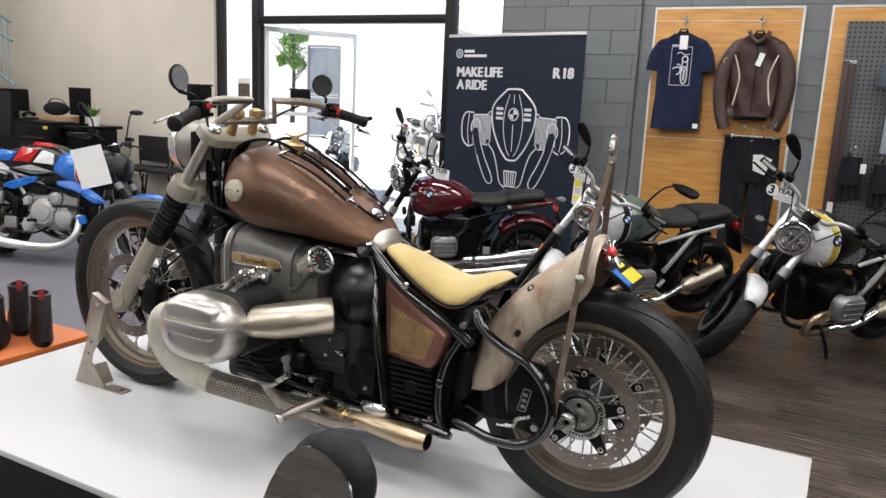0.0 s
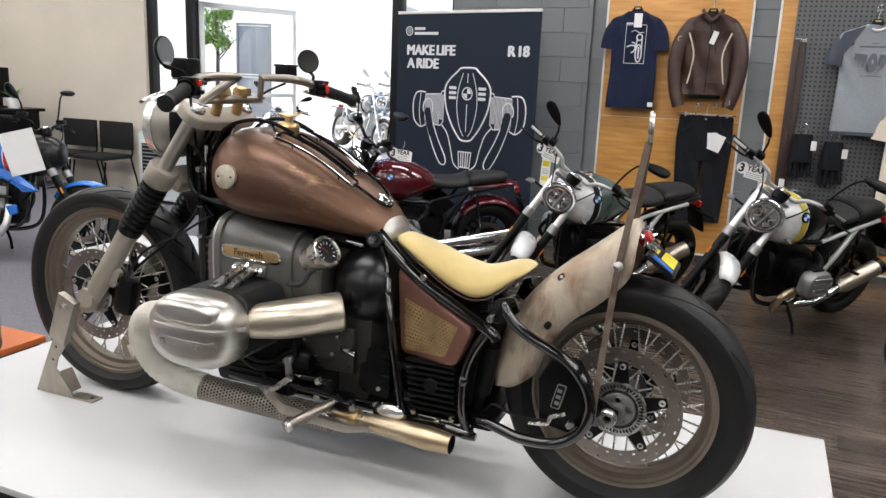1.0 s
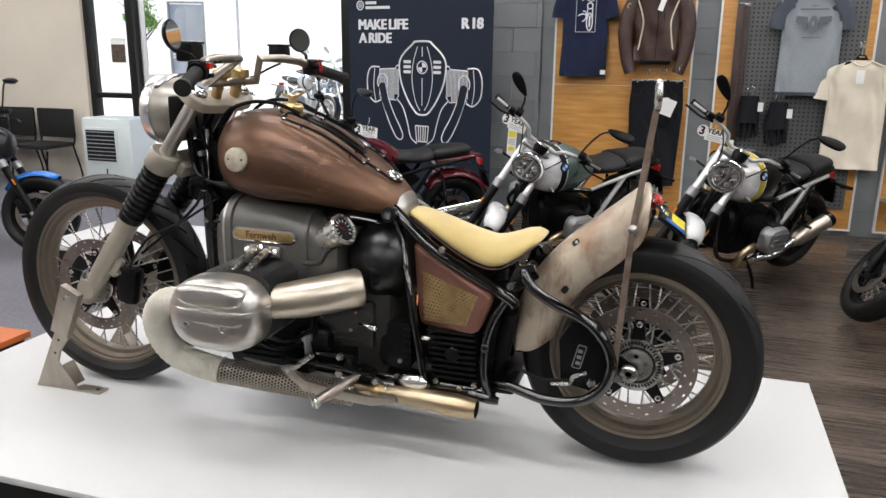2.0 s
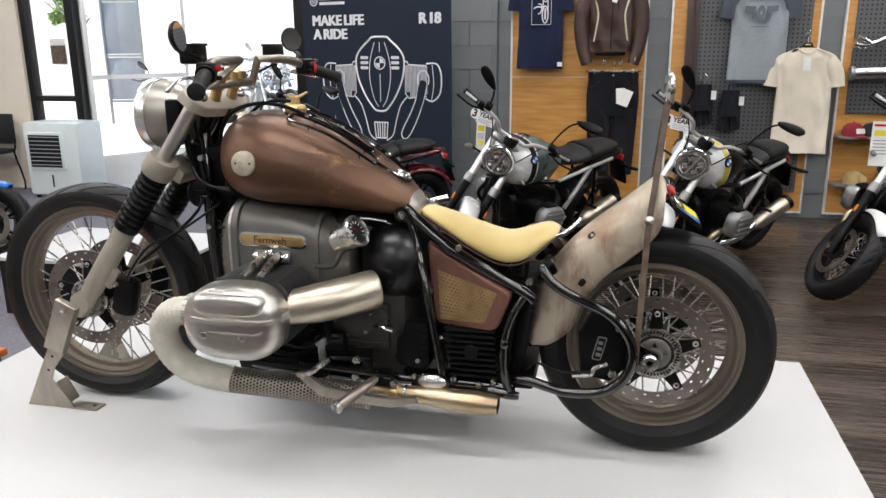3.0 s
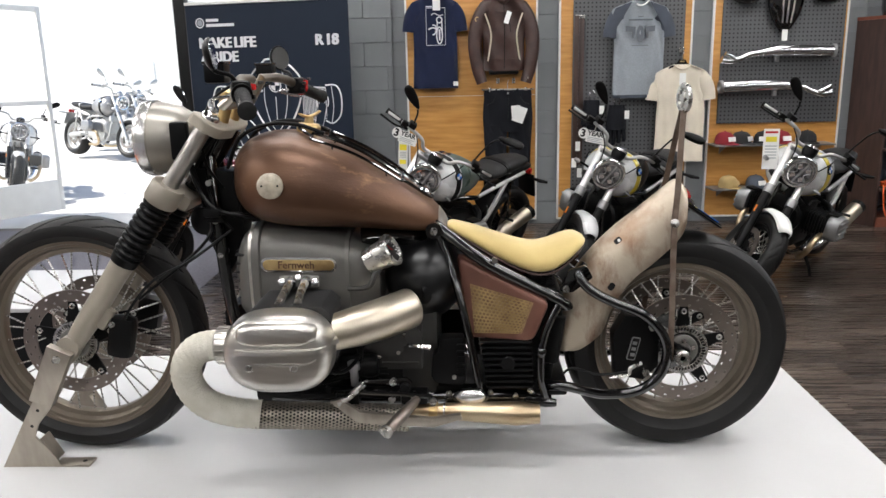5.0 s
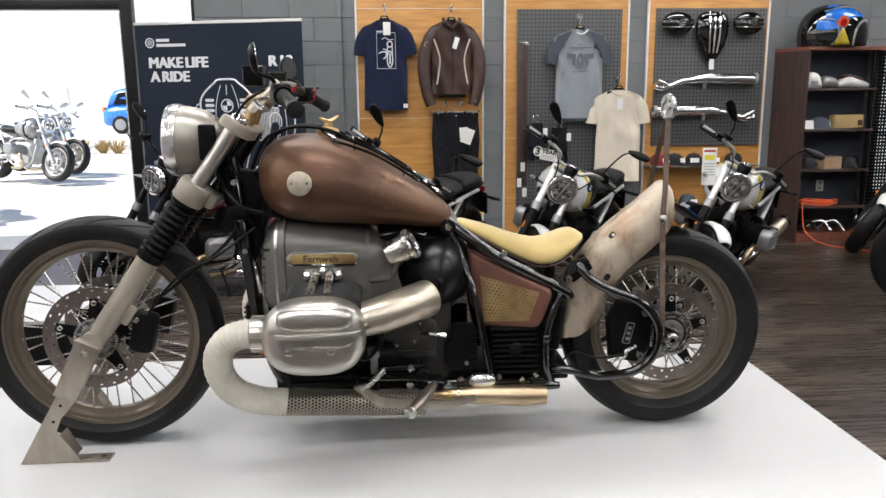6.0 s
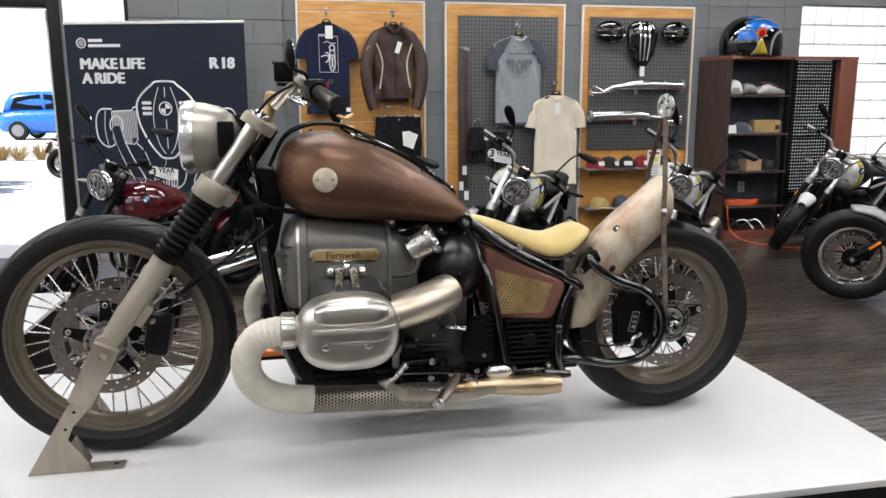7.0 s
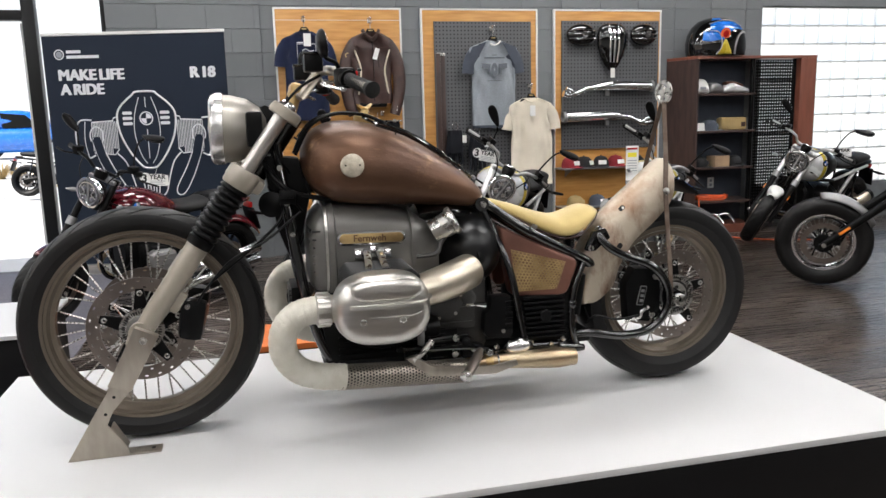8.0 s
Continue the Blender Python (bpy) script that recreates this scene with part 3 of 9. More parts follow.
part("print_roundel", ring(CX, 1.42, 0.052, 0.062, None), M["line"], ban)
for q in (0, 2):
    part("print_roundel", prism([(0, 0)] + [(0.046 * math.cos(a), 0.046 * math.sin(a)) for a in [(q + i / 6) * math.pi / 2 for i in range(7)]], 0.002, on_banner(CX, 1.42)), M["line"], ban)


# ---- wheels ----
WHEEL_AXIS = Matrix.Rotation(radians(90), 4, "X")     # local z to -y


def tyre_mesh(R, width, rim, segs=300, grooves=18, depth=0.008, slope=1.1, fine=0.06, band=0.13, reach=0.86):
    w = width / 2
    prof = [(rim - 0.004, -0.62 * w), (rim + 0.006, -0.74 * w), (rim + 0.3 * (R - rim), -0.97 * w), (rim + 0.55 * (R - rim), -w)]
    n = int(round(0.92 / fine))
    for i in range(n):
        h = 0.92 * (1 - i / n)
        prof.append((R - (R - rim) * (0.30 * h ** 2.6 + 0.02 * h * h), -h * w))
    prof = prof + [(R, 0)] + [(r, -h) for r, h in prof[::-1]]
    bm = bmesh.new()
    rings = []
    for i in range(segs):
        q = 2 * math.pi * i / segs
        ring_ = []
        for k, (r, h) in enumerate(prof):
            f = abs(h) / w
            ph = (q / (2 * math.pi) * grooves + (0.5 if h > 0 else 0.0) - slope * f ** 1.4) % 1.0
            if grooves and 0.1 < f < reach and 3 < k < len(prof) - 4 and ph < band:
                r = r - depth
            ring_.append(bm.verts.new((r * math.cos(q), h, r * math.sin(q))))
        rings.append(ring_)
    k = len(prof)
    for a in range(segs):
        r, s = rings[a], rings[(a + 1) % segs]
        for i in range(k - 1):
            bm.faces.new((r[i], r[i + 1], s[i + 1], s[i]))
    return bm


def rim_mesh(rim, width, deep=0.028, seg=72):
    w = width / 2
    half = [(rim + 0.008, 0.60 * w), (rim + 0.007, 0.68 * w), (rim - 0.001, 0.70 * w), (rim - 0.007, 0.67 * w), (rim - 0.009, 0.56 * w), (rim - 0.017, 0.53 * w), (rim - 0.022, 0.40 * w), (rim - 0.025, 0.31 * w), (rim - deep - 0.010, 0.24 * w), (rim - deep - 0.012, 0.12 * w)]
    prof = [(r, -h) for r, h in half] + half[::-1] + [(rim + 0.001, 0.3 * w), (rim + 0.001, -0.3 * w)]
    return lathe(prof, WHEEL_AXIS, seg, closed=True)


def holed_disc(r0, r1, thick, n, rows, m, hole=0.3):
    def at(a, b):
        q = 2 * math.pi * a
        r = r0 + (r1 - r0) * b
        return Vector((r * math.cos(q), r * math.sin(q), 0)), Vector((0, 0, 1))
    bm = bmesh.new()
    perforated(n, rows, lambda a, b: (at(a, b)[0] + Vector((0, 0, thick / 2)), Vector((0, 0, 1))), hole, thick / 2, True, wrap=True, bm=bm)
    perforated(n, rows, lambda a, b: (at(a, b)[0] - Vector((0, 0, thick / 2)), Vector((0, 0, -1))), hole, thick / 2, True, wrap=True, bm=bm)
    b2 = bmesh.new()
    for r in (r0, r1):
        lathe([(r, -thick / 2), (r, thick / 2)], None, n * 2, bm=b2, cap=False)
    put(bm, b2)
    bmesh.ops.transform(bm, matrix=m, verts=bm.verts[:])
    return bm


SPOKE = finish(cyl((0, 0, 0), (0, 0, 1), 0.0027, seg=6), "spoke", M["bolt"])


def spoke(parent, a, b, r=1.0):
    ob = new("spoke", SPOKE)
    ob.parent = parent
    d = Vector(b) - Vector(a)
    ob.matrix_basis = axis_m(a, d) @ Matrix.Diagonal((r, r, d.length, 1))
    return ob


def spoked_wheel(name, bike, c, R, width, rim, n, disc_v, discs, hub_w, label, grooves=18, disc_r=0.155, slope=1.1, band=0.13, reach=0.86):
    """A wire wheel under the bike: tyre, rim, hub, spokes and brake discs."""
    wh = part(name, tyre_mesh(R, width, rim, 480, grooves, 0.007, slope, 0.022, band, reach), M["rubber"], bike, label, angle=28)
    wh.location = c
    part("rim", rim_mesh(rim, width), M["rim"], wh, "bronze-grey wheel rim")
    part("hub", lathe([(0.018, -hub_w), (0.05, -hub_w), (0.052, -hub_w + 0.012), (0.034, -hub_w + 0.022), (0.032, hub_w - 0.022), (0.052, hub_w - 0.012), (0.05, hub_w), (0.018, hub_w)], WHEEL_AXIS, 28), M["enginedk"], wh)
    for i in range(n):
        s = 1 if i % 2 else -1
        cross = 0.55 if (i // 2) % 2 else -0.55
        q = 2 * math.pi * (i + 0.5) / n
        a = (0.048 * math.cos(q + cross), s * (hub_w - 0.006), 0.048 * math.sin(q + cross))
        b = ((rim - 0.034) * math.cos(q), s * 0.006, (rim - 0.034) * math.sin(q))
        spoke(wh, a, b)
    for s in discs:
        mm = Matrix.Translation((0, s * disc_v, 0)) @ WHEEL_AXIS
        part("brake_disc", holed_disc(disc_r - 0.042, disc_r, 0.005, 24, 2, mm, 0.15), M["disc"], wh, "drilled steel brake disc")
        car = bmesh.new()
        lathe([(0.03, -0.004), (0.068, -0.004), (0.068, 0.004), (0.03, 0.004)], mm, 30, closed=True, bm=car)
        part("disc_carrier", car, M["satin"], wh)
        for k in range(5):
            q = k * 2 * math.pi / 5 + 0.3
            part("carrier_arm", prism([(0.062, -0.022), (disc_r - 0.036, -0.012), (disc_r - 0.036, 0.012), (0.062, 0.022)], 0.006, mm @ Matrix.Rotation(q, 4, "Z") @ Matrix.Translation((0, 0, -0.003)), 0.001), M["satin"], wh)
        for k in range(5):
            q = k * 2 * math.pi / 5 + 0.3
            part("bolt", lathe([(0.009, -0.006), (0.009, 0.006), (0.004, 0.008), (0.004, -0.006)], mm @ pose((disc_r - 0.05) * math.cos(q), (disc_r - 0.05) * math.sin(q), 0), 10, closed=True), M["bolt"], wh)
    return wh


# ---- the custom motorcycle ----
bike = thing("custom_motorcycle", -0.555, 2.08, PZ, 0, "custom bobber motorcycle with brown patina tank and tan saddle", "motorcycle")
RW = (0.0, 0.0, 0.341)
FW = (-1.845, 0.0, 0.377)
rear = spoked_wheel("rear_wheel", bike, RW, 0.341, 0.162, 0.250, 40, 0.098, (-1, 1), 0.075, "wide black rear tyre on a bronze-grey spoked rim", grooves=9, disc_r=0.166, slope=1.15, band=0.05, reach=0.82)
front = spoked_wheel("front_wheel", bike, FW, 0.377, 0.135, 0.305, 40, 0.085, (-1, 1), 0.06, "black front tyre on a bronze-grey spoked rim", grooves=24, disc_r=0.165, slope=1.25, band=0.12, reach=0.88)
# speed sensor rings and axle ends
for wh, v in ((rear, -0.112), (front, -0.096)):
    mm = Matrix.Translation((0, v, 0)) @ WHEEL_AXIS
    ring_r = 0.073 if wh is rear else 0.064
    part("sensor_ring", holed_disc(ring_r - 0.019, ring_r, 0.004, 44, 1, mm, 0.34), M["bolt"], wh, "slotted silver sensor ring")
    part("ring_edge", lathe([(ring_r - 0.0005, -0.004), (ring_r + 0.003, -0.004), (ring_r + 0.003, 0.003), (ring_r - 0.0005, 0.003)], mm, 48, closed=True), M["bolt"], wh)
    part("ring_backing", lathe([(0.03, -0.009), (ring_r - 0.002, -0.009), (ring_r - 0.002, -0.006), (0.03, -0.006)], mm, 40, closed=True), M["finblack"], wh)
    part("hub_plate", lathe([(0.012, -0.006), (0.046, -0.006), (0.046, 0.003), (0.042, 0.006), (0.024, 0.006), (0.021, 0.014), (0.018, 0.024), (0.012, 0.024)], mm, 28), M["engine"], wh)
    for k in range(5):
        q = k * 2 * math.pi / 5 + 0.3
        part("bolt", lathe([(0.001, 0.0), (0.0075, 0.0), (0.0075, 0.012), (0.001, 0.012)], mm @ pose(0.03 * math.cos(q), 0.03 * math.sin(q), 0), 8), M["chrome"], wh)
nut = part("axle_nut", lathe([(0.0105, 0.052), (0.020, 0.052), (0.0235, 0.048), (0.0235, 0.026), (0.014, 0.024), (0.014, -0.11), (0.0105, -0.11)], Matrix.Translation((-0.015, -0.13, -0.005)) @ WHEEL_AXIS, 24, closed=True), M["bolt"], rear, "bright axle nut")
# black plug fills the bore in place of its shade
part("nut_bore", lathe([(0.0, -0.10), (0.0104, -0.10), (0.0104, 0.036), (0.0, 0.036)], Matrix.Translation((-0.015, -0.13, -0.005)) @ WHEEL_AXIS, 16), M["blackpanel"], nut)
part("axle_lug", prism(rounded_poly([(-0.072, 0.05), (-0.055, 0.052), (0.010, 0.016), (0.008, -0.022), (-0.048, -0.040), (-0.070, -0.036)], 0.008), 0.014, Matrix.Translation((0, -0.152, 0)) @ Matrix.Rotation(radians(90), 4, "X"), 0.004), M["black"], rear, "gloss black axle lug")

# fork
AX = Vector((0.581, 0, 0.814))     # up along the fork


def fork_at(s, v):
    return Vector((-1.862, v, 0.345)) + AX * s


for v in (-0.118, 0.118):
    m = axis_m(fork_at(0, v), AX)
    leg = part("fork_leg", lathe([(0.0, -0.02), (0.024, -0.02), (0.03, 0.0), (0.030, 0.06), (0.034, 0.12), (0.034, 0.30), (0.036, 0.37), (0.0, 0.37)], m, 24), M["sand"], bike, "sand-grey painted fork leg")
    part("fork_tube", lathe([(0.0, 0.34), (0.0235, 0.34), (0.0235, 0.84), (0.0, 0.84)], m, 24), M["forktube"], bike, "polished fork tube")
    ribs = []
    for k in range(9):
        h = 0.385 + k * 0.021
        ribs += [(0.036, h), (0.044, h + 0.007), (0.044, h + 0.013), (0.036, h + 0.0205)]
    part("gaiter", lathe([(0.02, 0.355), (0.04, 0.355), (0.042, 0.38)] + ribs + [(0.036, 0.585), (0.02, 0.585)], m, 28), M["satin"], bike, "black ribbed rubber fork gaiter")
    part("clamp_collar", lathe([(0.02, 0.572), (0.047, 0.572), (0.05, 0.578), (0.05, 0.628), (0.046, 0.635), (0.02, 0.635)], m, 28), M["sand"], bike, "sand-grey lower fork clamp")
    part("fork_cap", lathe([(0.0, 0.85), (0.026, 0.85), (0.027, 0.872), (0.022, 0.880), (0.012, 0.884), (0.0, 0.884)], m, 16), M["chrome"], bike)
    lug = fork_at(0.155, v)
    part("caliper_lug", box((0, 0, 0), (0.05, 0.026, 0.075), 0.012, Matrix.Translation(lug + Vector((0.036, 0, -0.005))) @ Matrix.Rotation(radians(35), 4, "Y")), M["sand"], bike)
    cal = part("brake_caliper", box((0, 0, 0), (0.08, 0.06, 0.135), 0.028, Matrix.Translation((-1.69, v * 0.9, 0.40)) @ Matrix.Rotation(radians(12), 4, "Y")), M["satin"], bike, "black brake caliper")
    part("bolt", cyl((-1.70, v * 1.2, 0.45), (-1.70, v * 1.2 + (-0.012 if v < 0 else 0.012), 0.45), 0.008, seg=8), M["bolt"], cal)
    part("axle_clamp", lathe([(0.012, 0.0), (0.034, 0.0), (0.034, 0.03), (0.012, 0.03)], Matrix.Translation((-1.845, v + (-0.0 if v < 0 else 0.03), 0.377)) @ WHEEL_AXIS, 22), M["sand"], bike)
# lower and upper yokes
lo, hi = fork_at(0.604, 0), fork_at(0.83, 0)
tilt = Matrix.Rotation(radians(35.5), 4, "Y")
part("lower_yoke", box((0.03, 0, 0), (0.09, 0.21, 0.05), 0.018, Matrix.Translation(lo) @ tilt), M["sand"], bike)
part("upper_yoke", prism(rounded_poly([(-0.050, -0.150), (0.012, -0.166), (0.050, -0.140), (0.060, -0.045), (0.060, 0.045), (0.050, 0.140), (0.012, 0.166), (-0.050, 0.150), (-0.022, 0.07), (-0.022, -0.07)], 0.02), 0.034, Matrix.Translation(hi) @ tilt, 0.010, seg=4), M["sand"], bike, "sand-grey upper fork yoke")
part("steering_head", cyl(lo + Vector((0.045, 0, 0)), hi + Vector((0.045, 0, 0)), 0.032, seg=18), M["black"], bike)
# handlebar with brass risers
for v in (-0.052, 0.052):
    b = lathe([(0.0, 0), (0.017, 0), (0.017, 0.05), (0.023, 0.055), (0.023, 0.088), (0.012, 0.094), (0.0, 0.094)], Matrix.Translation((-1.345, v, 1.035)) @ Matrix.Rotation(radians(18), 4, "Y"), 18)
    part("riser", b, M["brass"], bike, "machined brass handlebar riser")
    part("riser_cap", box((-1.318, v, 1.108), (0.052, 0.034, 0.026), 0.006), M["brass"], bike)
bar = [(-1.155, -0.485, 1.088), (-1.225, -0.27, 1.148), (-1.238, -0.20, 1.155), (-1.248, -0.062, 1.157), (-1.314, -0.142, 1.082), (-1.318, 0.0, 1.083), (-1.314, 0.142, 1.082), (-1.248, 0.062, 1.157), (-1.238, 0.20, 1.155), (-1.225, 0.27, 1.148), (-1.155, 0.485, 1.088)]
part("handlebar", tube(bar, 0.0145, 14), M["barnickel"], bike, "brushed nickel stepped handlebar", angle=60)
for s in (-1, 1):
    a, b = Vector((-1.196, s * 0.355, 1.121)), Vector((-1.148, s * 0.49, 1.084))
    d = b - a
    rr = [(0.006, 0), (0.02, 0.0)]
    for k in range(12):
        rr += [(0.0178, 0.008 + k * 0.010), (0.0195, 0.011 + k * 0.010), (0.0195, 0.015 + k * 0.010)]
    part("grip", lathe(rr + [(0.022, 0.135), (0.023, 0.146), (0.012, 0.149), (0.006, 0.149)], axis_m(a, d), 20), M["gripr"], bike, "black rubber handlebar grip")
    sw = part("switch_housing", box((0, 0, 0), (0.05, 0.06, 0.055), 0.014, Matrix.Translation(a + d * -0.15) @ Matrix.Rotation(radians(-20 * s), 4, "Z")), M["satin"], bike, "black switch housing")
    part("button", box((-1.172, s * 0.33, 1.137), (0.014, 0.018, 0.016), 0.004), M["red"], sw, "red button")
    for k in range(4):
        part("switch", box((-1.158 - 0.016 * (k % 2), s * (0.318 - 0.014 * (k // 2)), 1.148 - 0.012 * (k % 2)), (0.011, 0.011, 0.009), 0.003), M["finblack"], sw)
    part("switch_ring", lathe([(0.016, -0.008), (0.0265, -0.008), (0.0275, 0.0), (0.0265, 0.008), (0.016, 0.008)], axis_m(a + d * -0.02, d), 22, closed=True), M["red" if s > 0 else "satin"], sw)
    part("button", box((-1.18, s * 0.315, 1.112), (0.012, 0.02, 0.012), 0.003), M["blackcast"], sw)
    part("lever", tube([(-1.23, s * 0.30, 1.115), (-1.268, s * 0.35, 1.11), (-1.255, s * 0.42, 1.098), (-1.225, s * 0.49, 1.086)], 0.0075, 8, 5, flat=0.6), M["brightwork"], bike, "bright alloy lever")
    # round mirrors on curved stems
    mc = Vector((-1.262, s * 0.36, 1.218))
    part("mirror_stem", tube([(-1.215, s * 0.31, 1.13), (-1.225, s * 0.335, 1.165), (-1.255, s * 0.365, 1.178), (-1.27, s * 0.36, 1.20)], 0.006, 8, 5), M["satin"], bike)
    mm = axis_m(mc, (0.86, -0.35 * s - 0.25, 0.1))
    mir = part("mirror", lathe([(0.0, -0.018), (0.026, -0.016), (0.038, -0.008), (0.0415, 0.0), (0.040, 0.003), (0.0, 0.003)], mm, 28), M["satin"], bike, "round black rear-view mirror")
    part("mirror_glass", lathe([(0.0, 0.0035), (0.037, 0.0035), (0.037, 0.0045), (0.0, 0.0045)], mm, 28), M["mirrorface"], mir)
    cover_res = part("fluid_reservoir", box((-1.285, s * 0.255, 1.172), (0.055, 0.06, 0.05), 0.008, None), M["satin"], bike, "black brake fluid reservoir")
    part("reservoir_lid", box((-1.285, s * 0.255, 1.199), (0.059, 0.064, 0.008), 0.003), M["black"], cover_res)
    part("cable", tube([(-1.262, s * 0.22, 1.14), (-1.33, s * 0.18, 1.10), (-1.39, s * 0.10, 1.02), (-1.40, s * 0.07, 0.92), (-1.36, s * 0.05, 0.84)], 0.0045, 6, 6), M["satin"], bike)
# headlight
hm = axis_m((-1.585, 0, 0.988), (-1, 0, 0.02))
hl = part("headlight", lathe([(0.0, -0.165), (0.035, -0.16), (0.07, -0.14), (0.095, -0.10), (0.106, -0.05), (0.107, -0.012), (0.0, -0.012)], hm, 40), M["bucket"], bike, "satin grey headlight bucket with chrome rim")
part("headlight_rim", lathe([(0.108, -0.03), (0.112, -0.028), (0.113, -0.006), (0.108, 0.008), (0.096, 0.014), (0.092, 0.008), (0.098, -0.005), (0.098, -0.03)], hm, 60, closed=True), M["brightwork"], hl, "bright polished headlight rim")
part("headlight_glass", lathe([(0.0, 0.022), (0.05, 0.017), (0.094, 0.004), (0.094, -0.002), (0.0, -0.002)], hm, 40), M["lens"], hl)
part("headlight_mount", box((-1.462, -0.088, 0.985), (0.05, 0.035, 0.11), 0.01), M["satin"], hl)
part("headlight_mount", box((-1.462, 0.088, 0.985), (0.05, 0.035, 0.11), 0.01), M["satin"], hl)
part("headlight_bracket", prism([(-0.05, -0.03), (0.06, -0.05), (0.08, 0.06), (0.03, 0.08), (-0.04, 0.05)], 0.02, Matrix.Translation((-1.455, 0.01, 0.98)) @ Matrix.Rotation(radians(90), 4, "X"), 0.004), M["satin"], hl)

# tank
stations = [(-1.325, 0.872, 0.872, 0.004), (-1.318, 0.925, 0.825, 0.075), (-1.295, 0.965, 0.785, 0.135), (-1.25, 0.995, 0.752, 0.18), (-1.19, 1.005, 0.736, 0.205), (-1.12, 1.000, 0.728, 0.215), (-1.04, 0.978, 0.725, 0.208), (-0.95, 0.935, 0.72, 0.19),
            (-0.87, 0.885, 0.713, 0.168), (-0.80, 0.835, 0.706, 0.142), (-0.755, 0.797, 0.703, 0.114), (-0.730, 0.772, 0.700, 0.092), (-0.715, 0.752, 0.699, 0.074)]


def tank_loop(u, top, bot, hw, k=36):
    loop = []
    mid = bot + (top - bot) * 0.42
    for i in range(k):
        q = 2 * math.pi * i / k
        c, s = math.cos(q), math.sin(q)
        e = 0.78 if s > 0 else 0.62
        vv = hw * math.copysign(abs(c) ** e, c)
        ww = mid + (top - mid) * abs(s) ** 0.95 if s > 0 else mid - (mid - bot) * abs(s) ** 0.8
        loop.append((u, vv, ww))
    return loop


fine = []
for a, b, c, d in zip([stations[0]] + stations[:-2], stations[:-1], stations[1:], stations[2:] + [stations[-1]]):
    for j in range(3):
        t = j / 3
        fine.append(tuple(0.5 * ((2 * q) + (r - p) * t + (2 * p - 5 * q + 4 * r - s) * t * t + (3 * q - p - 3 * r + s) * t ** 3) for p, q, r, s in zip(a, b, c, d)))
fine.append(stations[-1])
part("fuel_tank", skin(bmesh.new(), [tank_loop(u, t, b, max(h, 0.002)) for u, t, b, h in fine]), M["tank"], bike, "brown patina teardrop fuel tank", angle=70)
part("tail_trim", skin(bmesh.new(), [tank_loop(u, t + 0.004, b - 0.002, h + 0.004) for u, t, b, h in ((-0.722, 0.763, 0.697, 0.083), (-0.714, 0.752, 0.695, 0.074), (-0.705, 0.738, 0.697, 0.062), (-0.698, 0.724, 0.702, 0.045))]), M["brushed"], bike, "polished trim at the tail of the tank", angle=60)
bm_badge = lathe([(0.0, -0.012), (0.036, -0.012), (0.036, 0.004), (0.033, 0.006), (0.0, 0.006)], axis_m((-1.178, -0.2165, 0.868), (0.02, -1, 0.14)), 36)
badge = part("tank_badge", bm_badge, M["badge"], bike, "etched round metal badge")
for dx in (-0.022, 0.022):
    part("screw", lathe([(0.0, 0.0), (0.003, 0.0), (0.003, 0.0085), (0.0, 0.0085)], axis_m((-1.178 + dx, -0.2165, 0.868), (0.02, -1, 0.14)), 8), M["satin"], badge)
# filler cap with wing
cap = part("filler_cap", lathe([(0.0, -0.03), (0.034, -0.03), (0.036, 0.006), (0.03, 0.014), (0.014, 0.016), (0.012, 0.034), (0.0, 0.036)], axis_m((-1.105, 0, 1.008), (0.12, 0, 1)), 24), M["brass"], bike, "brass filler cap with a wing")
part("wing", tube([(-1.125, -0.028, 1.052), (-1.10, 0.0, 1.042), (-1.075, 0.03, 1.056)], [0.006, 0.011, 0.007], 10, 4, flat=0.5), M["brass"], cap)
# tank rails
def tank_top(u, v):
    return float(np.interp(u, [-1.12, -1.04, -0.95, -0.87, -0.80, -0.755, -0.72], [1.000, 0.976, 0.935, 0.885, 0.835, 0.795, 0.762])) - 1.5 * v * v


for v, hw, u0, u1, lift in ((-0.088, 0.024, -1.080, -0.825, 0.016), (-0.044, 0.011, -1.035, -0.845, 0.020), (0.044, 0.011, -1.035, -0.845, 0.020), (0.088, 0.024, -1.080, -0.825, 0.016)):
    pts = []
    for f, d in ((0, -0.5), (0.02, -1), (0.25, -1), (0.5, -1), (0.75, -1), (0.98, -1), (1, -0.5), (1, 0.5), (0.98, 1), (0.75, 1), (0.5, 1), (0.25, 1), (0.02, 1), (0, 0.5)):
        u, w = u0 + (u1 - u0) * f, (v + d * hw) * (1 - 0.22 * f)
        pts.append((u, w, tank_top(u, w) + lift))
    part("tank_rail", tube(pts, 0.0042, 8, 3, True), M["black"], bike, "thin black looped rail over the tank")
for s in (-1, 1):
    part("rail_stay", tube([(u, s * w, tank_top(u, w) + 0.014) for u, w in ((-0.828, 0.070), (-0.80, 0.062), (-0.77, 0.046), (-0.748, 0.024), (-0.741, 0.0))], 0.0048, 8, 4), M["black"], bike)
    part("rail_stay", tube([(u, s * w, tank_top(u, w) + d) for u, w, d in ((-1.076, 0.088, 0.015), (-1.10, 0.080, 0.018), (-1.12, 0.062, 0.020))], 0.0045, 8, 4), M["black"], bike)
for v in (-0.112, -0.055, -0.033, 0.033, 0.055, 0.112):
    for u in (-1.02, -0.87):
        w = v * (1 - 0.22 * (u + 1.08) / 0.255)
        part("rail_post", cyl((u, w, tank_top(u, w) - 0.03), (u, w, tank_top(u, w) + 0.013), 0.0022, seg=8), M["black"], bike)
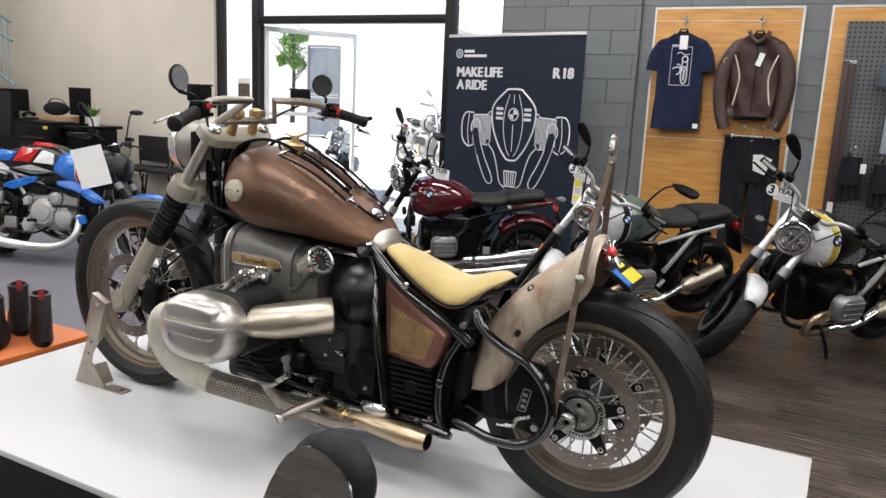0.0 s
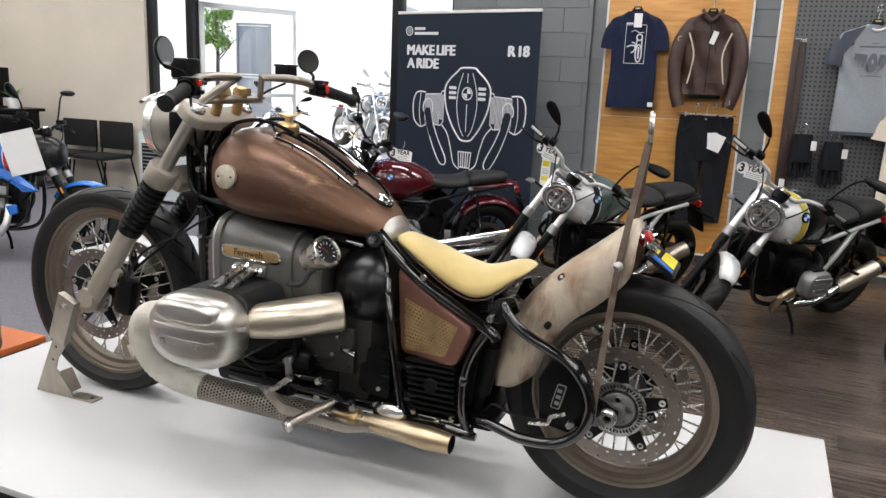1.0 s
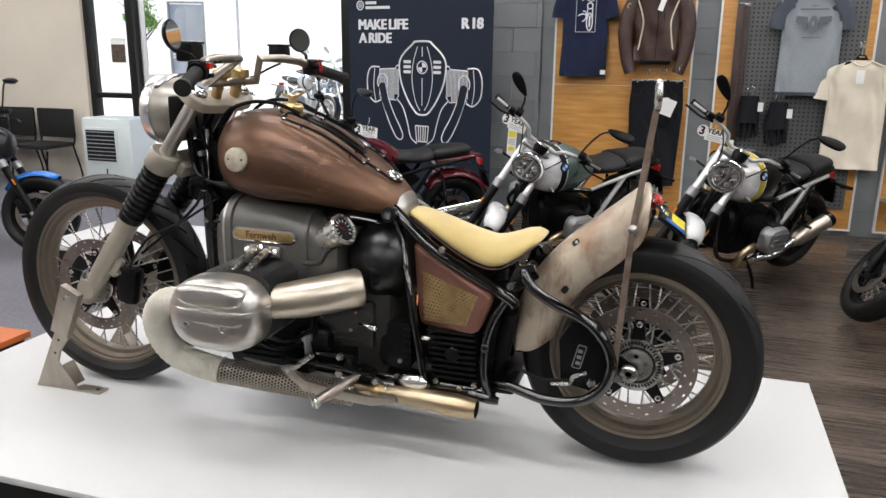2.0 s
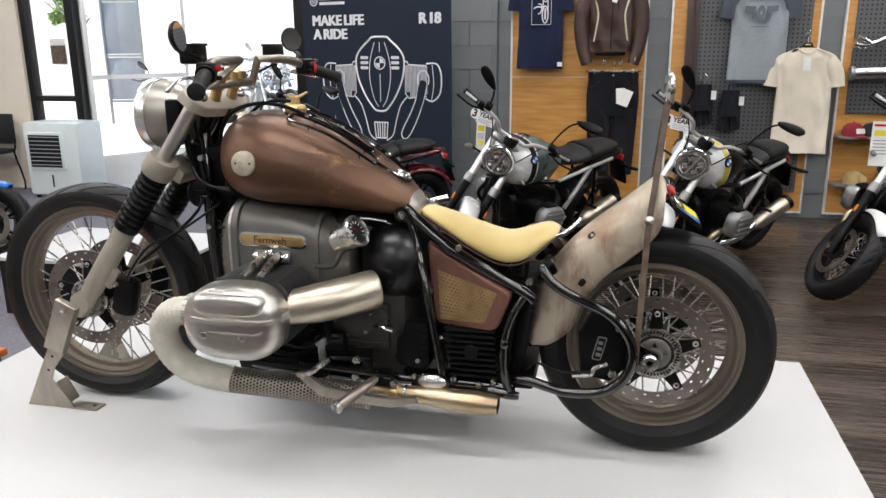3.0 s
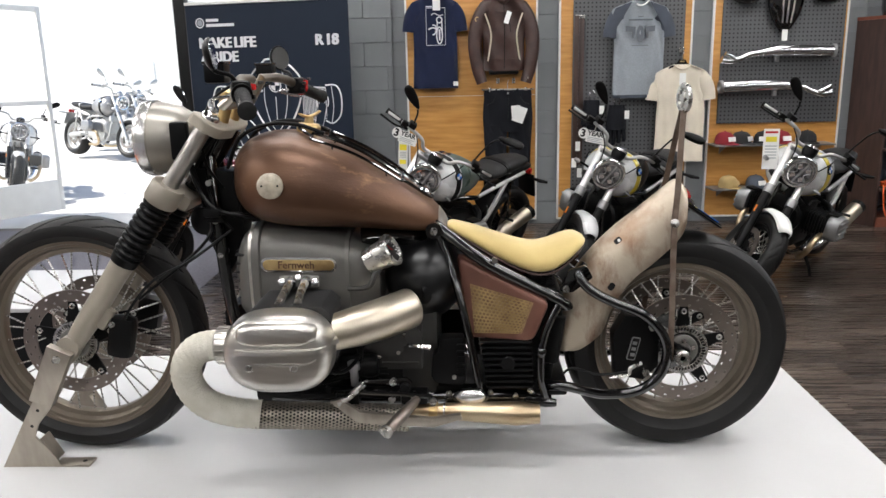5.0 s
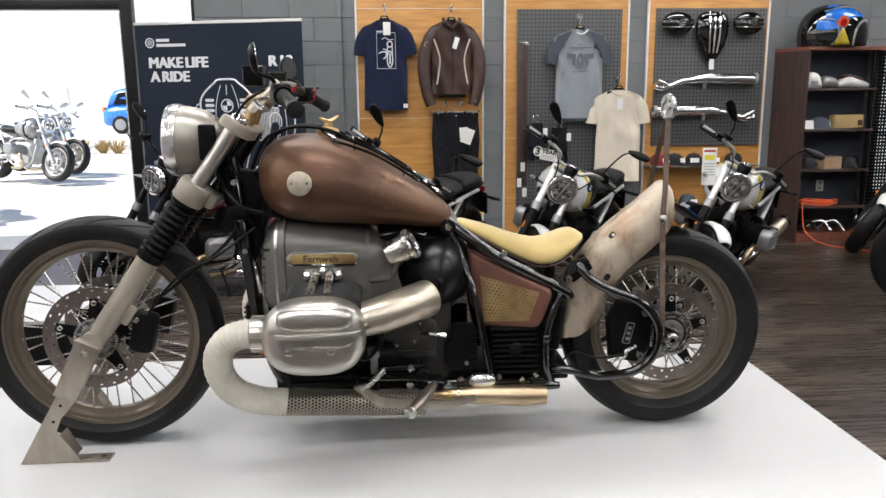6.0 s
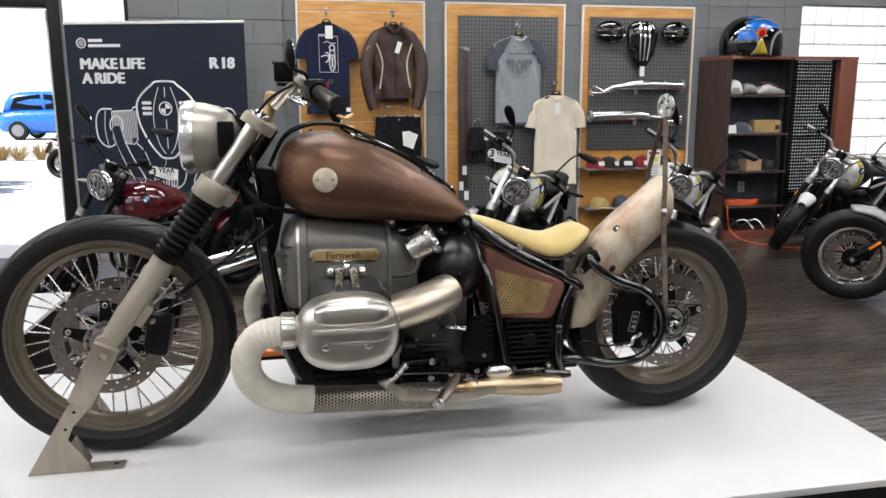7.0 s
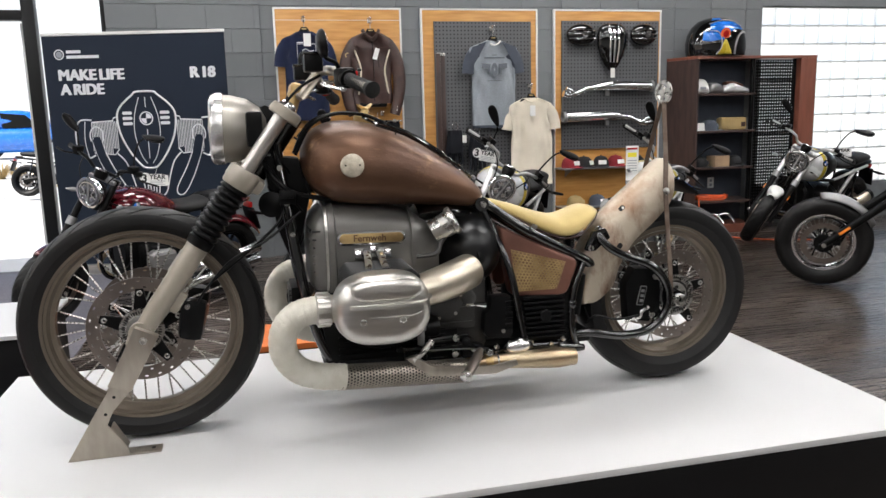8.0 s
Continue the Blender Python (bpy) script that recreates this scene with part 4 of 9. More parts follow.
part("rail_latch", lathe([(0.0, 0), (0.021, 0), (0.023, 0.006), (0.020, 0.012), (0.010, 0.016), (0.0, 0.016)], axis_m((-0.767, 0, 0.810), (0.62, 0, 1)), 22), M["chrome"], bike, "chrome rail latch")
for v in (-0.055, 0.055):
    part("hose", tube([(-1.34, v, 0.90), (-1.29, v * 1.5, 0.99), (-1.21, v * 1.2, 1.026), (-1.12, v * 1.1, 1.022), (-1.05, v, 0.995)], 0.006, 8, 6), M["satin"], bike, "black hose over the tank nose")

# frame
for s in (-1, 1):
    v = s * 0.125
    part("frame_rail", tube([(-0.745, s * 0.075, 0.735), (-0.685, s * 0.10, 0.690), (-0.585, v, 0.620), (-0.47, s * 0.128, 0.558), (-0.385, s * 0.13, 0.513), (-0.352, s * 0.13, 0.492), (-0.346, s * 0.128, 0.480)], 0.0172, 14, 5), M["black"], bike, "gloss black frame tube")
    part("frame_rail", tube([(-0.73, s * 0.09, 0.715), (-0.696, s * 0.102, 0.63), (-0.67, s * 0.14, 0.55), (-0.648, s * 0.164, 0.47), (-0.622, s * 0.168, 0.335), (-0.606, s * 0.170, 0.24), (-0.60, s * 0.160, 0.205)], 0.0118, 12, 5), M["black"], bike)
    part("frame_rail", tube([(-0.365, s * 0.13, 0.505), (-0.402, s * 0.145, 0.44), (-0.424, s * 0.152, 0.36), (-0.424, s * 0.154, 0.26), (-0.408, s * 0.148, 0.200)], 0.0125, 12, 5), M["black"], bike)
    part("frame_rail", tube([(-0.445, v * 0.9, 0.53), (-0.47, v * 0.9, 0.40), (-0.45, v * 0.9, 0.24)], 0.010, 10, 5), M["black"], bike)
    part("frame_joint", ball((-0.424, s * 0.154, 0.352), (0.016, 0.015, 0.02), 12), M["black"], bike)
    part("rail_end_lug", tube([(-0.47, s * 0.15, 0.200), (-0.41, s * 0.152, 0.193), (-0.378, s * 0.152, 0.190)], [0.015, 0.016, 0.011], 12, 4), M["black"], bike)
    part("down_tube", tube([(-1.40, s * 0.03, 0.93), (-1.385, s * 0.06, 0.80), (-1.36, s * 0.10, 0.60), (-1.33, s * 0.12, 0.42), (-1.27, s * 0.125, 0.24), (-1.18, v, 0.205), (-0.95, v, 0.20), (-0.61, v, 0.205), (-0.40, v, 0.20)], 0.0185, 14, 6), M["black"], bike)
    for u, w in ((-1.393, 0.86), (-1.378, 0.75), (-1.366, 0.65)):
        part("bolt", cyl((u, s * 0.05, w), (u, s * (0.085 + 0.03 * (0.86 - w) / 0.2), w), 0.009, seg=8), M["bolt"], bike)
    # looped swing arm round the hub
    loop = [(-0.300, 0.10, 0.600), (-0.318, 0.140, 0.584), (-0.285, 0.155, 0.543), (-0.222, 0.162, 0.508), (-0.145, 0.170, 0.478), (-0.098, 0.174, 0.440), (-0.068, 0.176, 0.390), (-0.063, 0.176, 0.333), (-0.088, 0.174, 0.275),
            (-0.146, 0.170, 0.234), (-0.236, 0.165, 0.223), (-0.298, 0.158, 0.232), (-0.350, 0.145, 0.240), (-0.400, 0.125, 0.235)]
    part("swing_arm", tube([(u, s * v_, w) for u, v_, w in loop], 0.0150, 14, 6), M["black"], bike, "looped gloss black swing arm tube")
    part("frame_lug", lathe([(0.0, -0.02), (0.024, -0.02), (0.024, 0.02), (0.0, 0.02)], Matrix.Translation((-0.735, s * 0.10, 0.715)) @ WHEEL_AXIS, 16), M["black"], bike)
    part("bolt", cyl((-0.735, s * 0.12, 0.715), (-0.735, s * 0.135, 0.715), 0.011, seg=6), M["bolt"], bike)
    part("bolt", cyl((-0.56, s * 0.14, 0.632), (-0.56, s * 0.155, 0.632), 0.009, seg=8), M["bolt"], bike)
    part("bolt", cyl((-0.355, s * 0.13, 0.545), (-0.355, s * 0.16, 0.545), 0.010, seg=8), M["bolt"], bike)
    # shock unit
    part("shock_absorber", lathe([(0.0, 0), (0.014, 0), (0.014, 0.05), (0.026, 0.055), (0.026, 0.20), (0.014, 0.205), (0.014, 0.25), (0.0, 0.25)], axis_m((-0.40, s * 0.085, 0.245), (0.04, 0, 0.26)), 18), M["satin"], bike, "black shock absorber")
part("rear_bulkhead", prism(rounded_poly([(-0.44, 0.54), (-0.37, 0.53), (-0.345, 0.49), (-0.40, 0.40), (-0.415, 0.25), (-0.46, 0.25), (-0.47, 0.40)], 0.01), 0.20, Matrix.Translation((0, 0.10, 0)) @ Matrix.Rotation(radians(90), 4, "X"), 0.006), M["satin"], bike, "black panel behind the side covers")
for s in (-1, 1):
    for k in range(6):
        part("front_cover_fin", box((-1.292, s * (0.148 - 0.002 * k), 0.66 - 0.026 * k), (0.034, 0.022, 0.007), 0.003), M["finblack"], bike)
    part("swing_arm_bracket", prism(rounded_poly([(-0.345, 0.60), (-0.295, 0.612), (-0.275, 0.575), (-0.335, 0.53), (-0.372, 0.535)], 0.008), 0.012, Matrix.Translation((0, s * 0.132, 0)) @ Matrix.Rotation(radians(90), 4, "X"), 0.003), M["black"], bike, "gloss black swing arm bracket")
# rear brake caliper and cable
cal = part("brake_caliper", prism([(-0.205, 0.27), (-0.12, 0.255), (-0.075, 0.30), (-0.075, 0.40), (-0.11, 0.455), (-0.18, 0.46), (-0.215, 0.40)], 0.05, Matrix.Translation((0, -0.095, 0)) @ Matrix.Rotation(radians(90), 4, "X"), 0.014), M["satin"], bike, "black rear brake caliper")
for u, w in ((-0.10, 0.425), (-0.115, 0.285)):
    part("bolt", cyl((u, -0.145, w), (u, -0.156, w), 0.012, seg=6), M["bolt"], cal)
em_ = Matrix.Translation((-0.153, -0.1455, 0.358)) @ Matrix.Rotation(radians(9), 4, "Y")
part("emblem_plate", prism(rounded_poly([(-0.016, -0.036), (0.010, -0.036), (0.016, 0.036), (-0.010, 0.036)], 0.006), 0.003, em_ @ Matrix.Rotation(radians(90), 4, "X"), 0.001), M["castgrey"], cal, "small silver-edged emblem plate")
part("emblem_field", prism(rounded_poly([(-0.013, -0.033), (0.0075, -0.033), (0.013, 0.033), (-0.0075, 0.033)], 0.005), 0.0042, em_ @ Matrix.Rotation(radians(90), 4, "X"), 0.0005), M["blackpanel"], cal)
for k in (-1, 0, 1):
    part("print_bar", box((0, -0.0045, k * 0.018), (0.013, 0.002, 0.010), 0.001, em_), M["castgrey"], cal)
part("banjo_fitting", tube([(-0.13, -0.155, 0.315), (-0.165, -0.17, 0.305), (-0.172, -0.17, 0.285), (-0.225, -0.165, 0.275)], 0.006, 8, 4), M["bolt"], cal)
part("cable", tube([(-0.17, -0.16, 0.29), (-0.26, -0.165, 0.285), (-0.33, -0.15, 0.30), (-0.36, -0.13, 0.27)], 0.004, 6, 5), M["satin"], bike)

# rear fender
FO = [(-0.360, 0.322), (-0.371, 0.40), (-0.336, 0.515), (-0.268, 0.615), (-0.193, 0.692), (-0.112, 0.757), (-0.045, 0.813), (-0.012, 0.836), (0.006, 0.818)]
FI = [(-0.342, 0.330), (-0.298, 0.336), (-0.238, 0.386), (-0.212, 0.455), (-0.178, 0.515), (-0.140, 0.560), (-0.080, 0.610), (-0.017, 0.675), (0.002, 0.722)]
outer = [p for p in spline([(a, 0, b) for a, b in FO], 5)]
inner_ = [p for p in spline([(a, 0, b) for a, b in FI], 5)]


def fender_at(o, i, q):
    """A place on the bent sheet: q from -90 degrees (near skirt) over the crown to 90."""
    k, c = math.cos(radians(q)) ** 0.8, math.sin(radians(q))
    p = i.lerp(o, k)
    return Vector((p.x, 0.086 * math.copysign(abs(c) ** 0.75, c), p.z))


fb = bmesh.new()
rows = [[fb.verts.new(fender_at(o, i, q)) for q in range(-90, 91, 10)] for o, i in zip(outer, inner_)]
for a, b in zip(rows, rows[1:]):
    for i in range(len(a) - 1):
        fb.faces.new((a[i], a[i + 1], b[i + 1], b[i]))
fender = part("rear_fender", fb, M["fender"], bike, "short bare-steel rear fender with rust stains", angle=60)
so = fender.modifiers.new("thickness", "SOLIDIFY")
so.thickness, so.offset = 0.003, 0
for k, q in ((20, -36), (17, -77)):
    o, i = outer[k], inner_[k]
    c = fender_at(o, i, q)
    du = (fender_at(outer[k + 1], inner_[k + 1], q) - c).normalized()
    n = du.cross(fender_at(o, i, q + 2) - c).normalized()
    n = n if n.y < 0 else -n
    fm = Matrix.Translation(c) @ Matrix((du, n.cross(du), n)).transposed().to_4x4()
    # black patch on the sheet, painting in the shade of an open hole
    part("bolt_hole", prism([(0.012 * math.copysign(abs(math.cos(a)) ** 0.6, math.cos(a)), 0.009 * math.copysign(abs(math.sin(a)) ** 0.6, math.sin(a))) for a in [j * math.pi / 8 for j in range(16)]], 0.0012, fm @ pose(0, 0, 0.0016)), M["blackpanel"], fender)
    if q > -60:
        part("bolt", lathe([(0.0, 0.0), (0.0045, 0.0), (0.0045, 0.004), (0.0, 0.005)], fm @ pose(0.003, -0.003, 0.002), 8), M["bolt"], fender)
# strut with medallion
for s in (-1, 1):
    pts = [(-0.054, s * 0.178, 0.335), (-0.049, s * 0.160, 0.44), (-0.043, s * 0.126, 0.58), (-0.036, s * 0.094, 0.72), (-0.024, s * 0.068, 0.83), (-0.010, s * 0.028, 0.97), (-0.002, s * 0.007, 1.04)]
    bmst = bmesh.new()
    loops = [[p + Vector((dx, dy, 0)) for dx, dy in ((-0.0085, -0.002), (0.0085, -0.002), (0.0085, 0.002), (-0.0085, 0.002))] for p in spline(pts, 5)]
    part("fender_strut", skin(bmst, loops), M["rust"], bike, "rusty flat steel strut")
    part("bolt", lathe([(0.0, 0.0), (0.013, 0.0), (0.013, 0.006), (0.008, 0.008), (0.0, 0.012)], axis_m((-0.036, s * 0.094, 0.722), (0, s, 0.15)), 12), M["bolt"], bike)
mm = axis_m((0.0, 0.0, 1.075), (-1, -0.16, 0))
med = part("medallion", lathe([(0.030, -0.006), (0.042, -0.006), (0.045, 0), (0.042, 0.006), (0.030, 0.006)], mm, 36, closed=True), M["bolt"], bike, "cast alloy medallion with cut-outs on the strut")
for q in (0.5, 1.9, 3.1, 4.3, 5.5):
    part("medallion_arm", box((0.018, 0, 0), (0.034, 0.013, 0.008), 0.003, mm @ Matrix.Rotation(q, 4, "Z")), M["bolt"], med)
part("medallion_hub", lathe([(0.0, -0.006), (0.012, -0.006), (0.012, 0.007), (0.0, 0.007)], mm, 18), M["bolt"], med)
# tail light and plate
tm = axis_m((0.018, 0, 0.79), (0.8, -0.25, 0.55))
tl = part("tail_light", lathe([(0.0, -0.02), (0.018, -0.02), (0.019, 0.004), (0.014, 0.012), (0.0, 0.015)], tm, 24), M["red"], bike, "red jewel tail light with spiked chrome ring")
for k in range(16):
    q = k * math.pi / 8
    part("spike", tube([(0.018 * math.cos(q), 0.018 * math.sin(q), 0), (0.046 * math.cos(q), 0.046 * math.sin(q), 0.006)], [0.005, 0.002], 6, bm=None), M["chrome"], tl).matrix_basis = tm
pm = Matrix.Translation((0.068, 0.0, 0.735)) @ Matrix.Rotation(radians(35), 4, "Y")
pl = part("number_plate", box((0, 0, 0), (0.085, 0.165, 0.004), 0.008, pm), M["satin"], bike, "small black number plate with yellow characters")
part("plate_frame", box((0.0, 0, -0.006), (0.094, 0.175, 0.006), 0.006, pm), M["satin"], pl)
part("print_bar", box((0.002, -0.058, 0.003), (0.06, 0.035, 0.002), 0, pm), M["bluepaint"], pl)
for k in range(5):
    part("print_bar", box((0.012, -0.028 + k * 0.022, 0.003), (0.042, 0.014, 0.002), 0, pm), M["yellow"], pl)
part("print_bar", box((-0.028, 0.015, 0.003), (0.012, 0.05, 0.002), 0, pm), M["yellow"], pl)

# seat
seat_st = [(-0.700, 0.716, 0.703, 0.03), (-0.686, 0.726, 0.697, 0.052), (-0.642, 0.717, 0.680, 0.074), (-0.592, 0.702, 0.655, 0.09), (-0.538, 0.683, 0.628, 0.103), (-0.482, 0.666, 0.604, 0.112), (-0.434, 0.658, 0.594, 0.118), (-0.388, 0.668, 0.602, 0.121), (-0.346, 0.683, 0.627, 0.116), (-0.314, 0.687, 0.653, 0.10), (-0.293, 0.678, 0.663, 0.07), (-0.284, 0.671, 0.664, 0.03)]
loops = []
for a, b, c, d in zip([seat_st[0]] + seat_st[:-2], seat_st[:-1], seat_st[1:], seat_st[2:] + [seat_st[-1]]):
    for j in range(4):
        t = j / 4
        u, top, bot, hw = (0.5 * ((2 * q) + (r - p) * t + (2 * p - 5 * q + 4 * r - s) * t * t + (3 * q - p - 3 * r + s) * t ** 3) for p, q, r, s in zip(a, b, c, d))
        loop = []
        for i in range(28):
            q = 2 * math.pi * i / 28
            c_, s_ = math.cos(q), math.sin(q)
            vv = hw * math.copysign(abs(c_) ** 0.7, c_)
            dip = 0.012 * (1 - abs(c_)) if s_ > 0 else 0
            ww = (top + bot) / 2 + (top - bot) / 2 * math.copysign(abs(s_) ** 0.8, s_) - 0.045 * (vv / 0.15) ** 2 - dip * 0.4
            loop.append((u, vv, ww))
        loops.append(loop)
seat = part("seat", skin(bmesh.new(), loops), M["seat"], bike, "pale tan suede solo saddle", angle=70)
part("seat_pan", tube([(-0.69, 0, 0.70), (-0.58, 0, 0.63), (-0.48, 0, 0.585), (-0.40, 0, 0.585), (-0.34, 0, 0.62)], [0.03, 0.055, 0.075, 0.07, 0.03], 14, 4, flat=0.25), M["satin"], bike, "black seat pan")
for v in (-0.07, 0.07):
    part("seat_spring", tube([(-0.40 + 0.018 * math.cos(q * 0.9), v + 0.018 * math.sin(q * 0.9), 0.535 + 0.0011 * q) for q in range(0, 46)], 0.004, 6), M["satin"], bike)
for sd_ in (-1, 1):
    part("piping", tube([(u, sd_ * hw * 0.975, (a_ + b_) / 2 - 0.30 * (a_ - b_) - 0.045 * (hw / 0.15) ** 2) for u, a_, b_, hw in seat_st[1:-1]], 0.0028, 6, 4), M["leather"], seat, "brown piping round the saddle edge")

# side cover with brass mesh, finned box below
SC = rounded_poly([(-0.672, 0.636), (-0.400, 0.506), (-0.448, 0.388), (-0.637, 0.388)], 0.026, 6)
SI = [(-0.632, 0.552), (-0.448, 0.505), (-0.482, 0.412), (-0.620, 0.406)]


def cover_y(u, w):
    return 0.3112 + 0.2277 * u - 0.109 * w


for s in (-1, 1):
    # the cover's plane turns outwards towards its rear edge
    mm = Matrix(((1, 0, 0, 0), (s * 0.2277, s * -0.109, s, s * (0.3112 - 0.045)), (0, 1, 0, 0), (0, 0, 0, 1)))
    mid_ = Vector((-0.545, 0.475))
    rings_ = [[mm @ Vector((*(mid_ + (Vector(p) - mid_) * k), z)) for p in SC] for k, z in ((1.0, 0.0), (1.0, 0.028), (0.99, 0.036), (0.965, 0.042), (0.93, 0.0447), (0.80, 0.0450))]
    cover = part("side_cover", skin(bmesh.new(), rings_), M["copper"], bike, "copper-brown side cover with brass mesh", angle=60)
    A, B, C_, D = [Vector((a, s * (cover_y(a, b) + 0.0035), b)) for a, b in SI]

    def at(a, b, A=A, B=B, C_=C_, D=D, s=s):
        return D.lerp(C_, a).lerp(A.lerp(B, a), b), Vector((-0.22 * s, s, 0)).normalized()
    part("mesh_insert", perforated(14, 13, at, 0.40, 0.0025), M["brass"], cover, "brass honeycomb mesh")
    part("mesh_backing", prism(SI, 0.0014, mm @ pose(0, 0, 0.0447)), M["worn"], cover)
    fin = part("finned_box", box((-0.525, s * 0.105, 0.318), (0.135, 0.06, 0.165), 0.01), M["blackcast"], bike, "black finned regulator housing")
    for k in range(9):
        part("fin", box((-0.516 - 0.0016 * k, s * 0.143, 0.243 + k * 0.0178), (0.140 + 0.0016 * k, 0.028, 0.0075), 0.003), M["blackcast"], fin)
    part("fin_boss", lathe([(0.0, 0), (0.024, 0), (0.024, 0.022), (0.020, 0.026), (0.0, 0.026)], axis_m((-0.523, s * 0.133, 0.318), (0, s, 0)), 8), M["blackcast"], fin)

# engine
gear = [(-1.318, 0.62, 0.50, 0.10), (-1.312, 0.675, 0.47, 0.14), (-1.298, 0.708, 0.455, 0.158), (-1.275, 0.729, 0.445, 0.168), (-1.25, 0.738, 0.44, 0.172), (-1.20, 0.742, 0.44, 0.1735), (-1.10, 0.735, 0.44, 0.174), (-1.02, 0.717, 0.44, 0.172), (-0.96, 0.692, 0.445, 0.166), (-0.92, 0.665, 0.455, 0.156), (-0.895, 0.635, 0.47, 0.14)]


def rounded(u, top, bot, hw, e=0.56, k=40):
    out = []
    for i in range(k):
        q = 2 * math.pi * i / k
        c, s = math.cos(q), math.sin(q)
        out.append((u, hw * math.copysign(abs(c) ** e, c), (top + bot) / 2 + (top - bot) / 2 * math.copysign(abs(s) ** e, s)))
    return out


eng = part("engine_case", skin(bmesh.new(), [rounded(*g) for g in gear]), M["engine"], bike, "satin grey flat-twin engine case", angle=40)
for u in (-1.262, -0.985):
    part("case_rib", skin(bmesh.new(), [rounded(u - 0.006, 0.7435 if u < -1.1 else 0.718, 0.44, 0.175), rounded(u + 0.006, 0.7435 if u < -1.1 else 0.716, 0.44, 0.175)]), M["brushed" if u < -1.1 else "engine"], eng)
part("case_flange", skin(bmesh.new(), [rounded(-1.262, 0.7375, 0.438, 0.172), rounded(-1.258, 0.7455, 0.434, 0.179), rounded(-1.238, 0.7465, 0.434, 0.180), rounded(-1.234, 0.7405, 0.438, 0.174)]), M["engine"], eng, "raised front flange")
for k in range(4):
    part("front_fin", box((-1.302, 0, 0.66 - k * 0.035), (0.03, 0.25 - 0.01 * k, 0.012), 0.004), M["satin"], eng)
for s in (-1, 1):
    pm2 = Matrix.Translation((0, 0 if s < 0 else 0.356, 0))
    def pill(hw, hh):
        return [(-1.122 + sx * (hw - hh) + hh * math.cos(q), 0.6335 - 0.018 * (sx * (hw - hh) + hh * math.cos(q)) + hh * math.sin(q)) for sx, q0 in ((1, -90), (-1, 90)) for q in [radians(q0 + 22.5 * i) for i in range(9)]]
    nm = part("name_plate", prism(pill(0.110, 0.022), 0.010, Matrix.Translation((0, s * 0.168 + (0.01 if s > 0 else 0), 0)) @ Matrix.Rotation(radians(90), 4, "X"), 0.003), M["chrome"], eng, "engraved brass name plate")
    part("plate_face", prism(pill(0.103, 0.0155), 0.012, Matrix.Translation((0, s * 0.168 + (0.012 if s > 0 else 0), 0)) @ Matrix.Rotation(radians(90), 4, "X"), 0.001), M["brass"], nm)
text_part("lettering", "Fernweh", 0.030, Matrix.Translation((-1.182, -0.1806, 0.6255)) @ FACE_Y @ Matrix.Rotation(radians(-1), 4, "Z"), M["tank"], nm, bold=0.0006)
part("crankcase", box((-1.06, 0, 0.325), (0.46, 0.29, 0.28), 0.03), M["blackcast"], bike, "black lower crankcase")
part("gearbox", box((-0.845, 0, 0.345), (0.24, 0.26, 0.30), 0.03), M["enginedk"], bike, "dark grey gearbox")
part("airbox", ball((-0.768, 0, 0.560), (0.125, 0.176, 0.138), 32), M["blackshell"], bike, "black rounded air box")
part("airbox_top", tube([(-0.95, 0, 0.69), (-0.86, 0, 0.70), (-0.76, 0, 0.675)], [0.10, 0.13, 0.08], 18, 4, flat=0.35), M["black"], bike)
